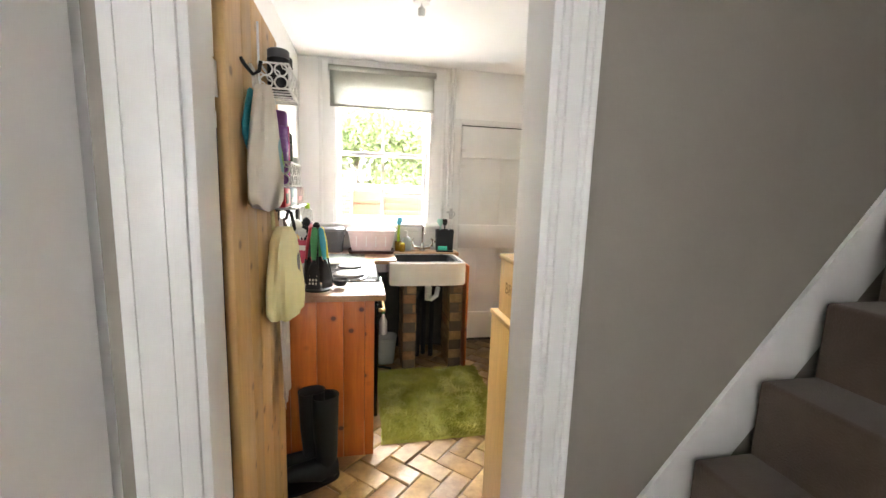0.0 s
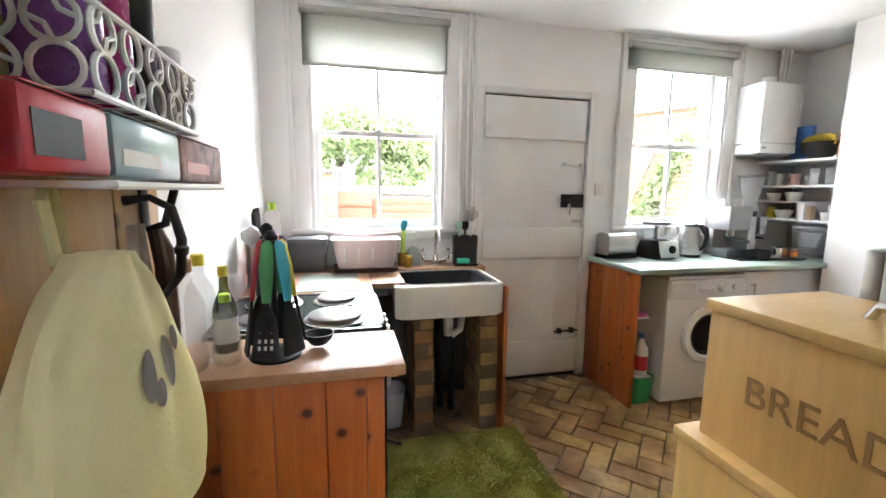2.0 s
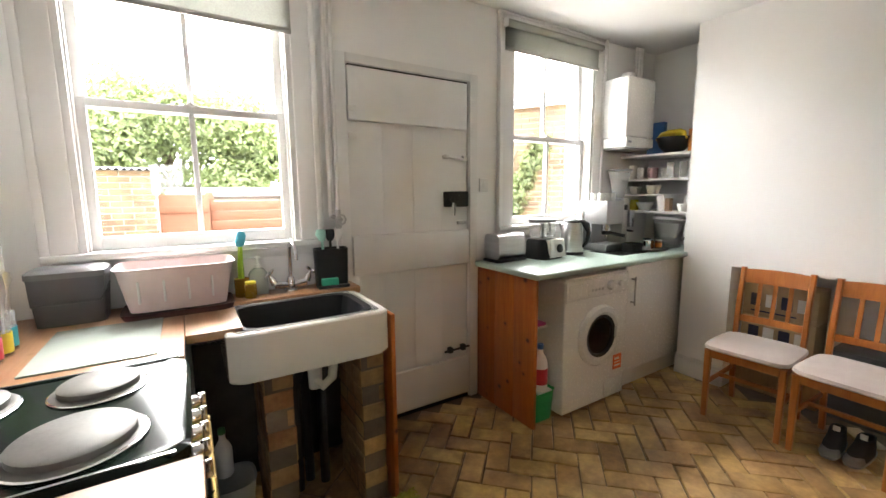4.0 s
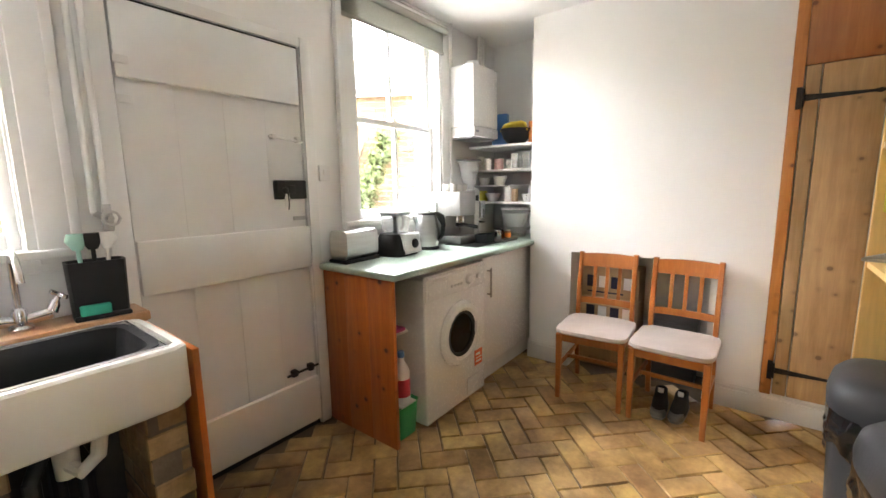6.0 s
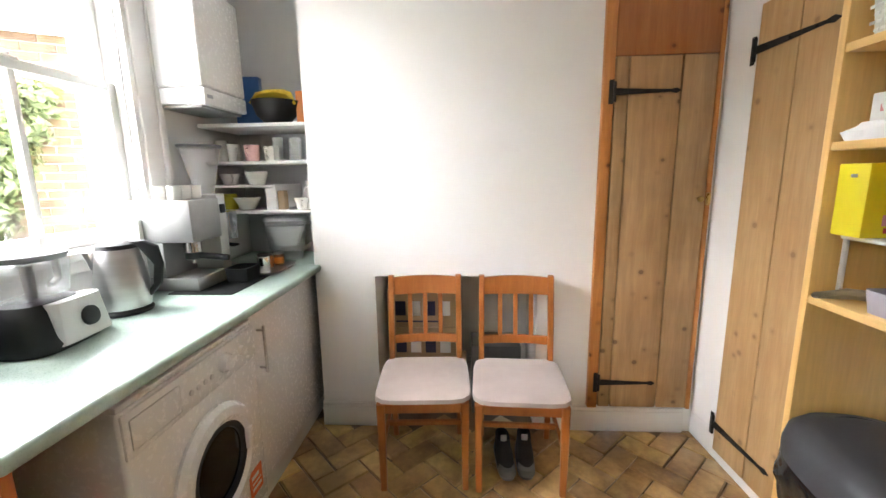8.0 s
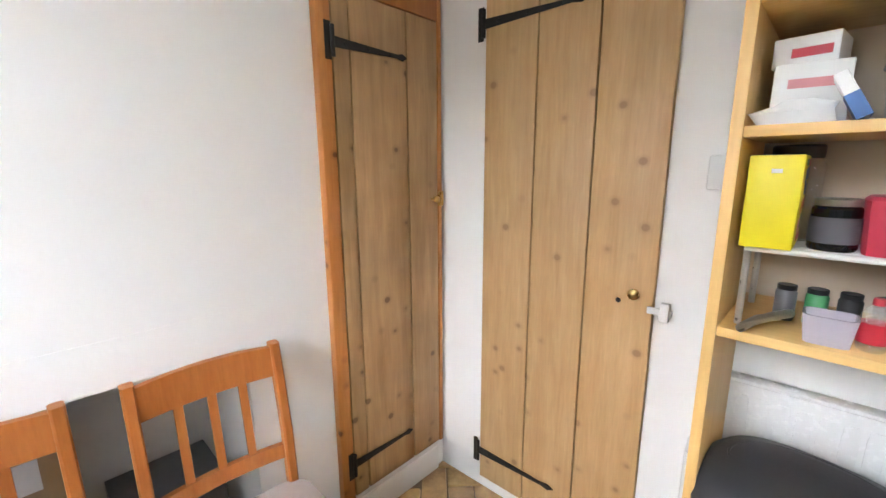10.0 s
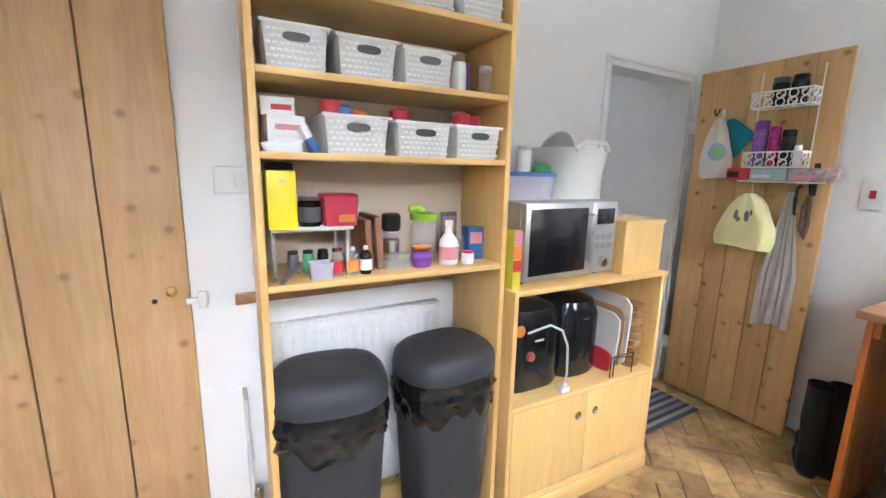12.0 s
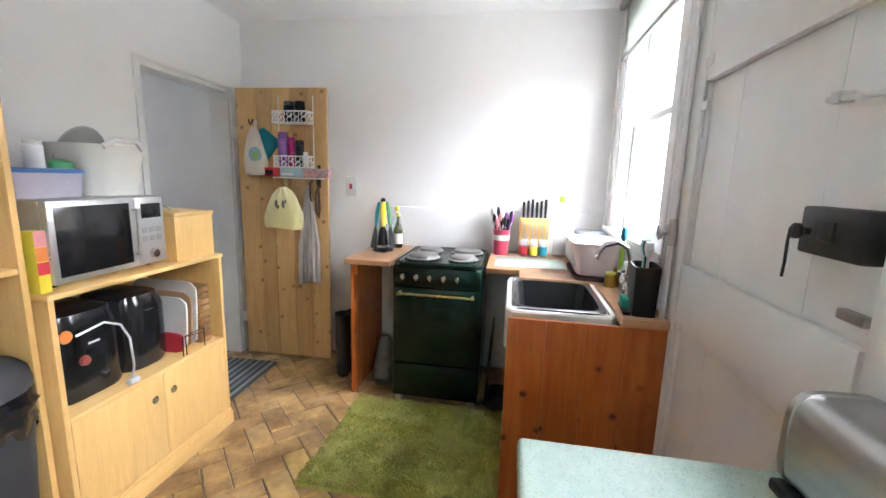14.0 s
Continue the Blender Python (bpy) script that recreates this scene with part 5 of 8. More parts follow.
part("tub", loft([(0, 0, 0, 0.105, 0.075), (0, 0, 0.15, 0.118, 0.088)], 32, 6), DARKG, tb)
part("lid", loft([(0, 0, 0.1505, 0.122, 0.092), (0, 0, 0.168, 0.122, 0.092), (0, 0, 0.176, 0.108, 0.078)], 32, 6), plain("mid_grey_plastic", (0.16, 0.16, 0.17)), tb)
part("handle", tube([(-0.121, -0.02, 0.12), (-0.10, -0.094, 0.075), (0.10, -0.094, 0.075), (0.121, -0.02, 0.12)], 0.004, 8), DARKG, tb)
dk = thing("dish_rack", "pale pink plastic dish drainer on a dark tray", "dish rack", 0.602, 2.335, 0.905)
dk.scale = (1.0, 1.0, 1.3)
part("drip_tray", loft([(0, 0, 0, 0.185, 0.115), (0, 0, 0.018, 0.195, 0.125), (0, 0, 0.012, 0.185, 0.115)], 32, 8), plain("brown_tray", (0.10, 0.045, 0.035)), dk)
bm = loft([(0, 0, 0.02, 0.165, 0.10), (0, 0, 0.14, 0.195, 0.128), (0, 0, 0.152, 0.205, 0.138), (0, 0, 0.152, 0.198, 0.13), (0, 0, 0.14, 0.188, 0.122), (0, 0, 0.028, 0.158, 0.094)], 40, 7)
rk = part("basket", bm, PALEP, dk)
for k in range(4):
    part("slot", box(-0.13 + 0.08 * k, -0.122 + 0.08 * k, -0.125, -0.10, 0.05, 0.115, 0.002), WHITEP, rk)
for k in range(5):
    part("plate_rest", tube([(-0.14 + k * 0.07, -0.08, 0.03), (-0.14 + k * 0.07, -0.08, 0.08), (-0.14 + k * 0.07, 0.08, 0.08), (-0.14 + k * 0.07, 0.08, 0.03)], 0.003, 6), PALEP, rk)
br = thing("dish_brush", "lime and blue dish brush standing in a pot", "brush", 0.842, 2.425, 0.905)
part("pot", lathe([(0.03, 0), (0.032, 0.085), (0.03, 0.085)], 18), plain("amber_liquid", (0.35, 0.2, 0.03), 0.2), br)
part("handle", tube([(0, 0, 0.08), (0.0, 0, 0.16), (0.006, 0, 0.24)], 0.008, 8, radii=[0.014, 0.012, 0.008]), LIME, br)
part("head", moved(loft([(0, 0, -0.035, 0.012, 0.008), (0, 0, -0.02, 0.02, 0.014), (0, 0, 0.02, 0.02, 0.014), (0, 0, 0.035, 0.012, 0.008)], 16, 2.5), pose(0.008, 0, 0.265, 0, 12)), TEAL, br)
sb = thing("soap_bottle", "pale pump bottle of washing-up soap", "bottle", 0.915, 2.435, 0.905)
part("body", loft([(0, 0, 0, 0.042, 0.024), (0, 0, 0.095, 0.042, 0.024), (0, 0, 0.115, 0.03, 0.018), (0, 0, 0.125, 0.014, 0.014)], 24, 4), surf("pale_soap", (0.62, 0.68, 0.64), (0.55, 0.62, 0.6), 4, 0.2, trans=0.3), sb)
part("pump", joined(lathe([(0.014, 0.1255), (0.014, 0.14), (0.006, 0.142), (0.005, 0.17), (0.014, 0.172), (0.012, 0.178)], 14), tube([(0, 0, 0.173), (-0.035, 0, 0.171)], 0.005, 8)), WHITEP, sb)
jar("scrubber_pot", "small amber pot of dish liquid with a yellow top", 0.872, 2.375, 0.905, 0.026, 0.075, plain("amber_pot", (0.4, 0.24, 0.03), 0.25), YELP)
tp = thing("mixer_tap", "chrome mixer tap with two cross heads", "tap", 1.055, 2.405, 0.905)
tp.scale = (1.0, 1.0, 1.32)
part("bridge", joined(lathe([(0.03, 0), (0.03, 0.006), (0.02, 0.012), (0.02, 0.045), (0.014, 0.055)], 18), tube([(-0.075, 0, 0.03), (0, 0, 0.022), (0.075, 0, 0.03)], 0.014, 12)), CHROME, tp)
part("spout", tube([(0, 0, 0.05), (0, 0.004, 0.13), (0, -0.012, 0.17), (0, -0.055, 0.19), (0, -0.11, 0.178), (0, -0.135, 0.15), (0, -0.138, 0.128)], 0.0095, 12), CHROME, tp)
for s in (-1, 1):
    hd = part("tap_head", moved(lathe([(0.016, 0), (0.014, 0.02), (0.008, 0.03), (0.008, 0.04)], 14), pose(0.075 * s, 0, 0.034, 0, 30 * s)), CHROME, tp)
    for k in range(2):
        a = k * math.pi / 2 + 0.4
        part("cross_bar", moved(tube([(-0.026 * math.cos(a), -0.026 * math.sin(a), 0.044), (0.026 * math.cos(a), 0.026 * math.sin(a), 0.044)], 0.006, 8), pose(0.075 * s, 0, 0.034, 0, 30 * s)), CHROME, hd)
cy = thing("sponge_caddy", "black plastic sponge caddy with brushes", "caddy", 1.257, 2.41, 0.905, -6)
cy.scale = (1.1, 1.0, 1.26)
part("box", joined(loft([(0, 0, 0, 0.07, 0.045), (0, 0, 0.155, 0.075, 0.05), (0, 0, 0.155, 0.069, 0.044), (0, 0, 0.05, 0.066, 0.04)], 28, 7)), BLACKP, cy)
part("front_tray", joined(box(-0.07, 0.07, -0.075, -0.046, 0.0, 0.012, 0.004)), BLACKP, cy)
part("sponge", box(-0.055, 0.02, -0.073, -0.047, 0.0125, 0.04, 0.004), plain("green_sponge", (0.05, 0.45, 0.30), 0.95), cy)
for k, (m, x) in enumerate(((plain("mint_brush", (0.4, 0.7, 0.6)), -0.03), (BLACKP, 0.0), (WHITEP, 0.03))):
    u = part("brush_handle", tube([(x, 0, 0.06), (x * 1.2, 0, 0.19)], 0.006, 8), m, cy)
    part("brush_head", loft([(x * 1.2, 0, 0.185, 0.012, 0.01), (x * 1.3, 0, 0.21, 0.026, 0.018), (x * 1.3, 0, 0.23, 0.02, 0.014)], 16, 2.4), m, u)

# ---- under the counters ----
bt = thing("wellington_boot", "black rubber wellington boot leaning on the counter end", "boot", 0.345, 0.735, 0.0, 205, "pair of boots")
RUB = surf("black_rubber", (0.014, 0.015, 0.016), (0.02, 0.021, 0.022), 8, 0.5, bumpy=0.2, fine=60, spec=0.2)
part("shaft", loft([(0, 0, 0.012, 0.045, 0.04), (0.0, 0, 0.05, 0.05, 0.042), (-0.005, 0, 0.12, 0.052, 0.045), (0.0, 0, 0.22, 0.058, 0.055), (0.0, 0, 0.36, 0.064, 0.052), (0.0, 0, 0.37, 0.066, 0.054), (0.0, 0, 0.368, 0.06, 0.048), (0, 0, 0.22, 0.05, 0.047)], 28, 2.4), RUB, bt)
part("foot", moved(loft([(0, 0, -0.05, 0.04, 0.045), (0.0, 0, 0.03, 0.05, 0.045), (-0.012, 0, 0.10, 0.035, 0.046), (-0.02, 0, 0.16, 0.026, 0.045), (-0.024, 0, 0.20, 0.014, 0.03)], 24, 2.6), pose(0, 0, 0.055, 0, 90)), RUB, bt)
part("sole", loft([(0.07, 0, 0.0, 0.135, 0.045), (0.07, 0, 0.013, 0.138, 0.048)], 28, 3), RUB, bt)
bt.scale = (1.0, 1.0, 1.22)
copy_thing(bt, pose(0.275, 0.79, 0.0, 0, 0, 195))
pl = thing("plastic_tub", "pale grey plastic tub under the worktop", "tub", 0.72, 2.12, 0)
part("tub", loft([(0, 0, 0, 0.07, 0.07), (0, 0, 0.22, 0.09, 0.09), (0, 0, 0.225, 0.094, 0.094), (0, 0, 0.22, 0.085, 0.085), (0, 0, 0.02, 0.065, 0.065)], 28, 3), plain("grey_tub", (0.5, 0.52, 0.54)), pl)
bottle("cleaner_bottle", "white cleaning bottle with a green cap", 0.70, 2.15, 0.23, 0.034, 0.2, WHITEP, GRN)
for k in range(3):
    solid("waste_pipe", tube([(1.0 + 0.06 * k, 2.2 + 0.05 * (k % 2), 0.0), (1.0 + 0.06 * k, 2.2 + 0.05 * (k % 2), 0.50), (1.04 + 0.03 * k, 2.25, 0.56)], 0.022, 10), BLACKP, "black plastic waste pipe under the sink", "pipe", group="waste pipes")
bag = thing("carrier_bag", "crumpled pale carrier bag beside the cooker", "bag", 0.36, 1.06, 0.0)
part("film", loft([(0, 0, 0.0, 0.09, 0.07), (0.01, 0, 0.06, 0.11, 0.085), (-0.01, 0.005, 0.18, 0.09, 0.075), (0.0, 0, 0.28, 0.05, 0.05), (0.01, 0, 0.33, 0.02, 0.03)], 26, 2.4), surf("crumpled_film", (0.13, 0.135, 0.14), (0.07, 0.07, 0.08), 14, 0.35, bumpy=0.9, fine=25), bag)
bottle("detergent_bottle", "white detergent bottle beside the washing machine", 2.385, 2.04, 0.19, 0.045, 0.28, WHITEP, BLUE, 0.3, RED)
gb = thing("plastic_basket", "green plastic basket beside the washing machine", "basket", 2.385, 2.06, 0.0)
part("basket", loft([(0, 0, 0, 0.075, 0.06), (0, 0, 0.18, 0.09, 0.07), (0, 0, 0.185, 0.094, 0.074), (0, 0, 0.18, 0.086, 0.066), (0, 0, 0.01, 0.07, 0.055)], 24, 6), plain("bright_green_plastic", (0.03, 0.36, 0.12)), gb)
hk = thing("dustpan", "pink and green dustpan hung on the end board", "dustpan", 2.33, 2.045, 0.60)
part("pan", joined(box(-0.05, 0.05, -0.05, 0.06, 0.0, 0.018, 0.004), box(-0.05, 0.05, 0.055, 0.065, 0.0, 0.06, 0.003)), plain("magenta_plastic", (0.5, 0.05, 0.25)), hk)
part("handle", tube([(0, 0.06, 0.05), (0, 0.10, 0.12), (0, 0.11, 0.18)], 0.01, 8), plain("bright_green_handle", (0.03, 0.4, 0.14)), hk)
solid("shelf_bracket", joined(box(2.278, 2.40, 2.0, 2.12, 0.585, 0.598)), WHITEP, "small white ledge on the end board", "shelf")
solid("shelf_bracket", joined(box(2.33, 2.44, 1.99, 2.09, 0.181, 0.189)), WHITEP, "small white ledge over the basket", "shelf")

# ---- on the green worktop ----
ts = thing("toaster", "long brushed steel toaster on a black base", "toaster", 2.405, 2.395, 0.928, 3)
ts.scale = (0.9, 0.9, 0.95)
part("shell", moved(loft([(0, 0, -0.12, 0.082, 0.076), (0, 0, 0.12, 0.082, 0.076)], 32, 4.5), pose(0, 0, 0.105, 0, 90)), STEEL, ts)
for s in (-1, 1):
    part("end_cap", moved(loft([(0, 0, -0.008, 0.086, 0.079), (0, 0, 0.004, 0.086, 0.079), (0, 0, 0.012, 0.074, 0.067)], 32, 4.5), pose(0.128 * s, 0, 0.105, 0, 90 * s)), STEEL, ts)
part("base", box(-0.145, 0.145, -0.078, 0.078, 0.0, 0.022, 0.006), BLACKP, ts)
for y in (-0.03, 0.03):
    part("slot", box(-0.11, 0.11, y - 0.012, y + 0.012, 0.182, 0.1855, 0.001), BLACKS, ts)
fp = thing("food_processor", "black and silver food processor with a clear bowl", "food processor", 2.70, 2.345, 0.928, 6)
part("base", loft([(0, 0, 0, 0.115, 0.10), (0, 0, 0.02, 0.118, 0.105), (0, 0.01, 0.11, 0.095, 0.085), (0, 0.012, 0.13, 0.085, 0.075), (0, 0.012, 0.134, 0.06, 0.055)], 36, 4), BLACKP, fp)
part("front_panel", loft([(0.03, -0.085, 0.012, 0.095, 0.026), (0.03, -0.068, 0.128, 0.08, 0.03)], 20, 5), plain("silver_plastic", (0.68, 0.68, 0.68), 0.35, 0.15), fp)
part("dial", moved(lathe([(0.03, 0), (0.028, 0.016), (0.022, 0.02)], 20), pose(0.04, -0.098, 0.068, 80)), BLACKP, fp)
part("shaft", lathe([(0.014, 0.1345), (0.014, 0.225), (0.03, 0.235)], 16, 0, 0.01), DARKG, fp)
part("bowl", lathe([(0.07, 0.136), (0.085, 0.15), (0.094, 0.245), (0.091, 0.245), (0.08, 0.152), (0.05, 0.142)], 30, 0, 0.01), CLEARP, fp, "clear plastic bowl")
part("disc", lathe([(0.088, 0.2455), (0.094, 0.255), (0.094, 0.262), (0.03, 0.268)], 30, 0, 0.01), plain("smoke_plastic", (0.25, 0.25, 0.26)), fp)
part("feed_tube", loft([(0.03, 0.03, 0.2685, 0.035, 0.024), (0.03, 0.03, 0.37, 0.037, 0.026)], 20, 3), CLEARP, fp)
part("bowl_handle", tube([(0.09, 0.03, 0.23), (0.135, 0.05, 0.225), (0.137, 0.05, 0.16), (0.086, 0.03, 0.152)], 0.009, 8), DARKG, fp)
kt = thing("kettle", "brushed steel jug kettle with a black handle", "kettle", 2.985, 2.345, 0.928, -60)
part("power_base", lathe([(0.082, 0), (0.085, 0.01), (0.075, 0.02)], 28), BLACKP, kt)
part("jug", lathe([(0.078, 0.0205), (0.082, 0.04), (0.078, 0.12), (0.066, 0.20), (0.06, 0.225)], 30), STEEL, kt)
part("lid", lathe([(0.06, 0.2255), (0.056, 0.24), (0.03, 0.25), (0.012, 0.252)], 26), BLACKP, kt)
part("handle", loft([(0.072, 0, 0.05, 0.014, 0.018), (0.105, 0, 0.09, 0.014, 0.018), (0.115, 0, 0.16, 0.015, 0.018), (0.09, 0, 0.225, 0.03, 0.018), (0.055, 0, 0.246, 0.03, 0.016)], 16, 3), BLACKP, kt)
part("spout", loft([(-0.066, 0, 0.16, 0.012, 0.02), (-0.08, 0, 0.22, 0.014, 0.026)], 14, 2.4), STEEL, kt)
solid("coffee_mat", box(3.18, 3.62, 2.07, 2.34, 0.9285, 0.9325, 0.002), RUB, "thin black rubber coffee mat", "mat")
jar("storage_tin", "slim brushed steel tin with a dark base", 3.12, 2.41, 0.9285, 0.038, 0.15, STEEL, STEEL)
CASE = surf("dull_steel_casing", (0.33, 0.33, 0.33), (0.27, 0.27, 0.27), 6, 0.42, 0.75, bumpy=0.05, fine=120)
es = thing("espresso_machine", "brushed steel espresso machine with cups on top", "coffee machine", 3.32, 2.355, 0.9328)
part("drip_tray", box(-0.11, 0.085, -0.13, 0.12, 0.0, 0.055, 0.006), CASE, es)
part("column", box(-0.11, 0.085, 0.0, 0.12, 0.0555, 0.20, 0.005), CASE, es)
part("head", box(-0.11, 0.085, -0.13, 0.125, 0.2005, 0.37, 0.006), CASE, es)
part("side_column", box(0.0855, 0.15, -0.12, 0.12, 0.0, 0.385, 0.006), plain("silver_casing", (0.5, 0.5, 0.5), 0.42, 0.6), es)
part("gauge", box(0.10, 0.138, -0.124, -0.1195, 0.30, 0.34, 0.003), BLACKP, es)
part("group_head", lathe([(0.034, 0.15), (0.034, 0.2)], 22, -0.02, -0.06), CHROME, es)
pfl = part("portafilter", joined(lathe([(0.03, 0.12), (0.034, 0.149)], 20, -0.02, -0.06), tube([(-0.02, -0.09, 0.135), (0.0, -0.2, 0.12)], 0.013, 12)), BLACKP, es)
part("spout", tube([(-0.02, -0.06, 0.12), (-0.02, -0.06, 0.10)], 0.009, 8), CHROME, pfl)
for y in (-0.02, 0.06):
    part("dark_slot", box(-0.09, -0.03, -0.1285, -0.128, 0.2, 0.201), BLACKP, es)
part("knock_box", loft([(0.10, -0.20, 0.0, 0.06, 0.05), (0.10, -0.20, 0.06, 0.065, 0.055), (0.10, -0.20, 0.06, 0.056, 0.046), (0.10, -0.2, 0.02, 0.05, 0.04)], 20, 7), BLACKP, es)
for k in range(6):
    mug("small white espresso cup upside down on the machine", 3.24 + 0.062 * (k % 3), 2.30 + 0.065 * (k // 3), 1.303, 0.026, 0.055, CERAM, 40 * k, "cup", False)
gr = thing("coffee_grinder", "steel coffee grinder with a clear bean hopper", "grinder", 3.58, 2.37, 0.928)
part("body", loft([(0, 0.02, 0, 0.085, 0.10), (0, 0.02, 0.03, 0.08, 0.095), (0, 0.04, 0.05, 0.055, 0.06), (0, 0.03, 0.24, 0.06, 0.07), (0, 0.03, 0.34, 0.06, 0.07)], 28, 4), STEEL, gr)
part("hopper_collar", lathe([(0.05, 0.3405), (0.05, 0.37), (0.045, 0.375)], 22, 0, 0.03), BLACKP, gr)
part("hopper", lathe([(0.04, 0.3755), (0.05, 0.42), (0.088, 0.60), (0.085, 0.60), (0.047, 0.424), (0.036, 0.38)], 26, 0, 0.03), CLEARP, gr, "clear plastic bean hopper")
part("hopper_lid", lathe([(0.094, 0.6005), (0.097, 0.612), (0.06, 0.616)], 26, 0, 0.03), DARKG, gr)
part("chute", loft([(0, -0.07, 0.17, 0.03, 0.03), (0, -0.06, 0.30, 0.045, 0.04)], 18, 5), CHROME, gr)
part("fork", tube([(-0.02, -0.04, 0.14), (-0.02, -0.1, 0.135), (0.02, -0.1, 0.135), (0.02, -0.04, 0.14)], 0.005, 8), BLACKP, gr)
jg = thing("filter_jug", "clear water filter jug with a white lid", "jug", 3.90, 2.16, 0.928, 8)
part("jug", loft([(0, 0, 0, 0.05, 0.085), (0, 0, 0.10, 0.058, 0.10), (0, 0, 0.22, 0.065, 0.112), (0, 0, 0.22, 0.061, 0.108), (0, 0, 0.006, 0.046, 0.08)], 28, 4), CLEARP, jg)
part("funnel", loft([(0, 0, 0.08, 0.035, 0.06), (0, 0, 0.19, 0.055, 0.10)], 24, 4), surf("frosted_white", (0.7, 0.7, 0.7), rough=0.3, trans=0.3), jg)
part("lid", loft([(0, 0, 0.2205, 0.068, 0.116), (0, 0, 0.236, 0.066, 0.112), (0, 0, 0.245, 0.045, 0.09)], 28, 4), WHITEP, jg)
part("handle", tube([(0, -0.11, 0.21), (0, -0.15, 0.2), (0, -0.152, 0.10), (0, -0.1, 0.06)], 0.011, 10), CLEARP, jg)
tr = thing("coffee_tray", "steel tray of coffee tamper, cups and jars", "tray", 3.62, 2.13, 0.9285)
part("tray", loft([(0, 0, 0, 0.13, 0.085), (0, 0, 0.014, 0.14, 0.095), (0, 0, 0.008, 0.13, 0.085)], 30, 5), STEEL, tr)
jar("tamper", "chrome and black coffee tamper", 3.56, 2.13, 0.9375, 0.03, 0.085, CHROME, BLACKP)
jar("spice_jar", "small amber glass jar", 3.64, 2.15, 0.9375, 0.028, 0.07, plain("amber_glass", (0.25, 0.10, 0.03), 0.2), BLACKP)
jar("spice_jar", "small jar with an orange label", 3.70, 2.12, 0.9375, 0.025, 0.065, plain("brown_jar", (0.2, 0.09, 0.04), 0.3), STEEL, ORG)
carton("socket_box", "white boxed card packet behind the kettle", 3.24, 2.455, 0.9285, 0.10, 0.05, 0.30, WHITEP)

# ---- alcove crockery, fruit ----
Z1, Z2, Z3, Z4 = 1.655, 1.47, 1.347, 1.215
fb = thing("fruit_bowl", "black bowl of bananas on the top shelf", "bowl", 3.86, 2.14, Z1)
part("bowl", lathe([(0.05, 0), (0.06, 0.006), (0.10, 0.05), (0.125, 0.12), (0.12, 0.12), (0.095, 0.055), (0.05, 0.014)], 30), BLACKP, fb)
for k in range(5):
    a = -0.5 + 0.25 * k
    part("banana", moved(tube([(-0.09, 0, 0.10), (-0.05, 0, 0.15), (0.0, 0, 0.165), (0.05, 0, 0.15), (0.09, 0, 0.11)], 0.018, 8, radii=[0.007, 0.017, 0.019, 0.017, 0.006]), pose(0, 0.02 * (k - 2), 0, 0, 0, 60 + 14 * k)), plain("banana_yellow", (0.72, 0.52, 0.03), 0.5), fb)
carton("packet", "blue and yellow food packet on the shelf", 3.93, 2.32, Z1, 0.05, 0.13, 0.26, BLUE, 8, [(-0.4, 0.4, 0.1, 0.5, YELP, "r")], "packet")
carton("carton", "white and orange carton beside the bowl", 3.88, 2.0, Z1, 0.06, 0.06, 0.17, ORG, 0, [(-0.4, 0.4, 0.1, 0.45, WHITEP, "r")])
rnd = random.Random(8)
PNKW = plain("blush_glaze", (0.66, 0.42, 0.42), 0.25)
for y, m, r, h in ((2.45, CERAM, 0.035, 0.11), (2.38, CERAM, 0.034, 0.09), (2.28, PNKW, 0.04, 0.085), (2.20, CERAM, 0.038, 0.08)):
    mug("white and pink glazed mug", 3.83 + rnd.uniform(0, 0.06), y, Z2, r, h, m, rnd.uniform(150, 260))
for k in range(4):
    mug("clear straight glass tumbler", 3.82 + 0.08 * (k % 2), 2.13 - 0.05 * k, Z2, 0.028, 0.12, CLEAR, 0, "glass", False)
mug("white cup with a blue flower", 3.84, 2.42, Z3, 0.052, 0.06, CERAM, 220, "cup", True, 1.3)
mug("white stacked porcelain breakfast bowls", 3.84, 2.27, Z3, 0.058, 0.07, CERAM, 0, "bowl", False, 1.3)
mug("wide white bowl on the lower shelf", 3.85, 2.34, Z4, 0.07, 0.065, CERAM, 0, "bowl", False, 1.6)
jar("lemon_squeezer", "small yellow plastic lemon squeezer", 3.86, 2.44, Z4, 0.035, 0.085, YELP, YELP)
carton("salt_carton", "white and pink salt carton", 3.83, 2.19, Z4, 0.045, 0.05, 0.115, WHITEP, 5, [(-0.45, 0.45, 0.15, 0.6, PINKW, "r")])
carton("salt_carton", "back of the pink printed carton", 3.83, 2.135, Z4, 0.045, 0.045, 0.10, CARD, -6)
mug("small white porcelain teacup", 3.84, 2.03, Z4, 0.042, 0.06, CERAM, 200, "cup", True, 1.3)
mug("tall white jug with a red line", 3.86, 1.985, Z2 - 0.255, 0.03, 0.15, CERAM, 160, "jug")

# ---- wall fittings ----
def wall_plate(name, label, m, w, h, red=False):
    s = thing(name, label, "switch")
    s.matrix_world = m
    part("plate", box(-w / 2, w / 2, -0.012, 0, -h / 2, h / 2, 0.004), WHITEP, s)
    part("rocker", box(-0.012, 0.012, -0.016, -0.0122, -0.02, 0.02, 0.002), RED if red else WHITEP, s)


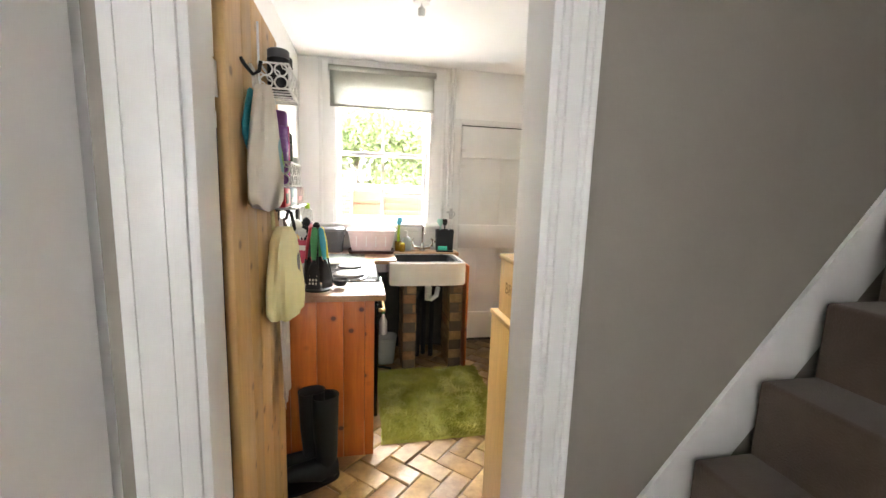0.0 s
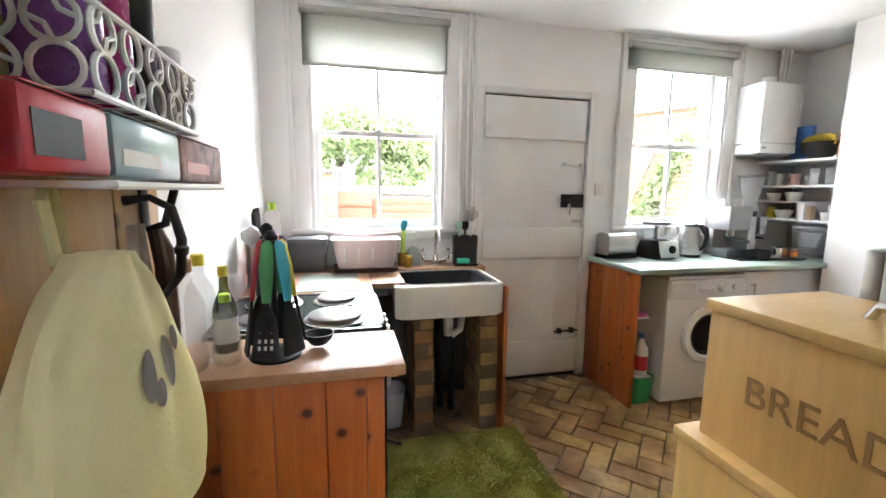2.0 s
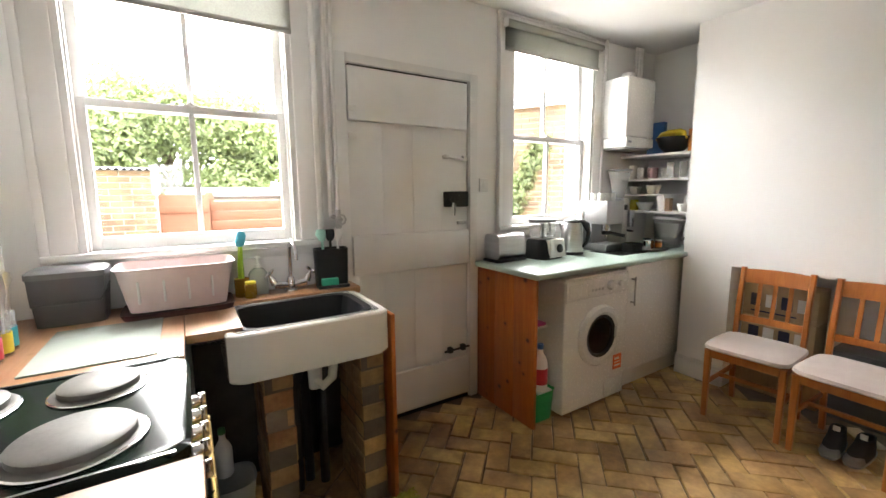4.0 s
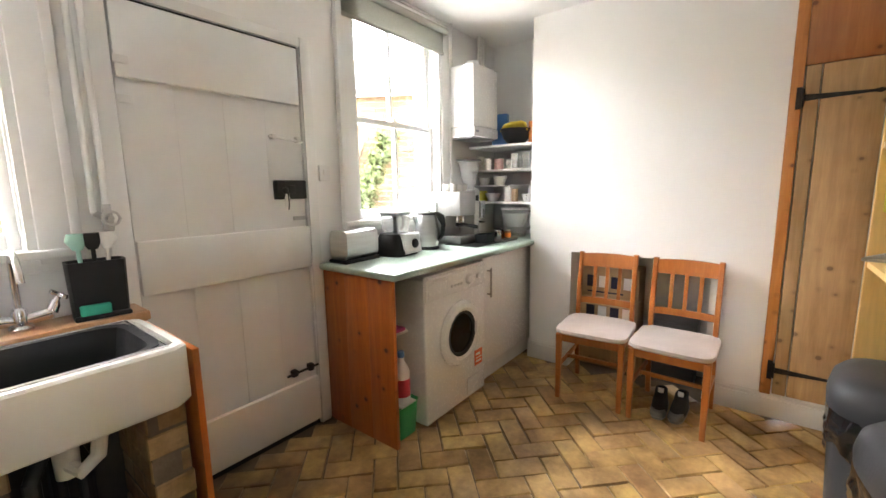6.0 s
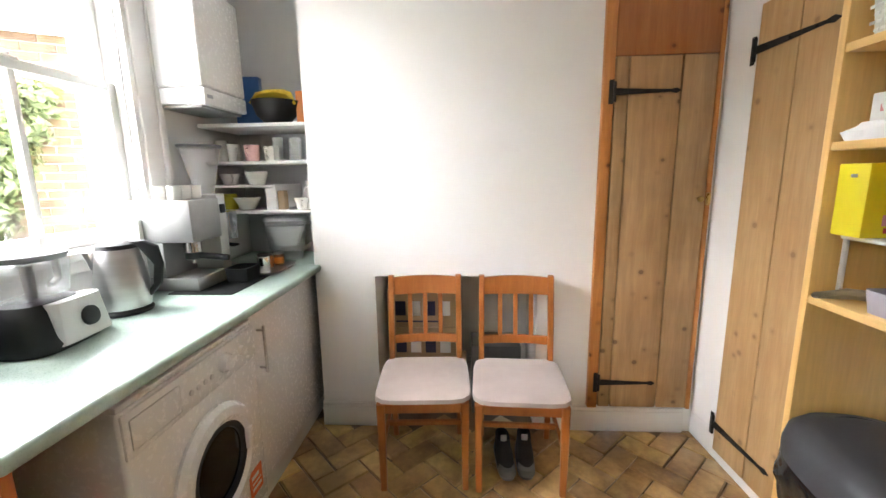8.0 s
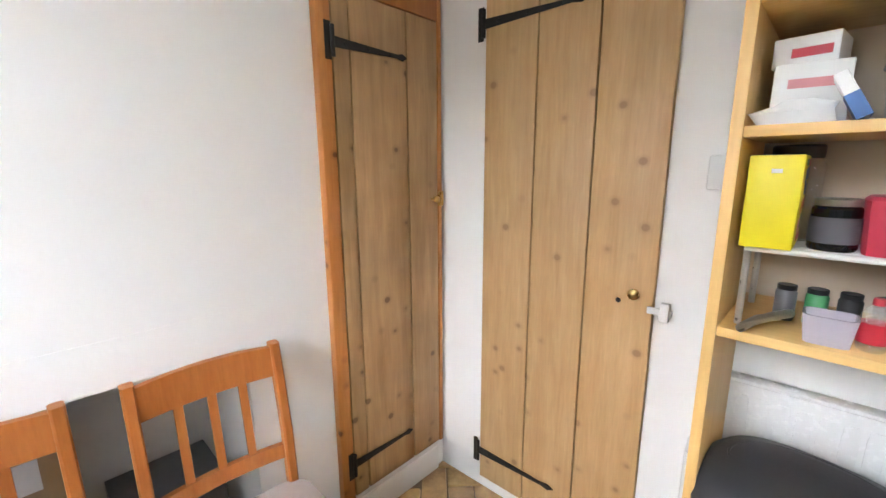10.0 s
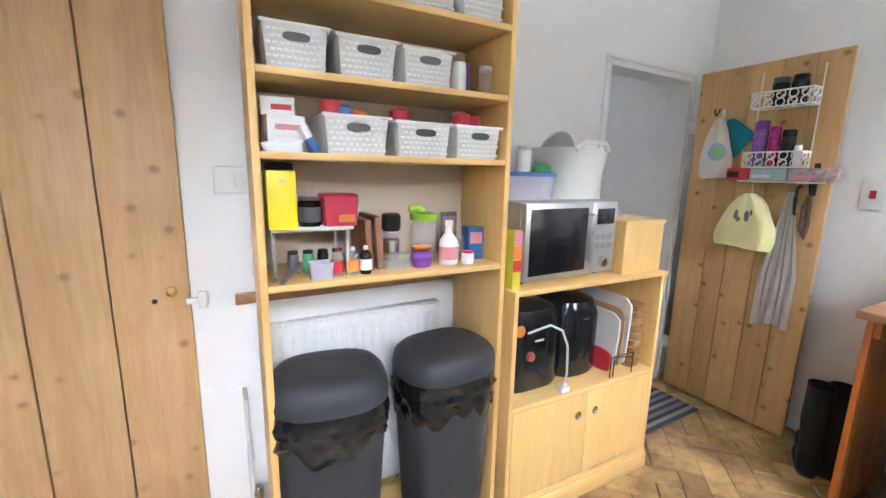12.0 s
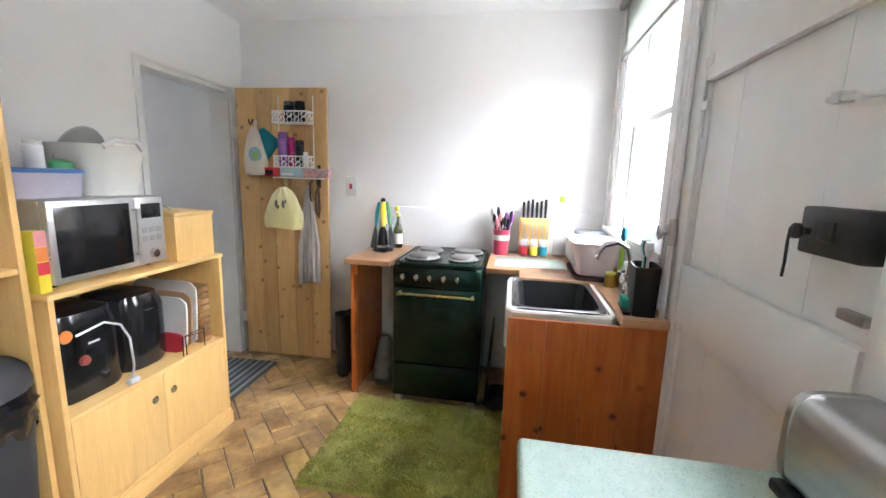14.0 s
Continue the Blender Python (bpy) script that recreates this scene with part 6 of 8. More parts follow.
wall_plate("cooker_switch", "white cooker switch with a red rocker", pose(0.0, 0.668, 1.335, 0, 0, 90), 0.085, 0.145, True)
wall_plate("light_switch", "white double light switch", s_place(2.735, 0.0, 1.36, 180), 0.146, 0.088)
wall_plate("light_switch", "small white switch by the back door", pose(2.30, NY, 1.42), 0.07, 0.085)
pn = thing("pendant_lamp", "white ceiling rose with an empty lampholder", "ceiling lamp", 0.84, 1.22, CZ)
part("ceiling_rose", lathe([(0.045, -0.03), (0.05, -0.012), (0.05, -0.001)], 24), WHITEP, pn)
part("flex", tube([(0, 0, -0.03), (0, 0, -0.05)], 0.003, 8), WHITEP, pn)
part("lampholder", lathe([(0.016, -0.10), (0.02, -0.09), (0.02, -0.06), (0.01, -0.05)], 16), WHITEP, pn)

kt_ = thing("key_tag", "door key with a white plastic tag", "key", DX0 + 0.63, NY - 0.064, 1.325)
part("tag", loft([(0, 0, -0.075, 0.013, 0.002), (0, 0, -0.03, 0.014, 0.002), (0, 0, -0.012, 0.008, 0.002)], 16, 4), WHITEP, kt_)
part("key", tube([(0, 0, 0.005), (0.004, -0.004, -0.02), (0.006, -0.004, -0.06), (0.002, -0.003, -0.09)], 0.003, 8), BLACKM, kt_)

# ---- niche and shoes ----
for k in range(2):
    cb = carton("wine_box", "stacked brown card boxes with dark print", 3.99, 1.40, 0.30 + 0.225 * k, 0.20, 0.40, 0.222, CARD, 0)
    for j in range(4):
        part("print", joined(box(-0.1012, -0.1004, -0.16 + 0.085 * j, -0.10 + 0.085 * j, 0.07, 0.155)), LETTER if j % 2 else WHITEP, cb)
    part("print_line", box(-0.1012, -0.1004, -0.1, 0.15, 0.03, 0.04), LETTER, cb)
solid("wine_crate", box(3.87, 4.09, 1.15, 1.62, 0.0, 0.299, 0.006), OLDP, "low wooden crate in the niche", "crate")
carton("storage_box", "dark box at the back of the niche", 3.98, 0.98, 0.0, 0.22, 0.28, 0.42, DARKG)


def shoe(x, y, rz):
    s = thing("walking_shoe", "black and grey laced walking shoe", "shoe", x, y, 0, rz, "pair of shoes")
    part("sole", loft([(0, 0, 0, 0.135, 0.042), (0, 0, 0.018, 0.14, 0.045)], 28, 3), plain("grey_rubber", (0.25, 0.25, 0.25)), s)
    part("upper", loft([(0, 0, 0.0185, 0.134, 0.042), (0.01, 0, 0.05, 0.122, 0.04), (0.045, 0, 0.075, 0.08, 0.034), (0.06, 0, 0.10, 0.06, 0.033), (0.06, 0, 0.10, 0.05, 0.026), (0.06, 0, 0.06, 0.045, 0.022)], 28, 2.6), plain("black_cloth", (0.025, 0.025, 0.028), 0.8), s)
    part("toe_cap", loft([(-0.09, 0, 0.0185, 0.05, 0.042), (-0.085, 0, 0.042, 0.046, 0.036), (-0.075, 0, 0.052, 0.03, 0.026)], 24, 2.4), plain("grey_suede", (0.2, 0.2, 0.2), 0.9), s)
    for k in range(4):
        part("lace", tube([(-0.045 + 0.02 * k, -0.022, 0.062 + 0.008 * k), (-0.04 + 0.02 * k, 0, 0.07 + 0.008 * k), (-0.045 + 0.02 * k, 0.022, 0.062 + 0.008 * k)], 0.003, 6), WHITEP, s)
    part("tongue_tab", box(0.02, 0.025, -0.015, 0.015, 0.09, 0.125, 0.002), WHITEP, s)


shoe(3.47, 0.965, 4)
shoe(3.48, 0.865, -3)

# ---- things on the tall shelves ----
XL = 1.895
def basket(x0, x1, z, h, label, items):
    """A woven white plastic basket with a hand hole, between x0 and x1 on a shelf."""
    w, d = (x1 - x0) / 2 - 0.004, 0.125
    b = thing("storage_basket", label, "basket", (x0 + x1) / 2, 0.17, z, 0, "white baskets")
    part("shell", loft([(0, 0, 0, w * 0.9, d * 0.92), (0, 0, h, w, d), (0, 0, h, w - 0.004, d - 0.004), (0, 0, 0.004, w * 0.88, d * 0.9)], 36, 9), BASK, b)
    part("rim", tube([(sx * w * 0.985, sy * d * 0.985, h - 0.002) for sx, sy in ((1, 1), (-1, 1), (-1, -1), (1, -1))], 0.005, 8, True), WHITEP, b)
    f = d * (0.92 + 0.08 * 0.72)
    part("hand_hole", moved(loft([(0, 0, 0, 0.034, 0.011), (0, 0, 0.002, 0.034, 0.011)], 20, 3), pose(0, f + 0.0035, h * 0.7, -90 - 4)), DARKG, b, "dark oval hand hole")
    rows = 6
    for r in range(rows):
        for k in range(9):
            zz = h * (0.08 + 0.84 * r / rows)
            if abs(k - 4) < 2 and 0.5 < zz / h < 0.85:
                continue
            yy = d * (0.92 + 0.08 * (zz / h)) + 0.001
            piece("weave", WEAVE, b, pose((k - 4) * w * 0.183 + (0.005 if r % 2 else -0.005), yy, zz + 0.004))
    for k, (m, dx, hh) in enumerate(items):
        part("packet_top", loft([(dx * w, 0.02, 0.01, 0.03, 0.03), (dx * w, 0.02, h + hh, 0.03, 0.03), (dx * w, 0.02, h + hh + 0.008, 0.02, 0.02)], 18, 3), m, b)


BASK = surf("woven_white_plastic", (0.68, 0.67, 0.63), (0.62, 0.61, 0.57), 30, 0.5, bumpy=0.6, fine=140)
WEAVE = mesh_of("weave", box(-0.0065, 0.0065, -0.001, 0.0015, -0.0035, 0.0035, 0.001, 1), WHITEP)
basket(2.49, 2.672, 1.655, 0.112, "white woven plastic basket of packets", [(YELP, -0.3, 0.01)])
basket(2.295, 2.482, 1.655, 0.108, "white woven plastic basket with dark jars", [(DARKG, 0.3, 0.012)])
basket(2.11, 2.288, 1.655, 0.104, "white woven plastic basket of packets", [(ORG, -0.2, 0.005)])
basket(2.318, 2.525, 1.445, 0.108, "white woven plastic basket of bottles and packets", [(RED, 0.55, 0.045), (BLUE, 0.2, 0.03), (ORG, -0.25, 0.022)])
basket(2.112, 2.31, 1.445, 0.104, "white woven plastic basket with a red tub", [(RED, 0.5, 0.04)])
basket(1.921, 2.106, 1.445, 0.104, "white woven plastic basket with a red bag", [(RED, 0.2, 0.045), (RED, -0.3, 0.04)])
for x0, x1 in ((2.30, 2.49), (2.10, 2.29), (1.925, 2.095)):
    basket(x0, x1, 1.872, 0.12, "white woven plastic basket on the upper shelf", [(PURP, 0.2, 0.0)])
for k, (x, m) in enumerate(((2.06, WHITEP), (1.955, CLEARP), (2.01, PURP))):
    jar("storage_jar", "small clear jar with a white lid", x, 0.22 - 0.06 * (k == 2), 1.655, 0.026, 0.10 + 0.015 * (k == 2), m, WHITEP if k < 2 else PURP)
carton("medicine_box", "white card box of packets", 2.615, 0.20, 1.445, 0.10, 0.10, 0.10, WHITEP, 6, [(-0.4, 0.3, 0.6, 0.75, PINKW, "f")])
carton("medicine_box", "small white card box on top", 2.62, 0.17, 1.546, 0.09, 0.09, 0.05, WHITEP, -8, [(-0.4, 0.2, 0.3, 0.6, RED, "f")])
tis = thing("tissue_pack", "crumpled white tissues in an open pack", "tissues", 2.62, 0.285, 1.445)
part("tissue", loft([(0, 0, 0, 0.05, 0.02), (0.01, 0, 0.02, 0.055, 0.022), (-0.01, 0, 0.03, 0.04, 0.012), (0, 0, 0.038, 0.02, 0.006)], 26, 2.2), surf("soft_tissue", (0.78, 0.78, 0.78), rough=0.9, bumpy=0.9, fine=40), tis)
bb = carton("freezer_bags", "blue and orange box lying against the basket", 2.535, 0.24, 1.447, 0.018, 0.17, 0.075, WHITEP, 0)
part("band", box(-0.0096, 0.0096, 0.02, 0.0855, 0.0, 0.04), BLUE, bb)
bb.matrix_world = pose(2.54, 0.22, 1.449, 0, 28, 0)
yb = carton("yellow_box", "bright yellow card packet with cartoon fruit print", 2.635, 0.225, 1.236, 0.075, 0.13, 0.16, YEL, 0)
for ya, yc, za, zb, m in ((-0.055, -0.02, 0.118, 0.140, BLUE), (-0.018, 0.012, 0.112, 0.136, BLUE), (-0.045, -0.005, 0.092, 0.112, BLUE), (-0.062, -0.03, 0.143, 0.154, RED), (-0.02, 0.03, 0.142, 0.153, GRN), (-0.058, -0.025, 0.066, 0.084, RED), (-0.02, 0.02, 0.058, 0.080, ORG), (-0.05, -0.02, 0.030, 0.056, DARKG), (-0.015, 0.025, 0.026, 0.050, PINKW), (-0.06, 0.02, 0.010, 0.022, RED)):
    part("print", box(-0.0382, -0.0376, ya, yc, za, zb), m, yb)
part("seal", box(-0.01, 0.005, 0.0652, 0.0658, 0.13, 0.137), WHITEP, yb)
wr = thing("shelf_riser", "small white wire shelf riser", "rack", 2.55, 0.17, 1.082)
for x in (-0.10, 0.11):
    for y in (-0.08, 0.09):
        part("leg", tube([(x, y, 0), (x, y, 0.145)], 0.006, 8), plain("silver_rod", (0.6, 0.6, 0.6), 0.3, 0.6), wr)
for k in range(9):
    part("wire", tube([(-0.10, -0.08 + 0.021 * k, 0.147), (0.11, -0.08 + 0.021 * k, 0.147)], 0.003, 6), WHITEP, wr)
part("front_bar", tube([(-0.115, 0.095, 0.148), (0.115, 0.095, 0.148)], 0.0055, 8), WHITEP, wr)
jar("coffee_jar", "black tub with a silver lid", 2.55, 0.20, 1.2325, 0.034, 0.09, BLACKS, STEEL, DARKG)
jar("coffee_jar", "tall clear canister with a black lid", 2.62, 0.10, 1.2325, 0.045, 0.185, CLEARP, BLACKP)
lbx = thing("lunch_box", "red plastic lunch box with orange print", "box", 2.462, 0.19, 1.2325)
part("box", loft([(0, 0, 0, 0.05, 0.05), (0, 0, 0.075, 0.056, 0.056), (0, 0, 0.09, 0.056, 0.056), (0, 0, 0.096, 0.05, 0.05)], 28, 6), plain("cherry_plastic", (0.55, 0.04, 0.08)), lbx)
part("print", box(-0.04, 0.01, 0.0525, 0.0545, 0.012, 0.035, 0.0005), ORG, lbx)
for k, (x, m, lab) in enumerate(((2.482, CLEARP, RED), (2.437, CLEARP, ORG), (2.395, BLACKS, WHITEP))):
    bottle("spice_bottle", "small spice bottle with a bright label", x, 0.255, 1.082, 0.0185, 0.085, m, WHITEP if k else RED, 0.2, lab, "spice bottles")
for k in range(4):
    jar("spice_jar", "small dark spice jar under the riser", 2.60 - 0.045 * k, 0.17, 1.082, 0.017, 0.07, (DARKG, GRN, BLACKP, CLEARP)[k], BLACKP, None, "spice jars")
solid("plastic_pot", loft([(0, 0, 0, 0.03, 0.024), (0, 0, 0.05, 0.036, 0.03), (0, 0, 0.05, 0.033, 0.027), (0, 0, 0.004, 0.027, 0.021)], 24, 6), LILACP, "small clear tub of pink sweets", "tub", 2.535, 0.262, 1.082)
solid("garlic_press", tube([(-0.05, 0, 0.012), (0, 0, 0.014), (0.07, 0.02, 0.012), (0.02, 0.03, 0.03), (-0.05, 0.02, 0.026)], 0.008, 8), STEEL, "old steel nutcracker lying on the shelf", "utensil", 2.63, 0.25, 1.082, 60)
for k, x in enumerate((2.368, 2.335)):
    b = solid("chopping_board", box(-0.011, 0.011, -0.09, 0.09, 0.0, 0.165 + 0.01 * k, 0.004), wood("dark_board", (0.26, 0.13, 0.07), (0.2, 0.09, 0.045), knots=0.0), "dark wooden board standing on edge", "chopping board", x, 0.14, 1.082, 0, "", 0, 4)
pm = thing("pepper_mill", "clear pepper mill with a black top", "pepper mill", 2.287, 0.19, 1.104)
part("glass", lathe([(0.024, 0), (0.027, 0.02), (0.023, 0.06), (0.026, 0.10)], 22), CLEARP, pm)
part("cap", lathe([(0.028, 0.1005), (0.032, 0.11), (0.032, 0.15), (0.026, 0.158)], 22), BLACKP, pm)
part("steel_band", lathe([(0.0275, 0.03), (0.0285, 0.07)], 22, cap=False), CHROME, pm)
solid("glass_dish", lathe([(0.05, 0), (0.055, 0.003), (0.066, 0.04), (0.063, 0.04), (0.05, 0.008)], 30), CLEAR, "round clear glass dish", "dish", 2.28, 0.21, 1.0825)
ob_ = solid("spoon_holder", loft([(0, 0, 0, 0.03, 0.025), (0.0, 0, 0.035, 0.04, 0.03), (0, 0, 0.05, 0.032, 0.022), (0, 0, 0.058, 0.012, 0.01)], 24, 2.3), PURP, "purple and orange silicone cup set", "cup", 2.193, 0.235, 1.082)
solid("silicone_cup", loft([(0, 0, 0, 0.026, 0.022), (0, 0, 0.012, 0.034, 0.03)], 22, 2.3), ORG, "orange silicone cup on a purple one", "cup", 2.193, 0.235, 1.141)
gj = bottle("measuring_jug", "clear bottle with a lime lid", 2.15, 0.15, 1.082, 0.045, 0.19, CLEARP, None, 0.25)
part("lid", lathe([(0.047, 0.15), (0.05, 0.155), (0.05, 0.172), (0.03, 0.178)], 20), LIME, gj)
part("spout", tube([(0.0, 0.0, 0.178), (0.03, 0.01, 0.195), (0.06, 0.01, 0.19)], 0.012, 8), LIME, gj)
bottle("cleaner_bottle", "white spray bottle with pink print", 2.085, 0.225, 1.082, 0.034, 0.15, WHITEP, WHITEP, 0.4, PINKW)
jar("sauce_jar", "small white tub with a red lid", 2.02, 0.25, 1.082, 0.022, 0.045, WHITEP, RED)
carton("photo_card", "small printed picture card", 2.02, 0.10, 1.082, 0.075, 0.006, 0.17, DARKG, 8, [(-0.4, 0.4, 0.55, 0.9, plain("photo_brown", (0.35, 0.25, 0.22)), "f")], "card")
carton("tea_box", "blue printed tea box", 1.955, 0.17, 1.082, 0.06, 0.07, 0.12, BLUE, -6, [(-0.4, 0.4, 0.5, 0.85, PINKW, "f")])
mug("clear glass tumbler beside the tea box", 2.03, 0.19, 1.082, 0.026, 0.09, CLEAR, 0, "glass", False)

# ---- on and in the low cabinet ----
mw = thing("microwave", "silver microwave oven with a dark glass door", "microwave", 1.594, 0.105, 0.99, 3.0)
mw.scale = (1.03, 1.0, 1.05)
part("case", box(-0.245, 0.245, -0.19, 0.185, 0.012, 0.295, 0.006), plain("silver_paint", (0.50, 0.50, 0.50), 0.32, 0.7), mw)
md = part("door", box(-0.098, 0.243, 0.1855, 0.215, 0.014, 0.293, 0.006), plain("silver_door", (0.56, 0.56, 0.56), 0.3, 0.7), mw)
part("door_glass", box(-0.066, 0.222, 0.2152, 0.2175, 0.036, 0.272, 0.002), BLACKS, md, "dark glass door window")
part("handle", joined(tube([(-0.082, 0.235, 0.06), (-0.082, 0.238, 0.25)], 0.006, 10), tube([(-0.082, 0.215, 0.065), (-0.082, 0.236, 0.065)], 0.005, 8), tube([(-0.082, 0.215, 0.245), (-0.082, 0.236, 0.245)], 0.005, 8)), STEEL, md)
mp_ = part("control_panel", box(-0.243, -0.1, 0.1855, 0.212, 0.014, 0.293, 0.006), plain("silver_panel", (0.54, 0.54, 0.54), 0.32, 0.7), mw)
part("display", box(-0.225, -0.125, 0.2122, 0.2135, 0.205, 0.265, 0.001), BLACKS, mp_)
part("dial", moved(lathe([(0.022, 0), (0.02, 0.014), (0.016, 0.017)], 20), pose(-0.172, 0.212, 0.055, -90)), CHROME, mp_)
for k in range(6):
    part("button", box(-0.222 + 0.036 * (k % 3), -0.194 + 0.036 * (k % 3), 0.2122, 0.2145, 0.11 + 0.035 * (k // 3), 0.132 + 0.035 * (k // 3), 0.001), plain("grey_button_face", (0.4, 0.4, 0.41)), mp_)
for x in (-0.2, 0.2):
    for y in (-0.15, 0.15):
        part("foot", lathe([(0.012, -0.004), (0.012, 0.012)], 12, x, y), BLACKP, mw)

bn = thing("bread_bin", "beech bread bin lettered on its side", "bread bin", 1.065, 0.02, 0.9855)
part("body", box(0.0, 0.245, 0.0, 0.315, 0.0, 0.212, 0.003), BEECH, bn)
lid = part("lid", box(-0.006, 0.251, -0.006, 0.321, 0.2125, 0.232, 0.004), BEECHX, bn)
part("handle", tube([(0.12, 0.07, 0.232), (0.12, 0.08, 0.25), (0.12, 0.125, 0.256), (0.12, 0.17, 0.25), (0.12, 0.18, 0.232)], 0.007, 10), CHROME, lid, "chrome lid handle")
fc = bpy.data.curves.new("lettering", "FONT")
fc.body, fc.size, fc.align_x, fc.align_y, fc.extrude = "BREAD", 0.062, "CENTER", "CENTER", 0.0006
fo = bpy.data.objects.new("lettering", fc)
fm = bpy.data.meshes.new_from_object(fo)
fm.materials.append(plain("burnt_lettering", (0.40, 0.23, 0.085), 0.7))
lt = new("lettering", fm)
lt.parent = bn
lt.matrix_basis = pose(-0.0008, 0.15, 0.108, 90, 0, -90)
tagged(lt, "burnt-in lettering")

lb_ = thing("storage_box", "clear plastic box of papers with a blue lid", "box", 1.70, 0.10, 1.2855, 4)
part("box", loft([(0, 0, 0, 0.12, 0.10), (0, 0, 0.105, 0.128, 0.108)], 32, 7), LILACP, lb_)
part("lid", loft([(0, 0, 0.1055, 0.133, 0.113), (0, 0, 0.118, 0.133, 0.113), (0, 0, 0.122, 0.12, 0.10)], 32, 7), BLUE, lb_)
bk = thing("laundry_tub", "white flexible plastic tub with handles", "tub", 1.43, 0.08, 1.2855)
part("tub", loft([(0, 0, 0, 0.12, 0.12), (0, 0, 0.20, 0.155, 0.15), (0, 0, 0.225, 0.162, 0.157), (0, 0, 0.225, 0.155, 0.15), (0, 0, 0.01, 0.115, 0.115)], 36, 3), surf("soft_white_plastic", (0.72, 0.71, 0.66), (0.66, 0.65, 0.6), 4, 0.45), bk)
part("handle", tube([(-0.09, 0.15, 0.215), (-0.05, 0.165, 0.245), (0.05, 0.165, 0.245), (0.09, 0.15, 0.215)], 0.012, 10), WHITEP, bk)
part("tray", moved(lathe([(0.13, 0), (0.135, 0.006), (0.02, 0.008)], 30), pose(0.02, -0.04, 0.17, 75, 0, 10)), plain("grey_tray", (0.45, 0.45, 0.43), 0.4, 0.4), bk)
jar("trigger_spray", "white trigger spray bottle", 1.70, 0.13, 1.4085, 0.03, 0.10, WHITEP, WHITEP)
jar("small_jar", "dark glass jar with a blue lid", 1.80, 0.12, 1.4085, 0.02, 0.045, BLACKS, BLUE)
solid("scourer", loft([(0, 0, 0, 0.04, 0.03), (0, 0, 0.02, 0.042, 0.03), (0.01, 0, 0.035, 0.02, 0.015)], 20, 2.3), GRN, "green scouring cloth on the box lid", "cloth", 1.63, 0.16, 1.4085)
carton("cereal_box", "pink, orange and yellow food packet", 1.858, 0.30, 0.9855, 0.04, 0.05, 0.215, YELP, 5, [(-0.49, 0.49, 0.75, 1.0, PINKW, "f"), (-0.49, 0.49, 0.52, 0.74, ORG, "f"), (-0.49, 0.49, 0.3, 0.5, RED, "f")], "packet")

fr = thing("air_fryer", "glossy black deep fryer with an orange light", "fryer", 1.69, 0.13, 0.5205)
fr.scale = (1.1, 1.1, 1.14)
part("body", loft([(0, 0, 0, 0.13, 0.13), (0, 0, 0.02, 0.135, 0.14), (0, 0, 0.25, 0.13, 0.14), (0, 0, 0.30, 0.115, 0.125), (0, 0, 0.315, 0.08, 0.09)], 36, 4), BLACKS, fr)
part("knob", moved(lathe([(0.018, 0), (0.015, 0.012)], 16), pose(0.04, 0.14, 0.14, -90)), plain("dull_red", (0.4, 0.08, 0.05)), fr)
part("light", moved(lathe([(0.022, 0), (0.02, 0.006)], 16), pose(0.09, 0.138, 0.24, -90)), ORG, fr)
part("badge", box(-0.02, 0.02, 0.1385, 0.142, 0.19, 0.197), WHITEP, fr)
bm_ = thing("bread_maker", "rounded glossy black bread maker", "bread maker", 1.425, 0.12, 0.5205)
bm_.scale = (1.1, 1.1, 1.14)
part("body", loft([(0, 0, 0, 0.11, 0.13), (0, 0, 0.02, 0.12, 0.14), (0, 0, 0.24, 0.12, 0.14), (0, 0, 0.295, 0.10, 0.12), (0, 0, 0.31, 0.05, 0.07)], 36, 3), BLACKS, bm_)
part("lid_seam", tube([(0.121 * math.cos(a), 0.141 * math.sin(a), 0.235) for a in [k * 0.2618 for k in range(24)]], 0.002, 6, True), DARKG, bm_)
solid("power_cable", tube([(1.60, 0.34, 0.525), (1.585, 0.342, 0.60), (1.59, 0.34, 0.72), (1.62, 0.335, 0.79), (1.68, 0.33, 0.82), (1.78, 0.32, 0.80)], 0.0045, 8), WHITEP, "white power cable hung over the fryer", "cable")
solid("plug", joined(box(1.57, 0.0 + 1.615, 0.325, 0.352, 0.5205, 0.545, 0.005), box(1.58, 1.60, 0.335, 0.345, 0.545, 0.56, 0.003)), WHITEP, "white plug lying on the bay shelf", "plug")
for k, (x, m, h, y1) in enumerate(((1.20, WHITEP, 0.335, 0.33), (1.235, plain("tan_board", (0.45, 0.27, 0.13)), 0.29, 0.32), (1.265, WHITEP, 0.27, 0.33), (1.295, RED, 0.10, 0.31))):
    cb = thing("chopping_board", "chopping board or tray standing on edge", "chopping board", x, 0.10, 0.5205, 0, "boards in the bay", 0, -4)
    part("board", moved(loft([(0, 0, -0.005, h / 2, 0.19), (0, 0, 0.005, h / 2, 0.19)], 32, 8), pose(0, 0.02, h / 2, 0, 90)), m, cb)
    if k == 0:
        for j in range(12):
            part("check", box(-0.0062, -0.0052, 0.195 + 0.006 * (j % 2) - 0.02, 0.201 + 0.006 * (j % 2) - 0.02, 0.06 + 0.014 * j, 0.073 + 0.014 * j), BLACKP, cb)
wk = thing("wicker_box", "brown woven wicker box in the bay", "basket", 1.125, 0.12, 0.5205)
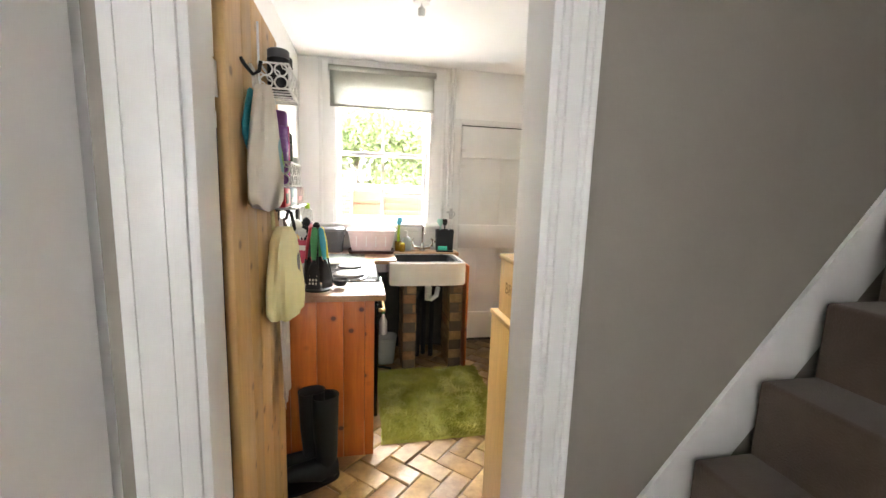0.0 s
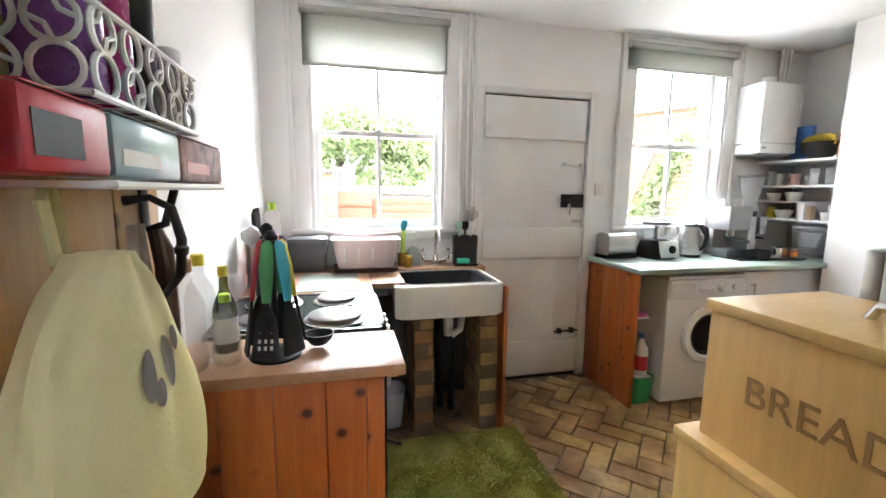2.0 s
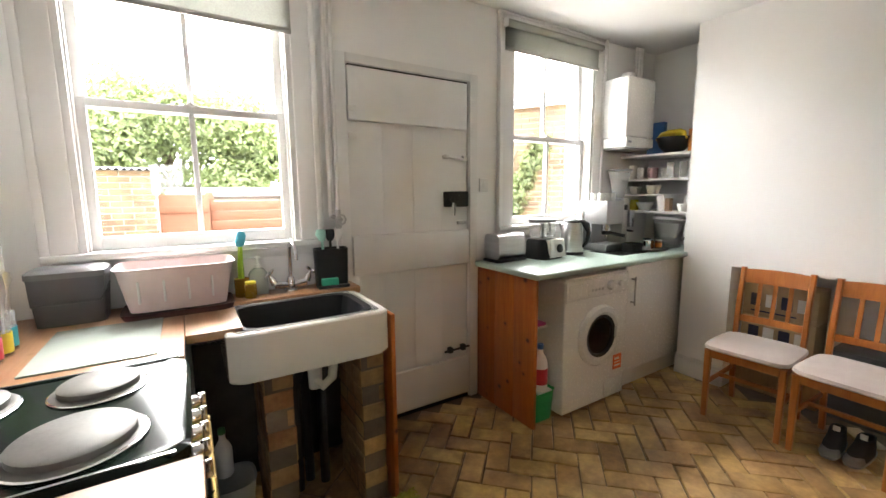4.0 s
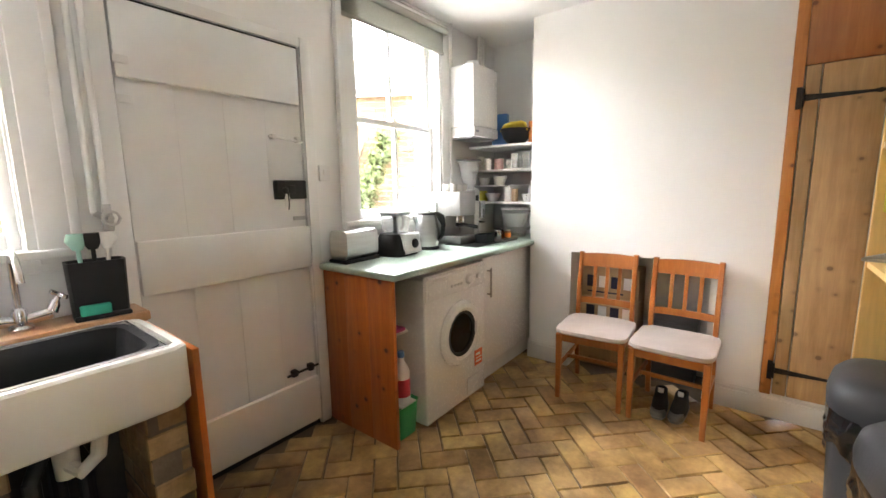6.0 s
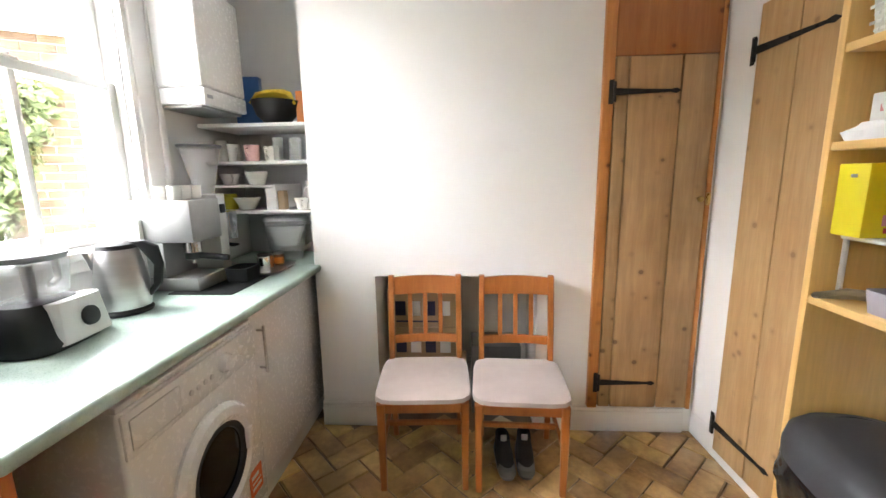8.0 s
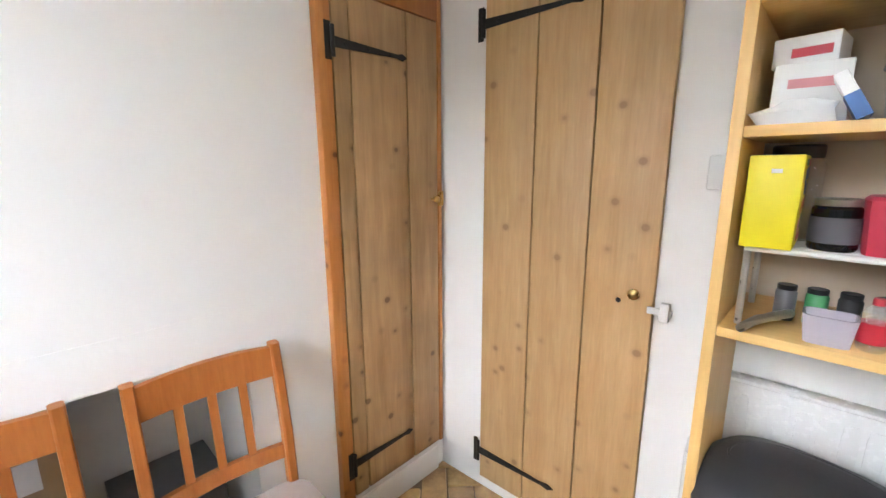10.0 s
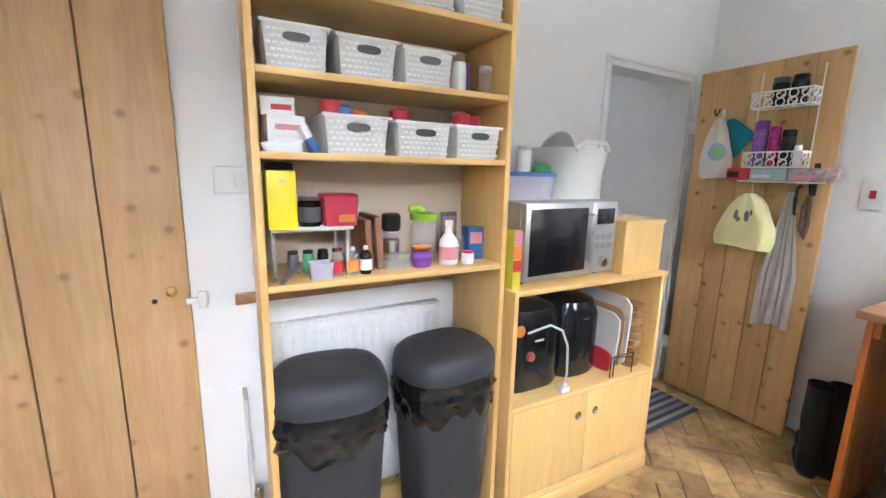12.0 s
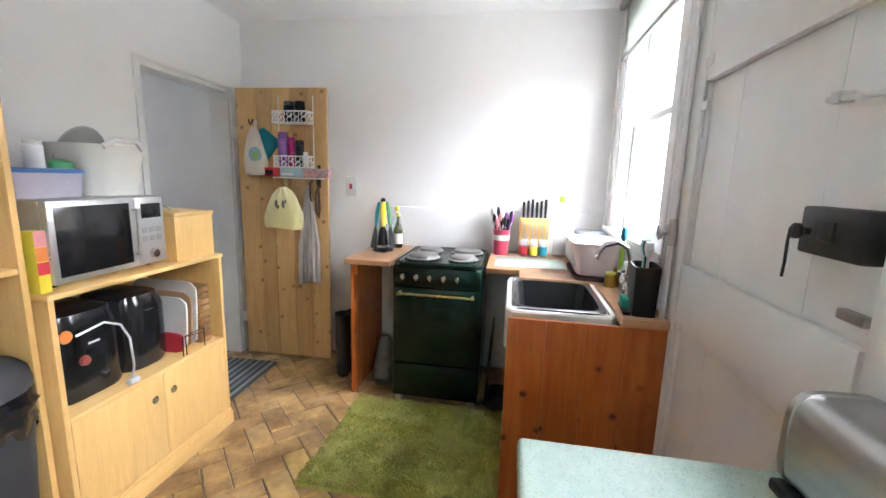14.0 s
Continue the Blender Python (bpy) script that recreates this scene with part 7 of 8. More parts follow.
for k in range(9):
    part("cane", moved(loft([(0, 0, 0, 0.042, 0.19), (0, 0, 0.028, 0.044, 0.195)], 26, 6), pose(0, 0, 0.034 * k)), wood("cane", (0.40, 0.22, 0.09), (0.28, 0.14, 0.05), axis=1, knots=0.0, vary=0.2), wk)
for k in range(2):
    solid("wire_rack", joined(tube([(1.31 + 0.02 * k, 0.345, 0.524), (1.31 + 0.02 * k, 0.345, 0.62), (1.19, 0.345, 0.62 - 0.02 * k), (1.19, 0.345, 0.524)], 0.003, 6)), BLACKM, "thin black wire board rack", "rack")

# ---- hung on the open door (door space: x from the hinge, y out of the face is negative) ----
DOOR = kd.matrix_world @ pose(-0.033, 0, 0)


def hung(name, label, cat, u, z, rz=0.0, out=0.0):
    t = thing(name, label, cat)
    t.matrix_world = DOOR @ pose(u, -0.001 - out, z, 0, 0, rz)
    return t


def filigree(tier, x0, x1, y0, z0, z1, along="x"):
    """Pressed metal scrollwork: rows of rings with a petal cross in each second one."""
    n = 5 if along == "x" else 2
    for k in range(n):
        for j in range(2):
            cx = x0 + (x1 - x0) * (k + 0.5) / n
            cz = z0 + (z1 - z0) * (j + 0.5) / 2
            r = min((x1 - x0) / n, (z1 - z0) / 2) * 0.5

            def at(u, v):
                return (cx + u, y0, cz + v) if along == "x" else (y0, cx + u, cz + v)

            ring = tube([at(r * math.cos(a * 0.3927), r * math.sin(a * 0.3927)) for a in range(16)], 0.0028, 6, True)
            part("scroll", ring, WHITEP, tier)
            if (k + j) % 2:
                part("petal", joined(tube([at(-r, 0), at(-r * 0.3, r * 0.3), at(0, r)], 0.0024, 6), tube([at(r, 0), at(r * 0.3, -r * 0.3), at(0, -r)], 0.0024, 6)), WHITEP, tier)


rk2 = hung("door_rack", "white filigree metal rack of bottles hooked on the door", "rack", 0.495, 1.41)
RW, RD = 0.26, 0.09
for z in (0.03, 0.33):
    tier = part("tier", tube([(-RW / 2, -0.003, z), (RW / 2, -0.003, z), (RW / 2, -RD, z), (-RW / 2, -RD, z)], 0.0035, 8, True), WHITEP, rk2)
    part("rim", tube([(-RW / 2, -0.003, z + 0.075), (RW / 2, -0.003, z + 0.075), (RW / 2, -RD, z + 0.075), (-RW / 2, -RD, z + 0.075)], 0.004, 8, True), WHITEP, tier)
    filigree(tier, -RW / 2, RW / 2, -RD, z, z + 0.075)
    filigree(tier, -RD, -0.003, -RW / 2, z, z + 0.075, "y")
    filigree(tier, -RD, -0.003, RW / 2, z, z + 0.075, "y")
    for k in range(7):
        part("floor_wire", tube([(-RW / 2 + RW * k / 6, -0.003, z), (-RW / 2 + RW * k / 6, -RD, z)], 0.002, 6), WHITEP, tier)
for x in (-RW / 2, RW / 2):
    part("upright", tube([(x, -0.004, -0.05), (x, -0.004, 0.52)], 0.0035, 8), WHITEP, rk2)
part("soap_shelf", tube([(-RW / 2, -0.003, -0.045), (RW / 2 + 0.08, -0.003, -0.045), (RW / 2 + 0.08, -0.10, -0.045), (-RW / 2, -0.10, -0.045)], 0.004, 8, True), WHITEP, rk2)
for k in range(4):
    part("shelf_wire", tube([(-RW / 2, -0.02 - 0.022 * k, -0.045), (RW / 2 + 0.08, -0.02 - 0.022 * k, -0.045)], 0.0025, 6), WHITEP, rk2)
LILAC, MAG = plain("lilac_bottle", (0.28, 0.12, 0.42), 0.25), plain("magenta_bottle", (0.42, 0.03, 0.20), 0.25)


def in_rack(name, label, u, z, r, h, m, capm, out=0.045):
    b = hung(name, label, "bottle", u, z, 0, out)
    part("body", lathe([(r * 0.92, 0), (r, 0.005), (r, h * 0.78), (r * 0.9, h * 0.8)], 22), m, b)
    part("cap", lathe([(r * 0.97, h * 0.801), (r * 0.97, h * 0.97), (r * 0.85, h)], 22), capm, b)


in_rack("drink_bottle", "translucent lilac sports bottle", 0.415, 1.444, 0.033, 0.235, LILAC, PURP)
in_rack("drink_bottle", "tall magenta metal drinking bottle", 0.483, 1.444, 0.024, 0.20, MAG, MAG, 0.05)
in_rack("flask", "matt black steel vacuum flask", 0.542, 1.444, 0.030, 0.18, BLACKP, BLACKS)
in_rack("spray_can", "small white spray tub on the rack", 0.597, 1.444, 0.016, 0.10, WHITEP, WHITEP, 0.07)
in_rack("flask", "short black flask on the upper tier", 0.47, 1.744, 0.036, 0.14, BLACKP, DARKG)
in_rack("flask", "short black flask on the upper tier", 0.552, 1.744, 0.034, 0.14, BLACKS, BLACKP)
PINKF = surf("floral_paper", (0.62, 0.42, 0.40), (0.25, 0.2, 0.22), 38, 0.7)
for k, (u, w, m, p) in enumerate(((0.345, 0.11, RED, BLACKP), (0.488, 0.165, plain("pale_teal_card", (0.42, 0.58, 0.62), 0.3), WHITEP), (0.672, 0.19, PINKF, PINKW))):
    t = hung("foil_roll_box", "printed box lying on the rack's lowest shelf", "box", u, 1.372, 0, 0.05)
    part("carton", box(-w / 2, w / 2, -0.035, 0.035, 0.0, 0.06, 0.006), m, t)
    part("print", box(-w * 0.42, w * 0.1, -0.0358, -0.0352, 0.012, 0.028 + 0.016 * (k == 0)), p, t)
    part("flap", box(-w / 2 + 0.004, w / 2 - 0.004, -0.034, 0.034, 0.0602, 0.0615), m, t)


def bag_point(w, h, d, seed, pinch, a, t, out=0.0):
    """A place on a soft hanging bag: gathered at the top, full at the bottom, with folds."""
    f = pinch + (1 - pinch) * min(1.0, (t * 1.45)) ** 0.7 if t < 0.9 else 1.0 - ((t - 0.9) * 10) ** 2 * 0.35
    if pinch < 0.1:
        f = max(0.04, 1 - (1 - t) ** 2.2) ** 0.55 * (1.0 if t < 0.96 else 0.97)
    c, s = math.cos(a), math.sin(a)
    k = (abs(c) ** 2.4 + abs(s) ** 2.4) ** (-1 / 2.4)
    fold = 1 + 0.16 * noise.noise(Vector((c * 2.4 + seed, s * 2.4, t * 1.8))) + 0.07 * (1 - t) ** 1.5 * math.sin(a * 9 + seed) + 0.03 * noise.noise(Vector((c * 7 + seed, s * 7, t * 6)))
    return (w / 2 * f * k * c * fold + out * c, -d / 2 + d / 2 * (0.35 + 0.65 * f) * k * s * fold + out * s, -h * t - 0.02 * noise.noise(Vector((c, s, seed))) * t)


def bag_mesh(w, h, d, seed, pinch=0.15):
    rings = [[bag_point(w, h, d, seed, pinch, 2 * math.pi * i / 72, j / 30) for i in range(72)] for j in range(31)]
    return add_ring_skin(bmesh.new(), rings)


def bag_patch(w, h, d, seed, pinch, a, t, ra, rt, out=0.0015):
    """A round print that lies on the bag's cloth."""
    bm = bmesh.new()
    mid = bm.verts.new(bag_point(w, h, d, seed, pinch, a, t, out))
    last = None
    for q in range(1, 6):
        ring = [bm.verts.new(bag_point(w, h, d, seed, pinch, a + ra * q / 5 * math.cos(k * 0.2618), t + rt * q / 5 * math.sin(k * 0.2618), out)) for k in range(24)]
        for k in range(24):
            if last is None:
                bm.faces.new((mid, ring[k], ring[(k + 1) % 24]))
            else:
                bm.faces.new((last[k], ring[k], ring[(k + 1) % 24], last[(k + 1) % 24]))
        last = ring
    return bm


wb = hung("cloth_bag", "white cotton bag with a round green print", "bag", 0.20, 1.712, 0, 0.004)
part("bag", bag_mesh(0.17, 0.335, 0.085, 1.0), CREAM, wb)
part("strap", tube([(0, -0.02, -0.01), (-0.008, -0.02, 0.035), (0, -0.012, 0.05), (0.008, -0.02, 0.035), (0.006, -0.03, -0.01)], 0.005, 8), CREAM, wb)
WB = (0.17, 0.335, 0.085, 1.0, 0.15)
pr = part("print", bag_patch(*WB, -1.25, 0.56, 0.62, 0.15), plain("blue_print", (0.30, 0.48, 0.58), 0.8), wb)
part("leaf", bag_patch(*WB, -1.2, 0.58, 0.28, 0.085, 0.0028), plain("leaf_print", (0.3, 0.55, 0.18), 0.8), pr)
tb2 = hung("pot_holder", "teal quilted pot holder behind the bag", "pot holder", 0.252, 1.60, 0, 0.0)
part("pad", moved(loft([(0, 0, 0, 0.085, 0.085), (0, 0, 0.006, 0.09, 0.09), (0, 0, 0.012, 0.082, 0.082)], 24, 8), pose(0, -0.001, 0, 90, 38)), plain("teal_cloth", (0.02, 0.25, 0.32), 0.9), tb2)
hook = hung("coat_hook", "black iron coat hook", "hook", 0.165, 1.73)
part("hook", tube([(0, 0, 0.04), (0, -0.012, 0.02), (0, -0.03, 0.0), (0, -0.045, 0.01), (0, -0.05, 0.035)], 0.005, 8), BLACKM, hook)
yg = hung("tea_cosy", "pale yellow cloth tea cosy with a grey bird print", "tea cosy", 0.415, 1.300, 0, 0.004)
part("bag", bag_mesh(0.285, 0.29, 0.11, 5.0, 0.06), surf("pale_yellow_cloth", (0.70, 0.63, 0.28), (0.72, 0.67, 0.42), 4, 0.9, bumpy=0.4, fine=150), yg)
part("loop", tube([(0, -0.02, -0.01), (-0.01, -0.02, 0.05), (0.01, -0.015, 0.08), (0.012, -0.02, 0.0)], 0.006, 8), surf("pale_yellow_loop", (0.66, 0.6, 0.3), rough=0.9), yg)
for k, (a, t, ra, rt) in enumerate(((-1.86, 0.40, 0.10, 0.09), (-1.72, 0.48, 0.09, 0.05), (-1.40, 0.41, 0.11, 0.10), (-1.22, 0.34, 0.06, 0.05))):
    part("print", bag_patch(0.285, 0.29, 0.11, 5.0, 0.06, a, t, ra, rt), plain("grey_print", (0.19, 0.175, 0.16), 0.9), yg)
tw = hung("tea_towel", "pinkish-grey tea towel hung from a hook", "towel", 0.583, 1.315, 0, 0.006)
bm = bmesh.new()
g = []
for j in range(14):
    t = j / 13
    g.append([bm.verts.new(((-0.5 + i / 12) * (0.035 + 0.13 * min(1, t * 1.6)), -0.012 - 0.022 * abs(math.sin(i * 1.25 + 1.2 * t)) * (0.4 + t * 0.6), -0.70 * t - (0.05 * abs(i / 12 - 0.6) if j == 13 else 0))) for i in range(13)])
for a, b in zip(g, g[1:]):
    for i in range(12):
        bm.faces.new((a[i], a[i + 1], b[i + 1], b[i]))
bmesh.ops.solidify(bm, geom=bm.faces[:], thickness=0.004)
part("cloth", bm, surf("pink_grey_cloth", (0.72, 0.67, 0.65), (0.65, 0.60, 0.57), 5, 0.95, bumpy=0.5, fine=140), tw)
ph = hung("pan_handle", "brown leather dog lead hung by the latch", "strap", 0.655, 1.25, 0, 0.006)
part("strap", tube([(0, -0.01, 0.05), (-0.012, -0.02, 0.0), (-0.01, -0.02, -0.12), (0.006, -0.02, -0.16), (0.014, -0.02, -0.10), (0.01, -0.02, 0.02), (0, -0.01, 0.05)], 0.010, 8), plain("dark_leather", (0.09, 0.05, 0.03), 0.6), ph)


# ---- outside ----
FENCE = surf("terracotta_fence_paint", (0.105, 0.036, 0.014), (0.085, 0.028, 0.011), 5, 0.75, bumpy=0.4, fine=40, stretch=(1, 1, 8))
def leaf_mat(name, c):
    """A leaf: dull skin, with light coming through the blade."""
    m, n, l, b = nodes_of(name)
    tc = n.new("ShaderNodeTexCoord")
    col = ramp(n, l, noise_tex(n, l, tc.outputs["Object"], 1.4, 3.0), [(0.3, tuple(k * 0.8 for k in c)), (0.7, tuple(k * 1.25 for k in c))])
    l.new(col, b.inputs["Base Color"])
    b.inputs["Roughness"].default_value = 0.6
    tl, mx = n.new("ShaderNodeBsdfTranslucent"), n.new("ShaderNodeMixShader")
    l.new(mixc(n, l, 1.0, col, (1.6, 1.65, 1.15), "MULTIPLY"), tl.inputs[0])
    mx.inputs[0].default_value = 0.5
    l.new(b.outputs[0], mx.inputs[1])
    l.new(tl.outputs[0], mx.inputs[2])
    l.new(mx.outputs[0], n["Material Output"].inputs[0])
    return m


LEAFM = [leaf_mat("leaf_green_%d" % k, c) for k, c in enumerate(((0.13, 0.16, 0.075), (0.14, 0.17, 0.08), (0.11, 0.14, 0.07)))]
BARK = surf("bark", (0.10, 0.075, 0.05), (0.06, 0.045, 0.03), 10, 0.95, bumpy=0.9, fine=40)
YARD = brickish("yard_wall_brick", [(0.125, 0.085, 0.045), (0.15, 0.105, 0.055), (0.11, 0.068, 0.04), (0.14, 0.10, 0.058)], 0.95, spot=0.5, scale=12.0)
gr_ = structure("ground", box(-60, 60, NY + 0.26, 90, -0.2, -0.12), surf("garden_ground", (0.12, 0.12, 0.06), (0.08, 0.10, 0.035), 1.2, 0.95, bumpy=0.6, fine=20), "garden ground behind the house", "ground")
# Pale slab added out of view; it bounces daylight up to the ceiling.
structure("pavement", box(-1.2, 3.4, NY + 0.262, 6.2, -0.119, -0.085, 0.004), surf("pale_concrete", (0.48, 0.46, 0.42), (0.40, 0.38, 0.35), 2.5, 0.9, bumpy=0.5, fine=60), "unseen pale concrete yard added to bounce light indoors", "pavement")
structure("roof_eaves", box(-0.2, 4.5, NY + 0.2601, NY + 0.30, 2.62, 2.72), GREYW, "white gutter board over the windows", "eaves")


def board_fence(x0, x1, y, h, label):
    f = thing("garden_fence", label, "fence", x0, y, -0.12)
    n = int(h / 0.14)
    for k in range(n):
        part("fence_board", box(0.0, x1 - x0, -0.012 * (k % 2), 0.015 - 0.012 * (k % 2), k * 0.14, k * 0.14 + 0.136, 0.003), FENCE, f)
    part("fence_post", box(-0.05, 0.05, 0.02, 0.12, 0, h + 0.08, 0.005), FENCE, f)
    part("fence_post", box(x1 - x0 - 0.05, x1 - x0 + 0.05, 0.02, 0.12, 0, h + 0.08, 0.005), FENCE, f)


board_fence(0.95, 2.9, 7.1, 1.45, "terracotta painted board fence across the garden")
sh = thing("garden_gate", "plain terracotta painted garden gate", "gate", 0.352, 6.9, -0.12)
part("gate_panel", box(0, 0.575, 0, 0.03, 0.05, 1.50, 0.006), FENCE, sh)
part("cross_brace", box(0, 0.575, -0.02, -0.0005, 0.3, 0.4, 0.004), FENCE, sh)
part("cross_brace", box(0, 0.575, -0.02, -0.0005, 1.25, 1.34, 0.004), FENCE, sh)
for nm, x, y, w, d, h in (("garden_shed", -0.9, 8.6, 1.9, 1.6, 1.5), ("garden_shed", 1.7, 8.8, 2.4, 1.6, 1.5)):
    s = thing(nm, "low pale-roofed shed behind the fence", "shed", x, y, -0.12)
    part("wall", box(-w / 2, w / 2, -d / 2, d / 2, 0, h, 0.01), plain("shed_boards", (0.30, 0.26, 0.22), 0.8), s)
    part("roof", moved(box(-w / 2 - 0.1, w / 2 + 0.1, -d / 2 - 0.1, d / 2 + 0.1, 0, 0.05, 0.01), pose(0, 0, h + 0.02, 4)), plain("felt_roof", (0.22, 0.215, 0.21), 0.9), s)


def brick_wall(name, label, m, W, H, cat, rows_from=0.0, limit=300):
    """Running bond over a mortar core, facing local -y."""
    w = thing(name, label, cat)
    w.matrix_world = m
    part("mortar", box(0, W, 0.012, 0.10, 0, H), CLAY, w)
    me = [mesh_of("brick", box(-0.107, 0.107, -0.0, 0.05, -0.0325, 0.0325, 0.004, 1), YARD) for _ in range(2)]
    n, rest = 0, bmesh.new()
    rnd = random.Random(5)
    for r in range(int(H / 0.075)):
        x = -0.1125 if r % 2 else 0.0
        while x < W:
            a, b = max(0.0, x + 0.004), min(W, x + 0.221)
            if b - a > 0.03:
                z = r * 0.075
                if b - a > 0.2 and z > rows_from and n < limit:
                    piece("brick", me[r % 2], w, pose((a + b) / 2, rnd.uniform(-0.004, 0.004), z + 0.0375, 0, 0, rnd.uniform(-0.6, 0.6)))
                    n += 1
                else:
                    add_box(rest, a, b, 0.0, 0.05, z + 0.005, z + 0.07)
            x += 0.225
    o = part("bricks", rest, YARD, w, "weathered yellow and red bricks")
    tagged(o, kind="stuff")
    return w


# neighbouring brick wing seen through the east window
wing = brick_wall("brick_wing", "old yellow brick wing with a slate lean-to roof", pose(2.98, 8.0, -0.12, 0, 0, -58), 6.0, 2.7, "building", 1.2)
rf = part("roof", moved(box(-0.3, 6.1, -0.12, 2.2, 0, 0.06, 0.004), pose(0, 0, 2.81, 24)), surf("slate_roof", (0.20, 0.21, 0.23), (0.15, 0.155, 0.17), 3, 0.6, bumpy=0.4, fine=15), wing)
part("fascia", box(-0.3, 6.1, -0.14, -0.1205, 2.67, 2.81, 0.004), GREYW, wing)
part("gutter", tube([(-0.35, -0.19, 2.77), (6.1, -0.19, 2.75)], 0.05, 12), plain("grey_gutter", (0.3, 0.31, 0.33), 0.4), wing)
part("core", box(0, 6.0, 0.101, 2.0, 0, 2.67), CLAY, wing)
brick_wall("garden_wall", "pale old brick boundary wall beside the yard", pose(-0.62, 2.79, -0.12, 0, 0, 90), 3.4, 2.7, "wall", 1.0, 200)
# brick pier by the gate
gp = brick_wall("garden_pier", "yellow brick garden store with a corrugated roof", pose(-1.25, 6.75, -0.12), 1.59, 1.80, "wall", 0.6, 120)
part("core", box(0, 1.59, 0.101, 1.2, 0, 1.79), CLAY, gp)
ring = [[(-0.06 + 0.0125 * i, y, 1.815 + 0.016 * math.sin(i * 1.05) + 0.05 * y + dz) for i in range(138)] for y, dz in ((-0.09, 0.0), (1.28, 0.0), (1.28, 0.008), (-0.09, 0.008))]
part("corrugated_roof", add_ring_skin(bmesh.new(), ring, close=False, cap=False, loop=True), plain("weathered_sheet", (0.16, 0.16, 0.17), 0.8), gp, "grey corrugated sheet roof")


def leaves(name, blobs, count, size, parent, label, seed):
    """A crown of many small leaves, thick inside and thinning at an uneven edge."""
    rnd = random.Random(seed)
    verts, faces, mats = [], [], []
    for k in range(count):
        cx, cy, cz, r = blobs[rnd.randrange(len(blobs))]
        d = Vector((rnd.gauss(0, 1), rnd.gauss(0, 1), rnd.gauss(0, 1))).normalized()
        q = r * (rnd.random() ** 0.45) * (1 + 0.35 * noise.noise(d * 2.3 + Vector((cx, cy, cz))))
        p = Vector((cx, cy, cz)) + d * q
        n = (d + Vector((rnd.uniform(-1, 1), rnd.uniform(-1, 1), rnd.uniform(-0.3, 1)))).normalized()
        u = n.orthogonal().normalized()
        v = n.cross(u)
        a = rnd.uniform(0, 6.28)
        u, v = u * math.cos(a) + v * math.sin(a), v * math.cos(a) - u * math.sin(a)
        s = size * rnd.uniform(0.6, 1.4)
        b = len(verts)
        verts += [p - u * s, p + v * s * 0.5 + n * s * 0.12, p + u * s, p - v * s * 0.5 + n * s * 0.12]
        faces.append((b, b + 1, b + 2, b + 3))
        mats.append(rnd.randrange(3))
    me = bpy.data.meshes.new(name)
    me.from_pydata(verts, [], faces)
    for m in LEAFM:
        me.materials.append(m)
    me.polygons.foreach_set("material_index", mats)
    o = new(name, me)
    o.parent = parent
    tagged(o, label, kind="stuff")


def tree(x, y, h, r, seed):
    t = thing("tree", "leafy green garden tree", "tree", x, y, -0.12, 0, "garden trees")
    rnd = random.Random(seed)
    part("trunk", tube([(0, 0, 0), (0.05, 0, h * 0.3), (-0.05, 0.05, h * 0.6), (0, 0, h * 0.85)], 0.15, 10, radii=[0.16, 0.13, 0.09, 0.03]), BARK, t)
    blobs = []
    for k in range(9):
        a = rnd.uniform(0, 6.28)
        z = h * rnd.uniform(0.35, 0.95)
        d = r * rnd.uniform(0.3, 0.75) * (1.2 - 0.5 * z / h)
        px, py = d * math.cos(a), d * math.sin(a)
        part("limb", tube([(0, 0, z * 0.6), (px * 0.5, py * 0.5, z * 0.85), (px, py, z)], 0.05, 8, radii=[0.07, 0.045, 0.015]), BARK, t)
        blobs.append((px, py, z, r * rnd.uniform(0.4, 0.65)))
    leaves("crown", blobs, 20000, 0.075, t, "dense small green leaves", seed)


tree(-2.2, 14.5, 4.2, 2.3, 1)
tree(0.3, 15.5, 4.5, 2.3, 2)
tree(2.6, 15.0, 4.1, 2.0, 3)
tree(-5.5, 16.0, 4.0, 2.2, 4)
tree(5.5, 20.0, 6.0, 2.4, 6)
iv = thing("ivy", "green ivy climbing the brick wing", "climber")
iv.matrix_world = pose(2.98, 8.0, -0.12, 0, 0, -58)
part("stem", tube([(3.2, -0.03, 0), (3.15, -0.03, 0.8), (3.3, -0.03, 1.5), (3.55, -0.03, 2.1)], 0.015, 8), BARK, iv)
leaves("foliage", [(3.0 + 0.11 * k, -0.05, 0.25 + 0.24 * k, 0.26 - 0.012 * k) for k in range(9)] + [(2.6, -0.05, 0.3, 0.4), (2.85, -0.05, 0.55, 0.33)], 4200, 0.045, iv, "dense bright ivy leaves", 9)


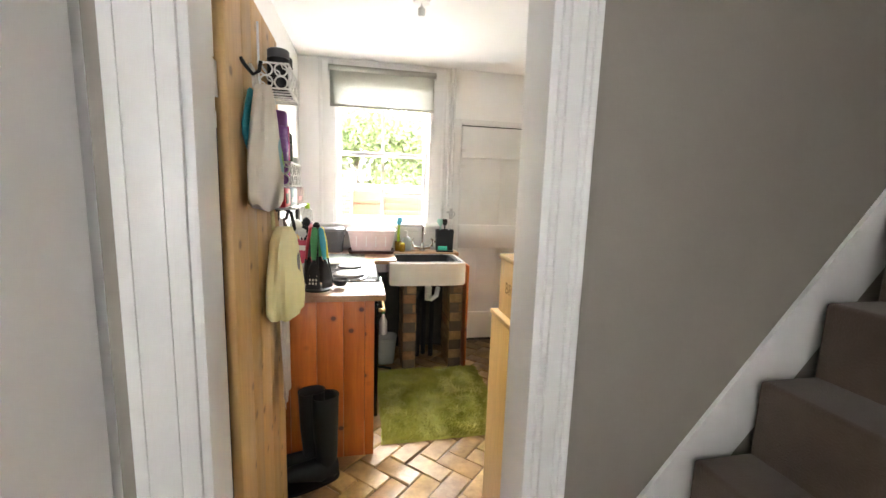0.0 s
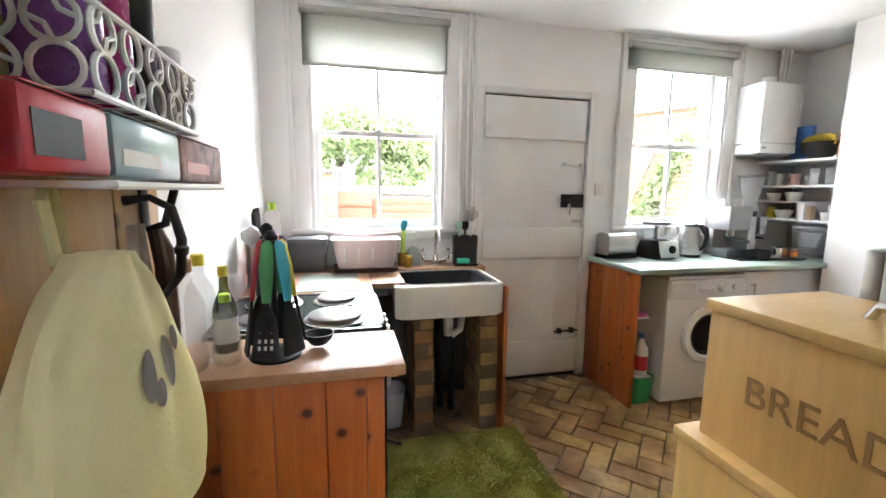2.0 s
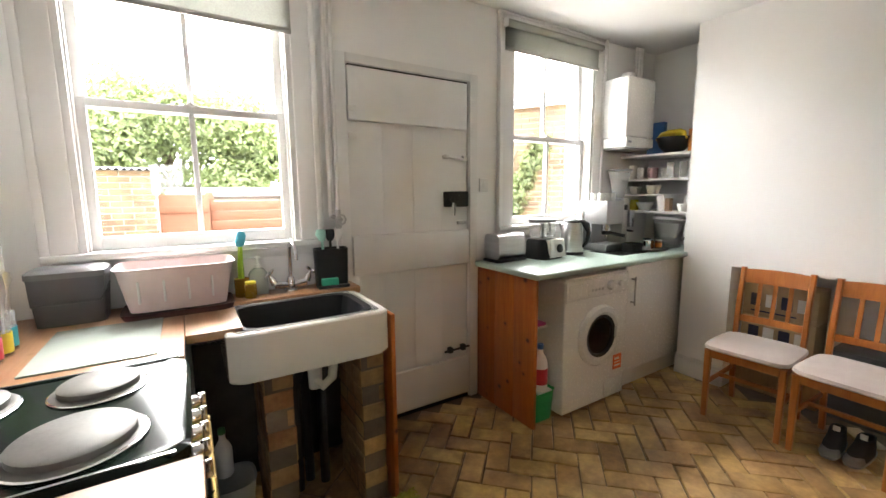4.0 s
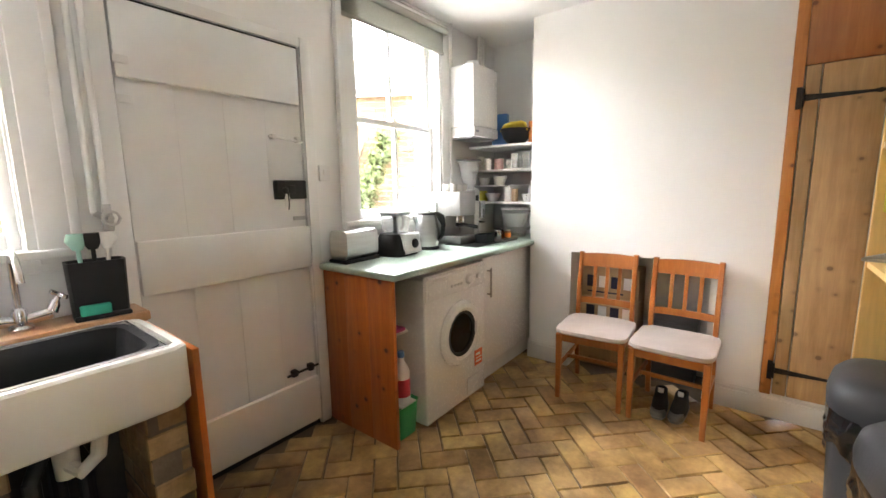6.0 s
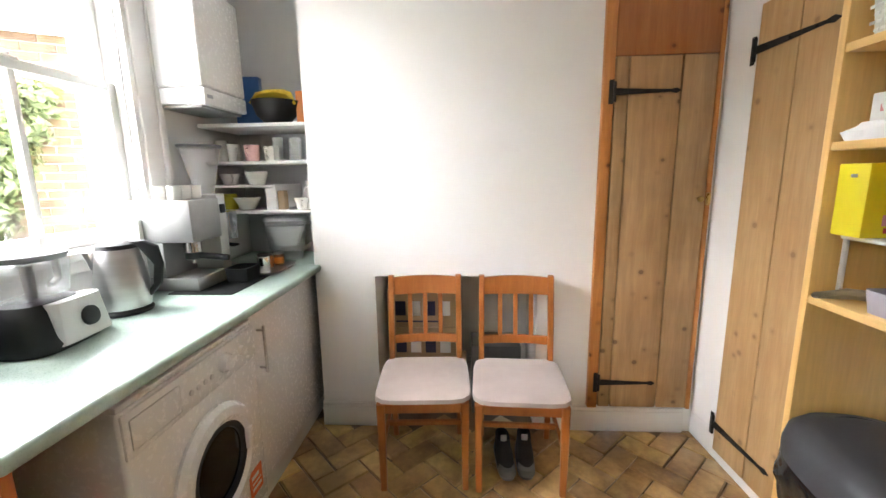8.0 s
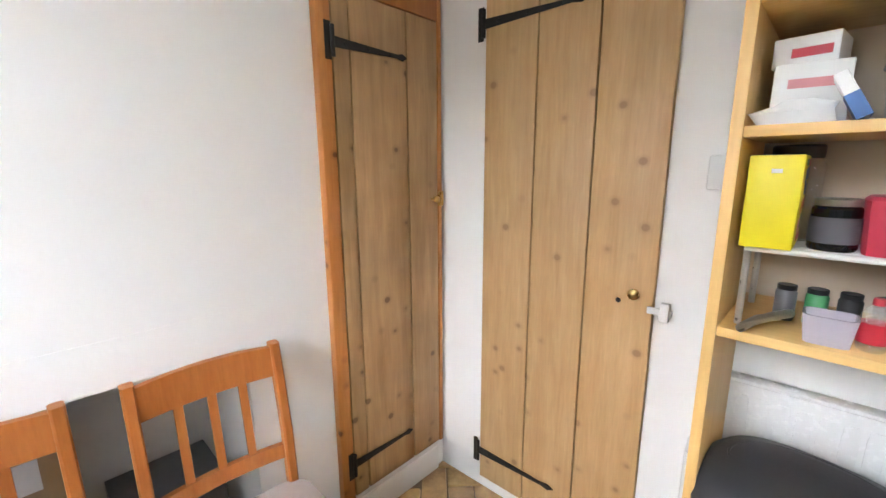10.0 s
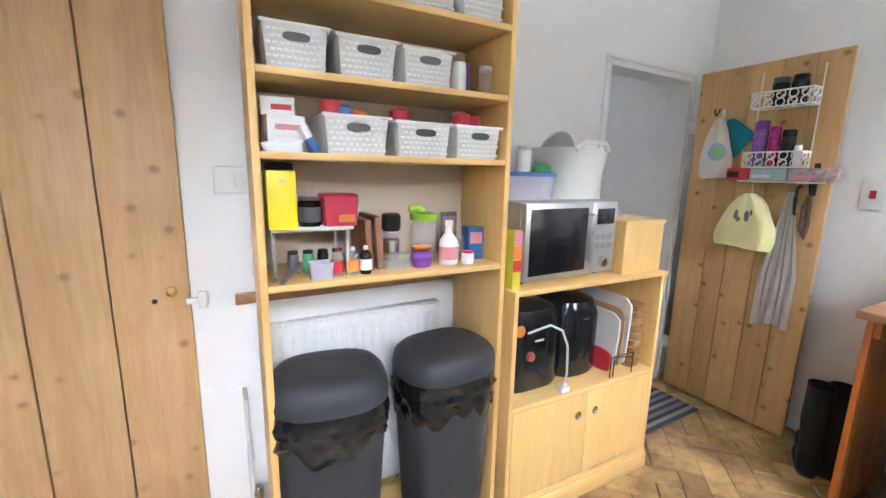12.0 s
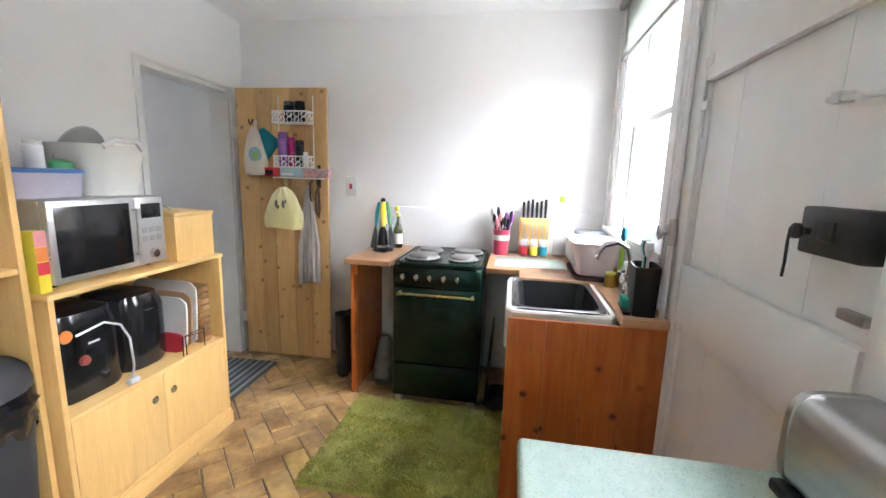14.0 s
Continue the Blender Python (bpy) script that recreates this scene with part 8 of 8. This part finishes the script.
# ---- brick floor in herringbone ----
def brick_floor():
    fl = bpy.data.objects["floor"]
    L, Wd, J = FL_L, FL_W, 0.0065
    meshes = []
    rnd = random.Random(11)
    for k in range(6):
        bm = box(-L / 2 + J / 2, L / 2 - J / 2, -Wd / 2 + J / 2, Wd / 2 - J / 2, -0.03, 0.0, 0.005, 1)
        for v in bm.verts:
            v.co.x += rnd.uniform(-0.003, 0.003)
            v.co.y += rnd.uniform(-0.003, 0.003)
            if v.co.z > -0.01:
                v.co.z += rnd.uniform(-0.002, 0.0005)
        meshes.append(mesh_of("paving_brick", bm, PAVER))
    turn = pose(FL_X, FL_Y, 0, 0, 0, FL_A)
    cells = []
    for i in range(-40, 41):
        for j in range(-40, 41):
            for horiz in (0, 1):
                # two-to-one herringbone on a grid of half bricks
                if horiz:
                    p, r = ((i + 4 * j + 0.5) * Wd, i * Wd), 0
                else:
                    p, r = ((i + 4 * j + 3) * Wd, (i + 0.5) * Wd), 90
                q = turn @ Vector((p[0], p[1], 0))
                if -0.05 < q.x < 3.79 and -0.4 < q.y < 2.52:
                    cells.append((q.x, q.y, r))
    rnd.shuffle(cells)
    near, far = [], []
    for c in cells:
        (near if (1.3 < c[0] < 3.75 and 0.25 < c[1] < 2.1) or (0.5 < c[0] < 1.4 and 0.2 < c[1] < 1.0) else far).append(c)
    far += near[300:]
    for x, y, r in near[:300]:
        piece("paving_brick", meshes[rnd.randrange(6)], fl, pose(x, y, rnd.uniform(-0.003, 0.002), rnd.uniform(-0.6, 0.6), rnd.uniform(-0.6, 0.6), FL_A + r + rnd.uniform(-0.8, 0.8)))
    bm = bmesh.new()
    for x, y, r in far:
        tmp = meshes[rnd.randrange(6)]
        n0 = len(bm.verts)
        bm.from_mesh(tmp)
        bm.verts.ensure_lookup_table()
        m = pose(x, y, rnd.uniform(-0.003, 0.002), 0, 0, FL_A + r)
        for v in bm.verts[n0:]:
            v.co = m @ v.co
    o = part("paving_bricks", bm, PAVER, fl, "worn buff paving bricks in herringbone")
    tagged(o, kind="stuff")


FL_L, FL_W, FL_X, FL_Y, FL_A = 0.232, 0.116, 2.475, 1.771, -45.0
brick_floor()
